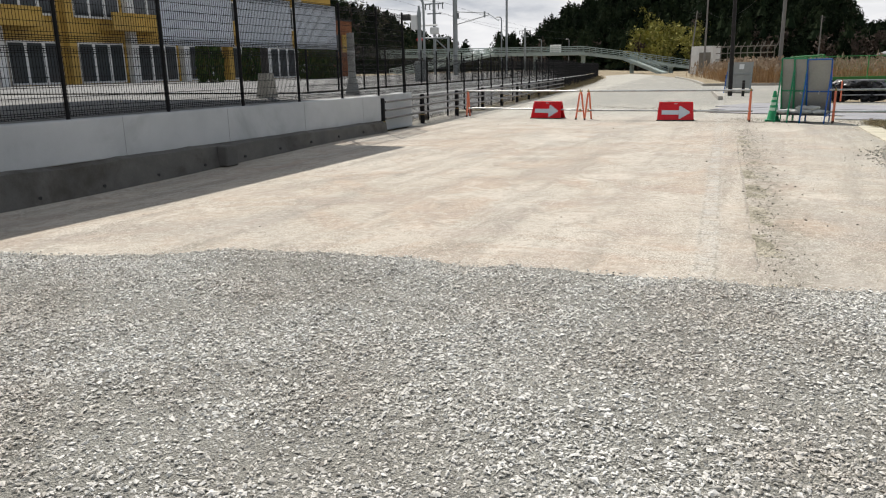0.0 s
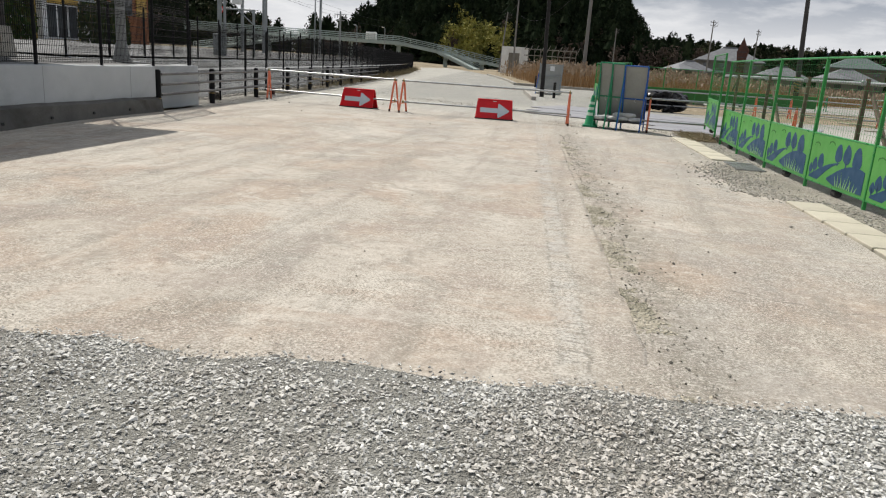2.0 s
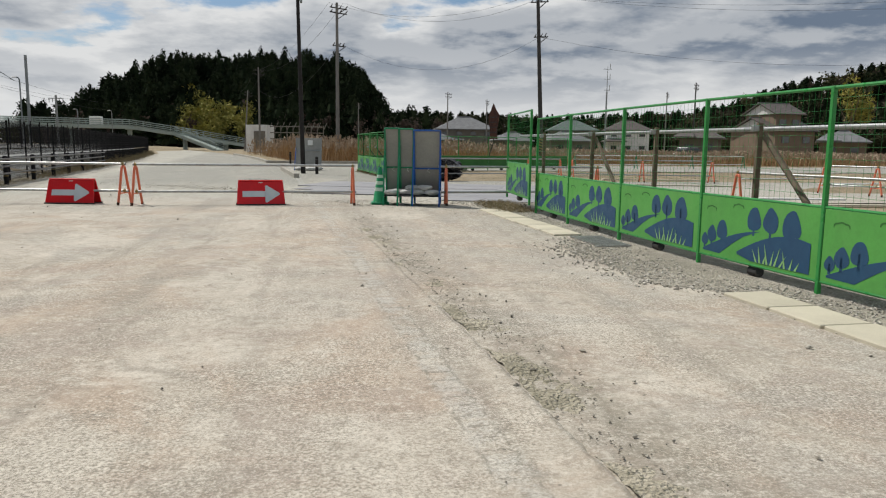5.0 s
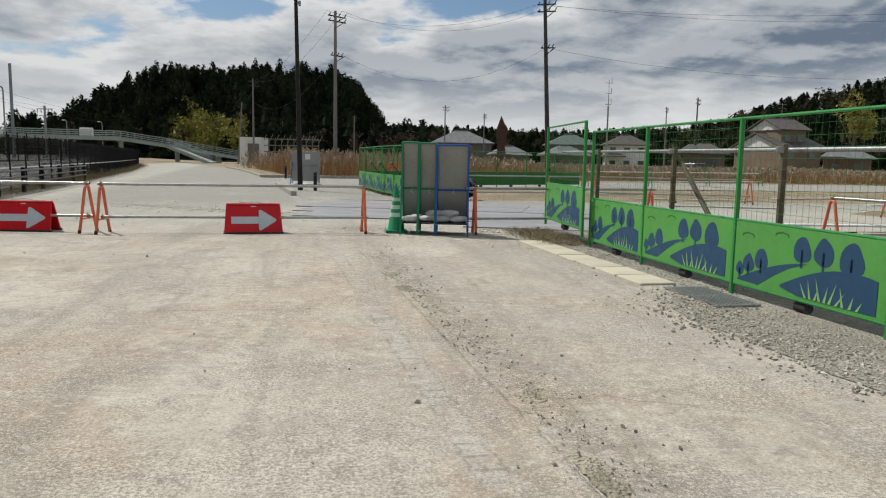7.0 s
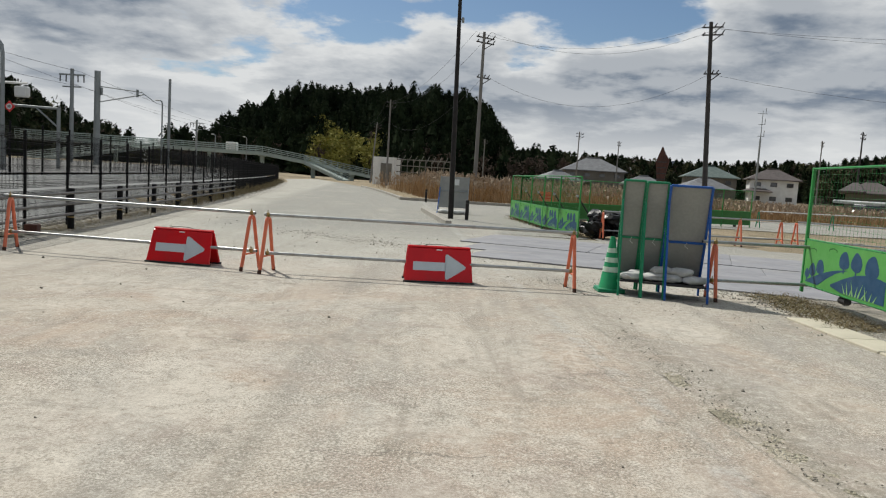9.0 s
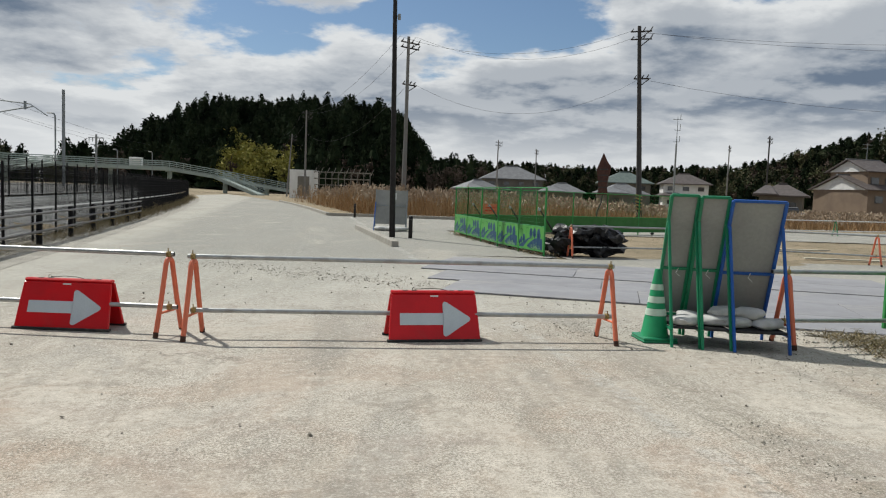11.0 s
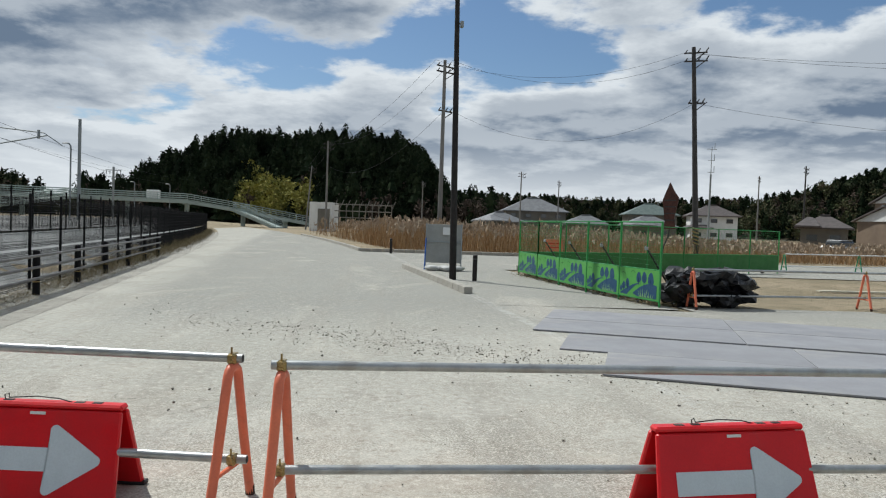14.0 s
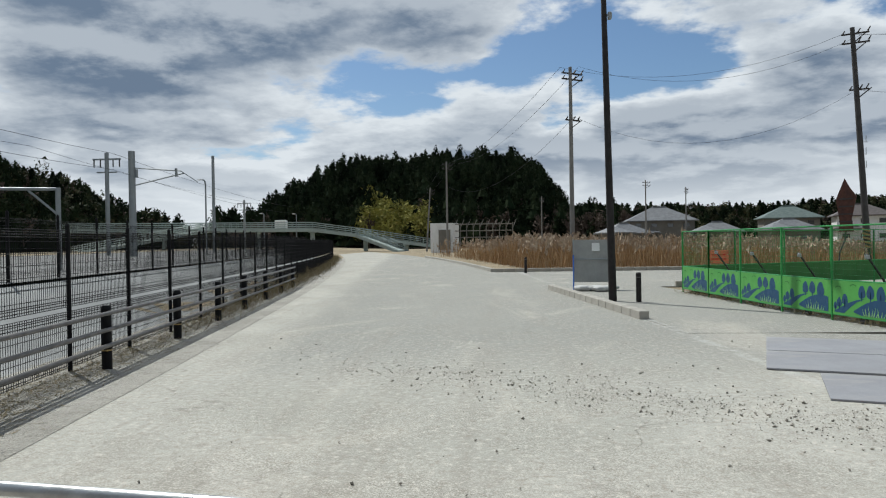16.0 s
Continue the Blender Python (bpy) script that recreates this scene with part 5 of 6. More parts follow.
def verge_bits():
    bm = B()
    box(bm, (0, 0, 0.10), (0.22, 0.22, 0.20), bevel=0.015)
    solid("concrete_block", bm, M["spire"], "small rusty-brown block beside the guard rail", "block", group="verge blocks", at=(-8.62, 23.05, 0.0), rz=12)
    bm = B()
    box(bm, (0, 0, 0.10), (0.22, 0.22, 0.20), bevel=0.015)
    solid("concrete_block", bm, M["wood"], "small brown block beside the guard rail", "block", group="verge blocks", at=(-8.42, 19.1, 0.0), rz=-6)
    sandbag((-8.72, 22.55, 0.0), 30, 41.0, 0.22, 0.16, 0.07, "slab", "dusty yellowish sack on the verge")
    s = thing("orange_notice", "small orange-red notice board in the fenced yard", "notice board", (3.15, 42.6, 0), -4)
    bm = B()
    box(bm, (0, 0, 0.97), (0.62, 0.03, 0.42), bevel=0.004)
    b = part("board", bm, M["orange"], s)
    for z in (0.90, 1.04):
        bm = B()
        box(bm, (0, -0.018, z), (0.46, 0.006, 0.04))
        part("bar", bm, M["red"], b)
    for x in (-0.25, 0.25):
        bm = B()
        tube(bm, (x, 0.03, 0), (x, 0.03, 1.15), 0.018, 8)
        part("leg", bm, M["galv"], s)
    for i, (x, y) in enumerate(((1.75, 38.2), (2.0, 36.2), (2.3, 34.2), (2.75, 32.3))):
        t = thing("fence_strut", "slanting scaffold pipe propping the site fence", "strut", (x, y, 0), group="fence struts")
        bm = B()
        tube(bm, (0.03, 0, 1.25), (0.95, 0.25, 0.0), 0.022, 8)
        part("pipe", bm, M["dark_pole"], t)
        bm = B()
        box(bm, (0.05, 0, 1.2), (0.07, 0.07, 0.08), bevel=0.01)
        part("clamp", bm, M["galv"], t)


verge_bits()

# ---------------------------------------------------------------- poles and wires
def sag(a, b, d, n=14):
    a, b = Vector(a), Vector(b)
    return [a.lerp(b, i / n) - Vector((0, 0, 4 * d * (i / n) * (1 - i / n))) for i in range(n + 1)]


def utility_pole(at, h, rz=0, dark=False, r=0.16, arms=(0.45, 1.0), lean=0.0):
    s = thing("utility_pole", "tall weathered utility pole with cross-arms and insulators", "utility pole", at, rz, "utility poles")
    s.rotation_euler.y = radians(lean)
    bm = B()
    tube(bm, (0, 0, -0.3), (0, 0, h), r, 12, r * 0.62)
    part("pole", bm, M["dark_pole" if dark else "pole"], s, smooth=True)
    for k in arms:
        z = h - k
        bm = B()
        box(bm, (0.12, 0, z), (1.35 if k < 1.5 else 0.95, 0.08, 0.08), Matrix.Rotation(radians(4), 4, "Y"))
        box(bm, (0.35, 0, z - 0.25), (0.9, 0.05, 0.05), Matrix.Rotation(radians(-35), 4, "Y"))
        a = part("cross_arm", bm, M["dark_pole"], s)
        for x in (-0.5, 0.25, 0.72):
            bm = B()
            tube(bm, (x * (1 if k < 1.5 else 0.65), 0, z + 0.03), (x * (1 if k < 1.5 else 0.65) + 0.14, 0, z + 0.24), 0.045, 8, 0.03)
            part("insulator", bm, M["dark_pole"], a)
    return s


P1, P2, P3, P4 = (0.42, 62.6), (15.3, 59.5), (-10.9, 114.2), (-16.6, 142.8)
utility_pole((*P1, 0), 12.0, 20, arms=(0.4, 0.75, 3.2))
p2 = utility_pole((P2[0] + 0.58, P2[1] - 0.33, 0), 12.9, -30, True, 0.19, arms=(0.35, 0.85, 3.4), lean=-3.0)
utility_pole((*P3, 0), 12.2, 10)
utility_pole((*P4, 0), 11.0, 10, lean=4)
utility_pole((58, 118, 0), 12.0, 30, True)
utility_pole((22, 150, 0), 12, 0)
utility_pole((34, 170, 0), 12, 40)
utility_pole((68, 150, 0), 13, 40)
utility_pole((5, 175, 0), 11, 40)
bm = B()
for i in range(5):
    box(bm, (0, 0, 1.0 + i * 0.22), (0.40, 0.40, 0.09), Matrix.Rotation(radians(20), 4, "Y"))
part("warning_wrap", bm, M["brass"], p2, "yellow and black warning wrap")


def wires(name, a, b, d, r=0.009):
    bm = B()
    sweep(bm, sag(a, b, d), r, 4)
    solid(name, bm, M["wire"], "black overhead cable hanging between poles", "cable", group="overhead cables")


for dx, dz, d in ((-0.6, 12.0, 1.3), (0.5, 12.0, 1.6), (0.2, 9.0, 2.2)):
    wires("overhead_cable", (P1[0] + dx, P1[1], dz), (P2[0] + dx, P2[1], dz + 0.5), d)
    wires("overhead_cable", (P1[0] + dx, P1[1], dz), (P3[0] + dx, P3[1], dz - 0.1), d)
    wires("overhead_cable", (P2[0] + dx, P2[1], dz + 0.5), (58 + dx, 42, dz + 1.0), d * 1.2)
    wires("overhead_cable", (P3[0] + dx, P3[1], dz - 0.1), (P4[0] + dx, P4[1], dz - 1.3), d * 0.6)


def slim_mast(at, h):
    s = thing("radio_mast", "slim grey radio mast with small aerials", "mast", at)
    bm = B()
    tube(bm, (0, 0, 0), (0, 0, h * 0.72), 0.16, 8, 0.12)
    tube(bm, (0, 0, h * 0.72), (0, 0, h), 0.06, 6, 0.03)
    part("pole", bm, M["steel_pole"], s)
    bm = B()
    for z in (0.74, 0.86, 0.97):
        bm = B()
        box(bm, (0, 0, h * z), (0.9 if z < 0.9 else 1.3, 0.06, 0.06))
        tube(bm, (0.4, 0, h * z), (0.4, 0, h * z + 0.8), 0.04, 6)
        part("aerial", bm, M["steel_pole"], s)


slim_mast((39.7, 109.4, 0), 13.2)

# ---------------------------------------------------------------- railway
RX = -24.0


def rail_pole(at, h, arm=True, r=0.17, slim=False):
    s = thing("catenary_pole", "grey railway catenary pole with a bracket arm", "catenary pole", at, group="catenary poles")
    bm = B()
    tube(bm, (0, 0, -0.2), (0, 0, h), r, 12, r * 0.9)
    part("pole", bm, M["steel_pole"], s, smooth=True)
    if arm:
        bm = B()
        tube(bm, (0, 0, h - 2.3), (3.4, 0.3, h - 1.5), 0.045, 6)
        tube(bm, (0, 0, h - 1.1), (3.2, 0.3, h - 1.35), 0.04, 6)
        tube(bm, (3.2, 0.3, h - 1.35), (4.3, 0.4, h - 2.1), 0.03, 6)
        for x in (0.3, 3.0):
            tube(bm, (x, 0.05, h - 1.75), (x, 0.05, h - 1.2), 0.09, 8)
        part("bracket_arm", bm, M["steel_pole"], s)
    elif arm is False:
        bm = B()
        box(bm, (0, 0, h - 0.5), (2.2, 0.12, 0.12))
        box(bm, (0, 0, h - 1.5), (1.6, 0.10, 0.10))
        part("cross_arm", bm, M["steel_pole"], s)
        for x in (-1.0, -0.5, 0.5, 1.0):
            bm = B()
            tube(bm, (x, 0, h - 0.55), (x * 1.02, 0, h - 1.1), 0.05, 6)
            part("insulator", bm, M["dark_pole"], s)
    return s


rail_pole((-33.8, 71.6, 0.5), 8.3, False)
rail_pole((-28.1, 64.5, 0.5), 7.4, True, 0.24)
rail_pole((-27.2, 75.9, 0.5), 8.4, None, 0.13)
rail_pole((-42.7, 126.0, 0.5), 7.9, False)
for y0, y1 in ((20, 61.5), (61.5, 130)):
    for x, z in ((-27.6, 6.4), (-27.6, 7.4), (-33.0, 8.0)):
        bm = B()
        sweep(bm, sag((x - (y0 - 60) * 0.12, y0, z), (x - (y1 - 60) * 0.12, y1, z), 0.5), 0.012, 4)
        solid("contact_wire", bm, M["wire"], "thin railway overhead wire", "cable", group="railway wires")


def yard_lamp(at, h, rz=0):
    s = thing("platform_lamp", "grey curved-arm lamp post in the railway yard", "lamp post", at, rz, "platform lamps")
    bm = B()
    sweep(bm, [(0, 0, -0.1), (0, 0, h - 0.4), (-0.03, 0, h - 0.15), (-0.12, 0, h - 0.02), (-0.3, 0, h + 0.02)], 0.062, 10)
    part("pole", bm, M["steel_pole"], s, smooth=True)
    bm = B()
    box(bm, (-0.42, 0, h + 0.02), (0.42, 0.2, 0.11), bevel=0.04)
    part("lamp_head", bm, M["white"], s, "white lamp head")


yard_lamp((-15.28, 32.75, 0.93), 4.0)
yard_lamp((-26.9, 73.6, 0.9), 5.85)
yard_lamp((-38.0, 121.0, 0.9), 5.2)
yard_lamp((-35.5, 129.0, 0.9), 5.4)


def signal_mast(at, h):
    s = thing("equipment_mast", "grey mast with loudspeaker boxes and a transformer", "mast", at)
    bm = B()
    tube(bm, (0, 0, -0.1), (0, 0, h - 0.5), 0.10, 12)
    tube(bm, (0, 0, h - 0.5), (0, 0, h), 0.13, 10, 0.04)
    part("pole", bm, M["steel_pole"], s, smooth=True)
    for c, z in (((-0.24, 0, h - 0.78), (0.36, 0.28, 0.72)), ((0.45, 0.1, h - 0.95), (1.1, 0.08, 0.08)), ((0.80, 0.1, h - 1.22), (0.42, 0.24, 0.34))):
        bm = B()
        box(bm, c, z, bevel=0.04)
        part("equipment_box", bm, M["white"], s)
    bm = B()
    box(bm, (-0.72, 0, h - 0.52), (0.44, 0.3, 0.30), bevel=0.05)
    tube(bm, (-0.7, 0, h - 0.6), (0, 0, h - 0.7), 0.025, 6)
    part("loudspeaker", bm, M["dark"], s, "black horn loudspeaker")
    bm = B()
    box(bm, (0, 0, 0.5), (0.5, 0.4, 1.0), bevel=0.03)
    part("cabinet", bm, M["steel_pole"], s)


signal_mast((-15.64, 32.95, 0.93), 3.7)


def speed_sign(at):
    s = thing("gantry_sign", "grey gantry post with a red diamond sign", "railway sign", at)
    bm = B()
    tube(bm, (0, 0, -0.1), (0, 0, 2.38), 0.07, 10)
    tube(bm, (0, 0, 2.34), (-1.5, -0.6, 2.34), 0.045, 8)
    tube(bm, (0, 0, 1.6), (-0.7, -0.28, 2.3), 0.035, 8)
    part("frame", bm, M["steel_pole"], s)
    bm = B()
    box(bm, (-1.5, -0.68, 2.27), (0.30, 0.03, 0.30), Matrix.Rotation(radians(45), 4, "Y"))
    part("sign_plate", bm, lamp_red, s, "red diamond plate")
    bm = B()
    tube(bm, (-1.5, -0.700, 2.27), (-1.5, -0.708, 2.27), 0.11, 14)
    part("sign_disc", bm, M["white"], s, "pale round centre")
    for x in (-0.05, 0.05):
        bm = B()
        box(bm, (-1.5 + x * 0.7, -0.713, 2.27), (0.035, 0.006, 0.10))
        part("bar", bm, M["dark"], s, "unreadable dark bar")


speed_sign((-16.45, 38.1, 0.93))


def concrete_stub(at):
    s = thing("concrete_post", "short grey concrete post in the yard", "post", at, group="concrete posts")
    bm = B()
    tube(bm, (0, 0, 0.0), (0, 0, 0.40), 0.20, 12, 0.12)
    tube(bm, (0, 0, 0.40), (0, 0, 1.6), 0.11, 12, 0.10)
    part("post", bm, M["slope"], s)


concrete_stub((-8.95, 16.0, 0.90))

# ---------------------------------------------------------------- yellow building
def yellow_building():
    b = thing("school_building", "two-storey ochre yellow building with white window frames", "building", (-46.4, 45.6, 0.8))
    b.scale = (1.20, 1.20, 1.20)
    bm = B()
    box(bm, (-8, 0, 3.7), (16, 42, 7.4))
    part("wall", bm, M["yellow"], b)
    bm = B()
    box(bm, (-8, 0, 7.48), (16.6, 42.6, 0.16))
    part("roof", bm, M["dark_pole"], b, "thin dark flat roof edge")
    for i in range(9):
        y = -19 + i * 4.6
        if y > 17:
            continue
        for z, hh in ((0.15, 2.5), (4.1, 1.9)):
            w = thing("window", "", "")
            w.parent = b
            w.matrix_basis = pose(0.06, y, z)
            for n_, c, s, m in (("frame", (0, 0, hh / 2), (0.16, 3.4, hh), "white"), ("pane", (0.07, -1.15, hh / 2), (0.06, 0.92, hh - 0.25), "glass"), ("pane", (0.07, 0.0, hh / 2), (0.06, 0.92, hh - 0.25), "glass"), ("pane", (0.07, 1.15, hh / 2), (0.06, 0.92, hh - 0.25), "glass")):
                bm = B()
                box(bm, c, s)
                part(n_, bm, M[m], w)
        bm = B()
        box(bm, (0.25, y + 2.3, 3.6), (0.55, 0.5, 7.2))
        part("pilaster", bm, M["yellow" if i % 3 == 2 else "white"], b)
    for y in (-12, -3, 6):
        bm = B()
        box(bm, (0.7, y, 3.45), (1.3, 4.2, 0.15))
        box(bm, (1.3, y, 3.95), (0.12, 4.2, 1.0))
        part("balcony", bm, M["yellow"], b)
    for y in (16.6, 19.6):
        w = B()
        box(w, (0.05, y, 5.6), (0.1, 1.1, 0.8))
        p = part("window", w, M["white"], b)
        w = B()
        box(w, (0.12, y, 5.6), (0.06, 0.9, 0.6))
        part("pane", w, M["glass"], p)
    a = thing("annex", "low orange-brown annex with a pale trim", "building", (-46.3, 70.6, 0.8))
    a.scale = (1.20, 1.20, 1.20)
    bm = B()
    box(bm, (-0.62, 0, 2.65), (1.2, 7.1, 5.3))
    part("wall", bm, M["rustbrown"], a)
    bm = B()
    box(bm, (-0.6, 0, 5.37), (1.3, 7.3, 0.14))
    part("roof", bm, M["dark_pole"], a)
    bm = B()
    box(bm, (0.06, 0.2, 3.2), (0.12, 1.6, 1.6))
    part("window", bm, M["glass"], a)
    bm = B()
    box(bm, (0.05, 2.4, 3.2), (0.1, 1.4, 1.6))
    part("panel", bm, M["yellow"], a)


yellow_building()


# ---------------------------------------------------------------- trees
def cloud_of_leaves(rng, centre, radii, n, size, taper=False):
    """n loose triangles round a crown."""
    u = rng.normal(size=(n, 3))
    u /= np.linalg.norm(u, axis=1)[:, None]
    r = rng.uniform(0.55, 1.05, (n, 1))
    p = u * r
    if taper:
        t = rng.uniform(0, 1, n) ** 0.8
        a = rng.uniform(0, 6.283, n)
        rad = (1 - t ** 1.9) ** 0.85 * rng.uniform(0.66, 1.10, n)
        p = np.stack((np.cos(a) * rad, np.sin(a) * rad, t * 2 - 1), 1)
    p = p * np.asarray(radii) + np.asarray(centre)
    q = rng.normal(size=(n, 3, 3)) * np.asarray(size)
    return p[:, None, :] + q


def thuja(at, h, seed):
    s = thing("thuja_tree", "tall narrow clipped thuja tree", "tree", at, group="thuja trees")
    rng = np.random.default_rng(seed)
    bm = B()
    tube(bm, (0, 0, 0), (0, 0, h * 0.9), 0.09, 6, 0.02)
    part("trunk", bm, M["wood"], s)
    tri = []
    for i in range(1700):
        t = rng.uniform(0.02, 1)
        rad = 0.85 * math.sin(math.pi * min(1, t * 0.62 + 0.36)) ** 0.9 * rng.uniform(0.8, 1.05) * (1 - t ** 5)
        a = rng.uniform(0, 6.283)
        p = np.array((math.cos(a) * rad, math.sin(a) * rad, t * h))
        tri.append(p + rng.normal(size=(3, 3)) * (0.09, 0.09, 0.2))
    c = np.array(tri).reshape(-1, 3)
    me = bpy.data.meshes.new("crown")
    me.from_pydata(c.tolist(), [], np.arange(len(c)).reshape(-1, 3).tolist())
    me.materials.append(M["thuja"])
    part("crown", me, None, s)


for i, (x, y, h) in enumerate(((-34.2, 49.2, 4.6), (-34.3, 50.7, 3.5), (-34.5, 52.5, 3.9), (-34.0, 37.6, 4.2), (-34.0, 42.1, 4.0))):
    thuja((x, y, 0.92), h, i)


def interp(x, table):
    for (a, u), (b, v) in zip(table, table[1:]):
        if x <= b:
            return u + (v - u) * max(0.0, (x - a) / (b - a))
    return table[-1][1]


def hill_sheet(name, x0, x1, y0, y1, z, label):
    n, m = 60, 30
    verts = [(x0 + (x1 - x0) * i / n, y0 + (y1 - y0) * j / m, z(x0 + (x1 - x0) * i / n, y0 + (y1 - y0) * j / m)) for j in range(m + 1) for i in range(n + 1)]
    faces = [(j * (n + 1) + i, j * (n + 1) + i + 1, (j + 1) * (n + 1) + i + 1, (j + 1) * (n + 1) + i) for j in range(m) for i in range(n)]
    raw(name, verts, faces, M["hill"], label, "hill", "structure", True)


def conifers(rng, pts, hs):
    """Pointed evergreens: a dark core of drooping tiers with ragged sprays round it."""
    tris = []
    for (x, y, z), h in zip(pts, hs):
        r = h * rng.uniform(0.19, 0.36)
        tris.append(cloud_of_leaves(rng, (x, y, z + h * 0.55), (r, r, h * 0.43), 250, (0.25, 0.25, 0.30), True))
        k = 6
        for t in (0.12, 0.35, 0.58, 0.8):
            a = np.linspace(0, 2 * np.pi, k + 1) + rng.uniform(0, 6)
            rr = r * (1.0 - t ** 1.7) * rng.uniform(0.65, 0.98, k + 1)
            rr[-1] = rr[0]
            ring = np.stack((x + rr * np.cos(a), y + rr * np.sin(a), z + h * t + rng.uniform(-0.4, 0.2, k + 1)), 1)
            apex = np.array((x + rng.normal(0, 0.2), y, z + h * min(0.93, t + 0.30)))
            tris.append(np.stack((ring[:-1], ring[1:], np.repeat(apex[None], k, 0)), 1))
    return np.concatenate(tris)


def broad(rng, pts, hs, n=110, size=0.5):
    tris = []
    for (x, y, z), h in zip(pts, hs):
        for _ in range(5):
            o = rng.normal(0, h * 0.14, 3)
            tris.append(cloud_of_leaves(rng, (x + o[0], y + o[1], z + h * 0.62 + o[2]), (h * 0.2, h * 0.2, h * 0.22), n // 5, (size, size, size)))
    return np.concatenate(tris)


def bare_trees(rng, pts, hs):
    tris = []
    for (x, y, z), h in zip(pts, hs):
        b = np.array((x, y, z))
        for i in range(34):
            a, e = rng.uniform(0, 6.28), rng.uniform(0.5, 1.4)
            s = b + (0, 0, h * rng.uniform(0.15, 0.7))
            d = np.array((math.cos(a) * math.cos(e), math.sin(a) * math.cos(e), math.sin(e))) * h * rng.uniform(0.2, 0.45)
            w = np.array((-math.sin(a), math.cos(a), 0)) * 0.10
            tris.append(np.stack((s - w, s + w, s + d))[None])
            for _ in range(3):
                q = s + d * rng.uniform(0.4, 1)
                tris.append((q + rng.normal(size=(3, 3)) * 0.3)[None])
        tris.append(np.stack((b - (0.15, 0, 0), b + (0.15, 0, 0), b + (0, 0, h * 0.9)))[None])
    return np.concatenate(tris)


TOP = [(-92, 5), (-80, 10), (-73, 15), (-70, 20), (-62, 24), (-51, 29), (-35, 29), (-30, 28), (-24, 31.5), (-9, 30), (3.5, 29.5), (9, 25.5), (13, 19), (17, 13.5), (24, 9), (40, 8)]


def front_hill(x, y):
    z = interp(x, TOP) - 12.4
    return max(0.0, z) * step(198, 240, y) * (1 - 0.5 * step(250, 300, y)) + 0.3


def make_front_hill():
    hill_sheet("wooded_hill", -98, 44, 190, 300, front_hill, "steep hill under dark woods")
    rng = np.random.default_rng(21)
    dark, hs, brown, bh, bam, mh = [], [], [], [], [], []
    for _ in range(1250):
        x, y = rng.uniform(-79, 30), 196 + 66 * rng.random() ** 0.9
        z = front_hill(x, y)
        inb = -40 < x < -22 and y < 218
        if inb and rng.random() < 0.75:
            bam.append((x, y, z - 0.5)), mh.append(rng.uniform(6, 9.5))
        elif y < 214 and rng.random() < 0.35 or x < -70 and rng.random() < 0.3 or x > 10 and rng.random() < 0.5:
            brown.append((x, y, z)), bh.append(rng.uniform(6, 9))
        else:
            dark.append((x, y, z - 0.5)), hs.append(rng.uniform(7, 12.5) if rng.random() < 0.9 else rng.uniform(11, 14))
    for _ in range(34):
        bam.append((rng.uniform(-41, -23), rng.uniform(198, 210), 0.5 + rng.uniform(0, 4))), mh.append(rng.uniform(5, 9.5))
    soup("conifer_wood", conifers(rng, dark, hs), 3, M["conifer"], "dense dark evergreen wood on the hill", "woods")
    soup("bare_wood", bare_trees(rng, brown, bh), 3, M["bare"], "leafless brown trees at the wood's edge", "woods")
    soup("bamboo_grove", broad(rng, bam, mh, 300, 0.27), 3, M["bamboo"], "yellow-green bamboo grove at the hill foot", "woods")


make_front_hill()


def side_wood(name, a, b, tops, depth, seed, n, mix, label, tall=1.0):
    """A wooded rise along the line a-b; tops: share of the way and canopy height."""
    rng = np.random.default_rng(seed)
    a, b = np.array(a, float), np.array(b, float)
    d = b - a
    nrm = np.array((-d[1], d[0])) / np.hypot(*d)
    if nrm @ a < 0:
        nrm = -nrm
    def z(t, s):
        return max(0.0, interp(t, tops) - 8.0 * tall) * step(-0.05, 0.75, s)
    k, m = 40, 10
    verts, faces = [], []
    for j in range(m + 1):
        for i in range(k + 1):
            p = a + d * i / k + nrm * depth * j / m
            verts.append((*p, z(i / k, j / m) + 0.2))
    for j in range(m):
        for i in range(k):
            q = j * (k + 1) + i
            faces.append((q, q + 1, q + k + 2, q + k + 1))
    raw(name + "_rise", verts, faces, M["hill"], "wooded rise of the land", "hill", "structure", True)
    con, ch, mixd, mh, bar, bh = [], [], [], [], [], []
    for _ in range(n):
        t, s = rng.random(), rng.random()
        p = a + d * t + nrm * depth * s
        top = interp(t, tops)
        h = min(rng.uniform(7, 10.5), max(4.0, top)) * tall
        q = (*p, z(t, s))
        r = rng.random()
        if r < mix[0]:
            con.append(q), ch.append(h)
        elif r < mix[0] + mix[1]:
            mixd.append(q), mh.append(h * 0.9)
        else:
            bar.append(q), bh.append(h * 0.85)
    if con:
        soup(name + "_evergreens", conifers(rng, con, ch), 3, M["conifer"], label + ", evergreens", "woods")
    if mixd:
        soup(name + "_mixed", broad(rng, mixd, mh, 190, 0.34), 3, M["mixed"], label + ", mixed foliage", "woods")
    if bar:
        soup(name + "_bare", bare_trees(rng, bar, bh), 3, M["bare"], label + ", bare twigs", "woods")


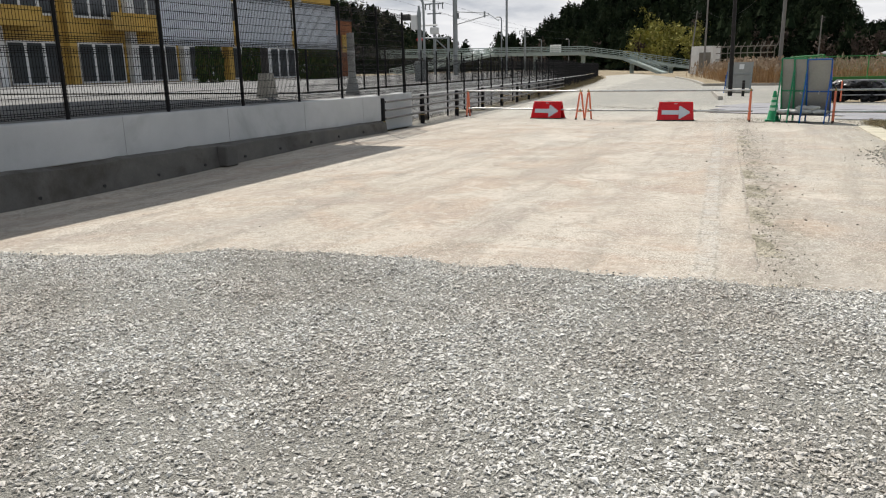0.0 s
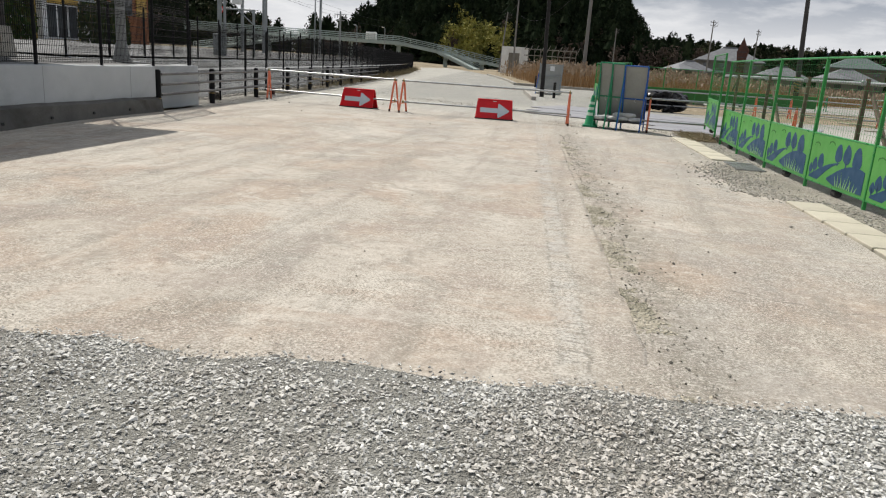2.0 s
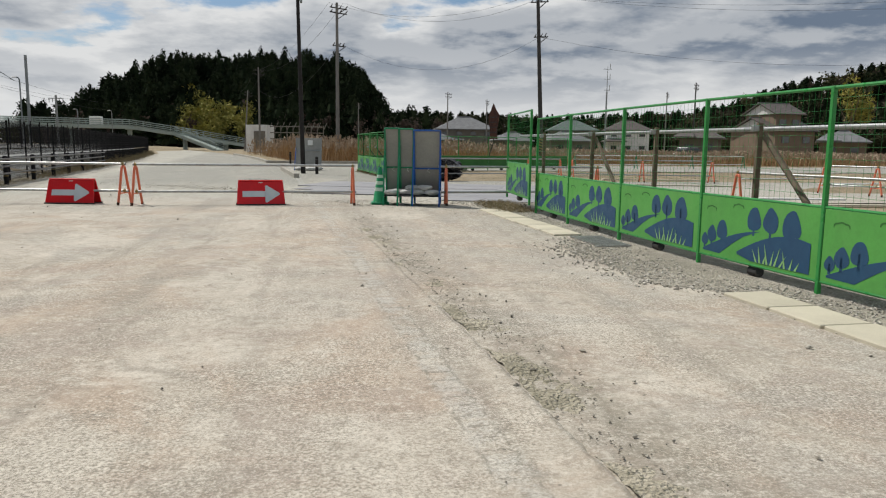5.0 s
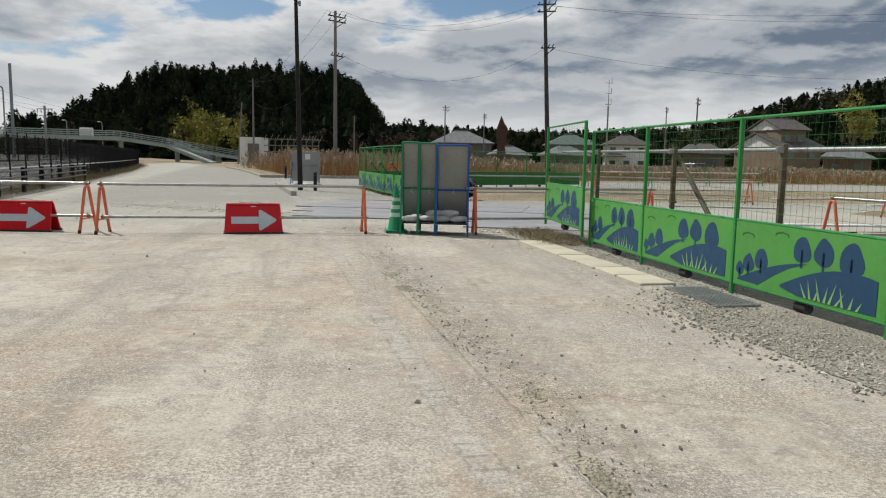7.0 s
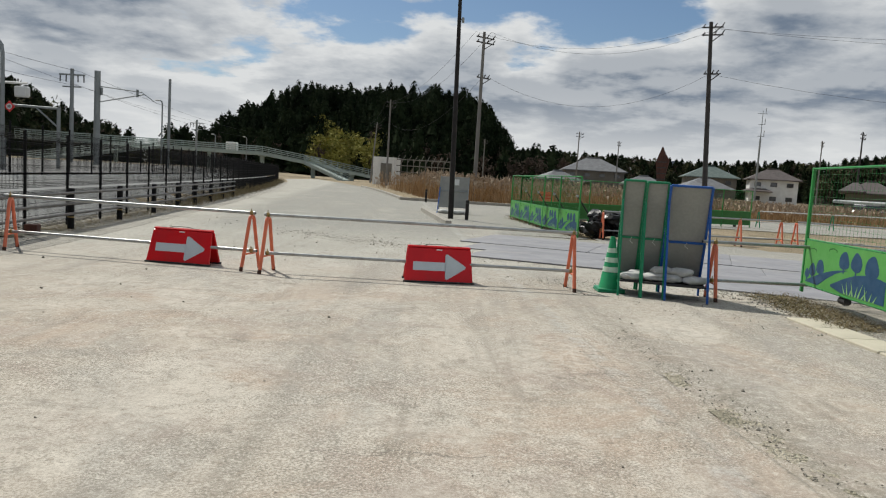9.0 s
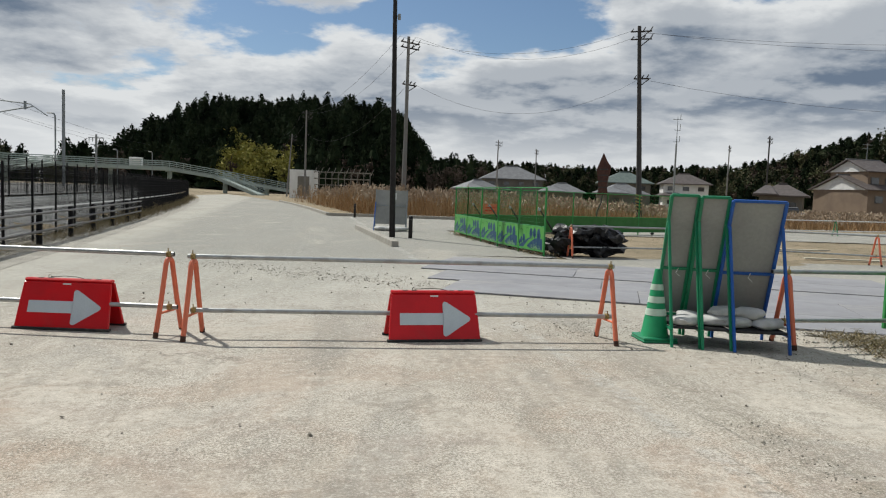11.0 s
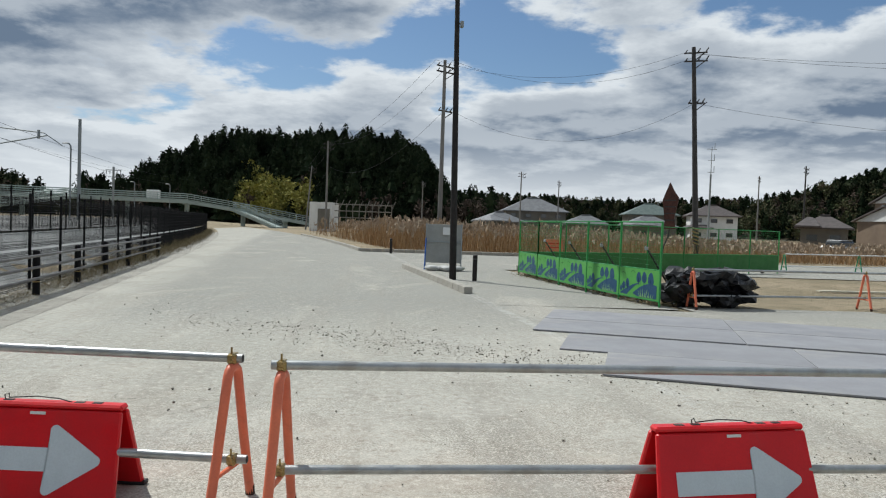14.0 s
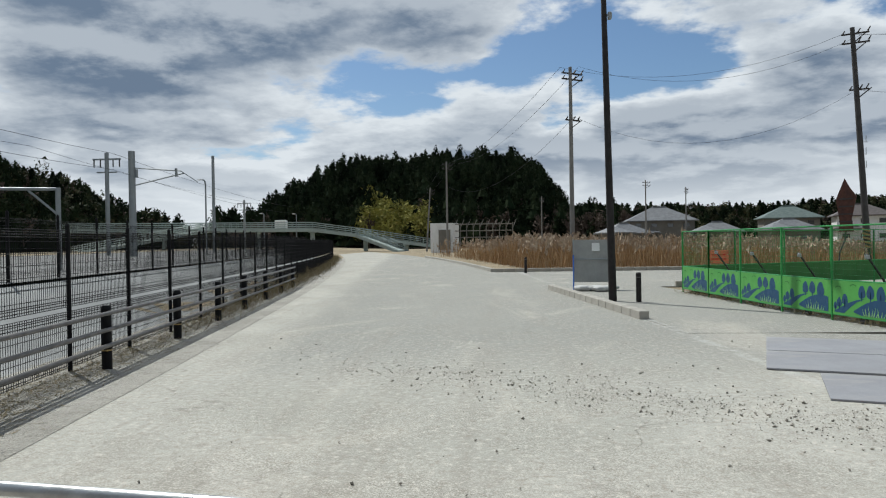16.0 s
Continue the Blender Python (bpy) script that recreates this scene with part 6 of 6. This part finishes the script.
side_wood("left_wood", (-92, 80), (-84, 198), [(0, 23), (0.35, 23), (0.6, 21), (0.8, 18), (0.93, 14), (1, 8)], 30, 31, 900, (0.4, 0.3), "brown and green wood beyond the railway")
side_wood("right_wood", (185, 120), (118, 262), [(0, 31), (0.3, 32), (0.55, 30.5), (0.75, 26), (0.88, 22), (1, 18)], 45, 32, 1000, (0.40, 0.40), "wooded ridge behind the houses", 0.82)
side_wood("far_wood", (168, 278), (4, 330), [(0, 20), (0.2, 17), (0.4, 15), (0.6, 15.5), (0.85, 16.5), (1, 16)], 34, 33, 900, (0.5, 0.35), "far line of woods on the plain", 0.68)
side_wood("bridge_wood", (-98, 188), (-60, 192), [(0, 5), (1, 6)], 14, 34, 40, (0.1, 0.3), "scrub behind the footbridge")


def mountains():
    bm = B()
    n = 60
    prev = None
    for i in range(n + 1):
        x = 350 + 900 * i / n
        z = 12 + 50 * math.exp(-((x - 773) / 60) ** 2) + 40 * math.exp(-((x - 861) / 60) ** 2) + 52 * math.exp(-((x - 790) / 330) ** 2) + 14 * noise.noise((x * 0.02, 0, 0))
        y = 2600
        row = (bm.verts.new((x, y, -5)), bm.verts.new((x, y + 150, z)), bm.verts.new((x, y + 400, -5)))
        if prev:
            bm.faces.new((prev[0], row[0], row[1], prev[1]))
            bm.faces.new((prev[1], row[1], row[2], prev[2]))
        prev = row
    solid("backdrop_mountains", bm, M["mountain"], "hazy blue mountains on the horizon", "mountains", "structure", smooth=True)


mountains()


# ---------------------------------------------------------------- reeds and grass
def blades(rng, pts, hs, w, lean):
    n = len(pts)
    p = np.asarray(pts)
    a = rng.uniform(0, 6.283, n)
    s = np.stack((np.cos(a), np.sin(a), np.zeros(n)), 1) * w
    tip = p + np.stack((rng.normal(0, lean, n), rng.normal(0, lean, n), np.ones(n)), 1) * np.asarray(hs)[:, None]
    mid = (p + tip) / 2 + np.stack((rng.normal(0, lean * 0.3, n), rng.normal(0, lean * 0.3, n), np.zeros(n)), 1)
    t1 = np.stack((p - s, p + s, mid + s * 0.7), 1)
    t2 = np.stack((p - s, mid + s * 0.7, mid - s * 0.7), 1)
    t3 = np.stack((mid - s * 0.7, mid + s * 0.7, tip), 1)
    return np.concatenate((t1, t2, t3)), tip


def in_reeds(x, y):
    return y > 56.8 + 0.03 * x and x > road_right(y) + 2.2 and not (x > 74)


def make_reeds():
    rng = np.random.default_rng(77)
    pts, hs = [], []
    while len(pts) < 42000:
        x, y = rng.uniform(-12, 74), 56.8 + abs(rng.normal(0, 18)) + rng.uniform(0, 2)
        if y > 125 or 34 < x < 39.5 and 72 < y < 80 or not in_reeds(x, y):
            continue
        h = rng.uniform(1.5, 2.6) * (0.85 + 0.35 * noise.noise((x * 0.12, y * 0.12, 0)))
        h *= 0.78 if x < 0 else max(0.42, 0.78 - 0.012 * x - 0.03 * max(0, x - 14))
        pts.append((x, y, 0)), hs.append(h)
    tri, tip = blades(rng, pts, hs, 0.024, 0.15)
    soup("reed_bed", tri, 3, M["reed"], "tall dry golden reeds filling the field", "reeds")
    pick = rng.random(len(tip)) < 0.28
    t = tip[pick]
    q = t[:, None, None, :] + rng.normal(size=(len(t), 5, 3, 3)) * (0.07, 0.07, 0.13)
    soup("reed_plumes", q.reshape(-1, 3, 3), 3, M["plume"], "feathery pale plumes of the reeds", "reeds")
    g, gh = [], []
    for _ in range(11000):
        y = 24 + 76 * rng.random() ** 1.5
        g.append((fence_x(y) + rng.normal(0.15, 0.28), y, 0.0)), gh.append(rng.uniform(0.12, 0.75) * step(26, 44, y) * (0.55 + 0.6 * noise.noise((0, y * 0.5, 9))) + 0.03)
    for _ in range(1500):
        g.append((rng.uniform(3.55, 4.3), rng.uniform(18.3, 20.9), 0.0)), gh.append(rng.uniform(0.04, 0.12))
    for _ in range(2500):
        y = rng.uniform(31.3, 40)
        g.append((2.72 - 0.14 * (y - 31) + rng.normal(0.1, 0.18), y, 0.02)), gh.append(rng.uniform(0.04, 0.14))
    for _ in range(2500):
        g.append((rng.uniform(6, 40), rng.uniform(33, 44), 0.0)), gh.append(rng.uniform(0.02, 0.07))
    tri, _ = blades(rng, g, gh, 0.006, 0.35)
    soup("verge_grass", tri, 3, M["grass"], "tufts of dry grass along verges and fences", "grass")


make_reeds()


# ---------------------------------------------------------------- houses
def house(at, rz, w, d, storeys, wall, roof, label):
    s = thing("house", label, "house", at, rz, "far houses")
    h = 2.6 * storeys
    bm = B()
    box(bm, (0, 0, h / 2), (w, d, h))
    part("wall", bm, M[wall], s)
    def hip(z, W, D, rise):
        bm = B()
        a = [bm.verts.new((x * W / 2, y * D / 2, z)) for x, y in ((-1, -1), (1, -1), (1, 1), (-1, 1))]
        r = max(0.3, W / 2 - D / 2)
        b = [bm.verts.new((-r, 0, z + rise)), bm.verts.new((r, 0, z + rise))]
        e = [bm.verts.new((v.co.x, v.co.y, z - 0.18)) for v in a]
        bm.faces.new((a[0], a[1], b[1], b[0]))
        bm.faces.new((a[2], a[3], b[0], b[1]))
        bm.faces.new((a[1], a[2], b[1]))
        bm.faces.new((a[3], a[0], b[0]))
        for i in range(4):
            bm.faces.new((e[i], e[(i + 1) % 4], a[(i + 1) % 4], a[i]))
        bm.faces.new(e[::-1])
        return bm
    part("roof", hip(h + 0.15, w + 1.4, d + 1.4, 0.24 * d + 0.5), M[roof], s)
    low = hip(2.9, w * 0.55, d + 2.8, 1.1)
    bmesh.ops.translate(low, vec=(-w * 0.32, -1.2, 0), verts=low.verts[:])
    part("porch_roof", low, M[roof], s)
    for k in range(storeys):
        n = max(2, int(w // 2.8))
        for i in range(n):
            x = -w / 2 + w * (i + 0.5) / n
            bm = B()
            box(bm, (x, -d / 2 - 0.02, 1.5 + 2.8 * k), (1.25, 0.1, 0.85))
            p = part("window", bm, M["rail_grey"], s)
            bm = B()
            box(bm, (x, -d / 2 - 0.06, 1.5 + 2.8 * k), (1.1, 0.08, 0.7))
            part("pane", bm, M["glass"], p)
    bm = B()
    box(bm, (0, 0, h + 0.15 + 0.24 * d + 0.55), (max(0.8, w - d), 0.35, 0.25))
    part("ridge", bm, M[roof], s)


house((30, 177, 0), -4, 13, 10, 2, "house_wall", "roof_grey", "two-storey grey house with a pale hipped tile roof")
house((20.5, 165, 0), 20, 8, 6, 1, "house_wall", "roof_grey", "low house with a pale tiled roof among reeds")
house((39, 166, 0), -5, 8, 6, 1, "house_wall", "roof_grey", "small grey-roofed shed house")
house((54.5, 171, 0), -10, 10.2, 8, 2, "house_wall", "roof_green", "two-storey house with a greenish tile roof")
house((46.5, 150, 0), 0, 8, 6, 1, "house_wall", "roof_grey", "single-storey house with a silver roof")
house((64, 161, 0), -16, 9, 7, 2, "white", "roof_brown", "white two-storey house with a brown-grey roof")
house((50.4, 100.8, 0.1), -35, 5.0, 4, 1, "house_wall", "roof_brown", "low grey concrete outbuilding")
house((79, 110, 0), -35, 6.4, 5, 1, "house_brown", "roof_grey", "small brown house at the foot of the wood")
house((12, 225, 0), 0, 10, 8, 2, "house_wall", "roof_brown", "far house below the trees")
house((34, 265, 0), 0, 12, 8, 2, "white", "roof_grey", "far pale house on the slope")


def gabled_house(at, rz):
    """A two-storey block rising out of a broad single-storey roof, gables towards the field."""
    s = thing("house", "brown two-storey house with pale gables and dark roofs", "house", at, rz, "far houses")
    for L, D, z0, eave, apex in ((6.4, 9.0, -0.8, 3.0, 4.7), (4.0, 6.2, 2.4, 5.3, 6.7)):
        bm = B()
        box(bm, (0, 0, (z0 + eave) / 2), (L, D, eave - z0))
        part("wall", bm, M["house_brown"], s)
        bm = B()
        k = [(-D / 2 - 0.1, eave - 0.05), (D / 2 + 0.1, eave - 0.05), (0, apex - 0.05)]
        v = [[bm.verts.new((x, y, z)) for y, z in k] for x in (-L / 2 - 0.15, L / 2 + 0.15)]
        bm.faces.new(v[0])
        bm.faces.new(v[1][::-1])
        for i in range(3):
            bm.faces.new((v[0][i], v[1][i], v[1][(i + 1) % 3], v[0][(i + 1) % 3]))
        bmesh.ops.recalc_face_normals(bm, faces=bm.faces[:])
        part("gable", bm, M["white"], s, "pale rendered gable")
        for q in (-1, 1):
            bm = B()
            w = math.hypot(D / 2 + 0.6, apex - eave)
            a = math.atan2(apex - eave, D / 2) * -q
            box(bm, (0, q * (D / 4 + 0.2), (eave + apex) / 2 + 0.02), (L + 1.1, w, 0.14), Matrix.Rotation(a, 4, "X"))
            part("roof", bm, M["roof_brown"], s)
        bm = B()
        box(bm, (0, 0, apex + 0.14), (L + 1.2, 0.3, 0.2))
        part("ridge", bm, M["roof_grey"], s, "pale ridge tiles")
        for x in (-0.25, 0.28):
            bm = B()
            box(bm, (x * L, -D / 2 - 0.02, eave - 1.2), (1.2, 0.1, 0.9))
            p = part("window", bm, M["rail_grey"], s)
            bm = B()
            box(bm, (x * L, -D / 2 - 0.06, eave - 1.2), (1.05, 0.08, 0.75))
            part("pane", bm, M["glass"], p)
    bm = B()
    tube(bm, (0.5, 0, 6.7), (0.5, 0, 9.0), 0.04, 6)
    for z in (8.3, 8.8):
        box(bm, (0.5, 0, z), (1.4, 0.05, 0.05))
    part("aerial", bm, M["steel_pole"], s, "thin television aerial")


gabled_house((60.5, 100.0, 0.9), 8)


def golden_tree(at, h):
    s = thing("golden_tree", "tall yellow-leaved tree at the edge of the wood", "tree", at)
    bm = B()
    tube(bm, (0, 0, 0), (0, 0, h * 0.7), 0.28, 8, 0.1)
    for a in (0.4, 2.5, 4.4):
        tube(bm, (0, 0, h * 0.35), (math.cos(a) * h * 0.2, math.sin(a) * h * 0.2, h * 0.75), 0.12, 6, 0.03)
    part("trunk", bm, M["wood"], s)
    rng = np.random.default_rng(4)
    c = broad(rng, [(0, 0, h * 0.36), (0.9, 0, h * 0.3)], [h * 0.62, h * 0.5], 700, 0.2).reshape(-1, 3)
    me = bpy.data.meshes.new("crown")
    me.from_pydata(c.tolist(), [], np.arange(len(c)).reshape(-1, 3).tolist())
    me.materials.append(M["bamboo"])
    part("crown", me, None, s)


golden_tree((88.6, 121.2, 0.0), 14.0)


def small_car(at, rz):
    c = thing("car", "small pale silver car parked by the field", "car", at, rz)
    bm = B()
    box(bm, (0, 0, 0.62), (3.7, 1.6, 0.62), bevel=0.12)
    part("body", bm, M["car"], c)
    bm = B()
    box(bm, (-0.2, 0, 1.12), (2.2, 1.42, 0.56), bevel=0.16)
    cab = part("cabin", bm, M["glass"], c)
    bm = B()
    box(bm, (-0.25, 0, 1.42), (1.7, 1.3, 0.06), bevel=0.02)
    part("roof", bm, M["car"], cab)
    for x in (-1.15, 1.15):
        for y in (-0.72, 0.72):
            bm = B()
            tube(bm, (x, y - 0.1, 0.3), (x, y + 0.1, 0.3), 0.30, 16)
            w = part("tyre", bm, M["dark"], c)
            bm = B()
            tube(bm, (x, y - 0.105, 0.3), (x, y + 0.105, 0.3), 0.18, 12)
            part("rim", bm, M["galv"], w)


small_car((36.6, 76.5, 0.0), 25)


def utility_yard():
    s = thing("white_hut", "white hut with a pale sign board", "hut", (-12.4, 129.5, 0), -8)
    bm = B()
    box(bm, (0, 0, 2.2), (3.4, 5, 4.4))
    part("wall", bm, M["white"], s)
    bm = B()
    box(bm, (0.5, -2.6, 1.9), (1.8, 0.12, 3.0))
    part("sign_board", bm, M["house_wall"], s)
    f = thing("pipe_rack", "grey lattice of scaffold pipes behind the reeds", "scaffold", (-7.5, 128.4, 0), -6)
    for z in (1.2, 2.2, 3.2, 4.2):
        bm = B()
        tube(bm, (-3.5, 0, z), (5.5, 0, z), 0.07, 6)
        part("rail", bm, M["house_wall"], f)
    for i in range(10):
        bm = B()
        tube(bm, (-3.5 + i, 0, 0), (-3.5 + i, 0, 4.4), 0.07, 6)
        tube(bm, (-3.5 + i, 0, 3.6), (-3.0 + i, 0.6, 4.9), 0.06, 6)
        part("post", bm, M["house_wall"], f)


utility_yard()


# ---------------------------------------------------------------- footbridge
def footbridge():
    b = thing("footbridge", "long pale green-grey steel footbridge over the railway", "footbridge", (0, 0, 0))
    def span(a, c, w=2.4):
        a, c = Vector(a), Vector(c)
        d = c - a
        n = Vector((-d.y, d.x, 0)).normalized()
        bm = B()
        for s0, dz, th, hh in ((0, 0, w, 0.55),):
            q = [a + n * w / 2, a - n * w / 2, c - n * w / 2, c + n * w / 2]
            lo = [bm.verts.new(v - Vector((0, 0, hh))) for v in q]
            hi = [bm.verts.new(v) for v in q]
            bm.faces.new(hi)
            bm.faces.new(lo[::-1])
            for i in range(4):
                bm.faces.new((lo[i], lo[(i + 1) % 4], hi[(i + 1) % 4], hi[i]))
        bmesh.ops.recalc_face_normals(bm, faces=bm.faces[:])
        part("deck", bm, M["bridge"], b)
        for s in (-1, 1):
            bm = B()
            o = n * s * w / 2
            for z in (1.15, 0.8, 0.45, 0.12):
                tube(bm, a + o + Vector((0, 0, z)), c + o + Vector((0, 0, z)), 0.05, 5)
            k = max(2, int(d.length / 1.2))
            for i in range(k + 1):
                p = a.lerp(c, i / k) + o
                tube(bm, p, p + Vector((0, 0, 1.15)), 0.035, 4)
            part("railing", bm, M["bridge"], b)
    span((-80, 140, 4.6), (-38.5, 150, 4.4), 3)
    span((-38.5, 150, 4.4), (-28, 152.4, 2.9))
    span((-28, 152.4, 2.9), (-13.5, 154.5, 0.5))
    span((-30, 151.5, 3.2), (-21.5, 146, 0.2), 2)
    span((-56, 144, 4.5), (-72, 129, 0.6), 2)
    for x, y, z in ((-38.5, 150, 4.2), (-29, 152.2, 2.9), (-48, 147.7, 4.4), (-64, 143.9, 4.4), (-21.5, 153.4, 1.6)):
        bm = B()
        tube(bm, (x, y, -0.5), (x, y, z - 0.3), 0.42, 12)
        box(bm, (x, y, z - 0.35), (1.0, 2.2, 0.4))
        part("pier", bm, M["bridge"], b)
    bm = B()
    box(bm, (-44, 148.7, 5.2), (2.0, 1.6, 1.6), bevel=0.1)
    part("stair_cabin", bm, M["white"], b)


footbridge()
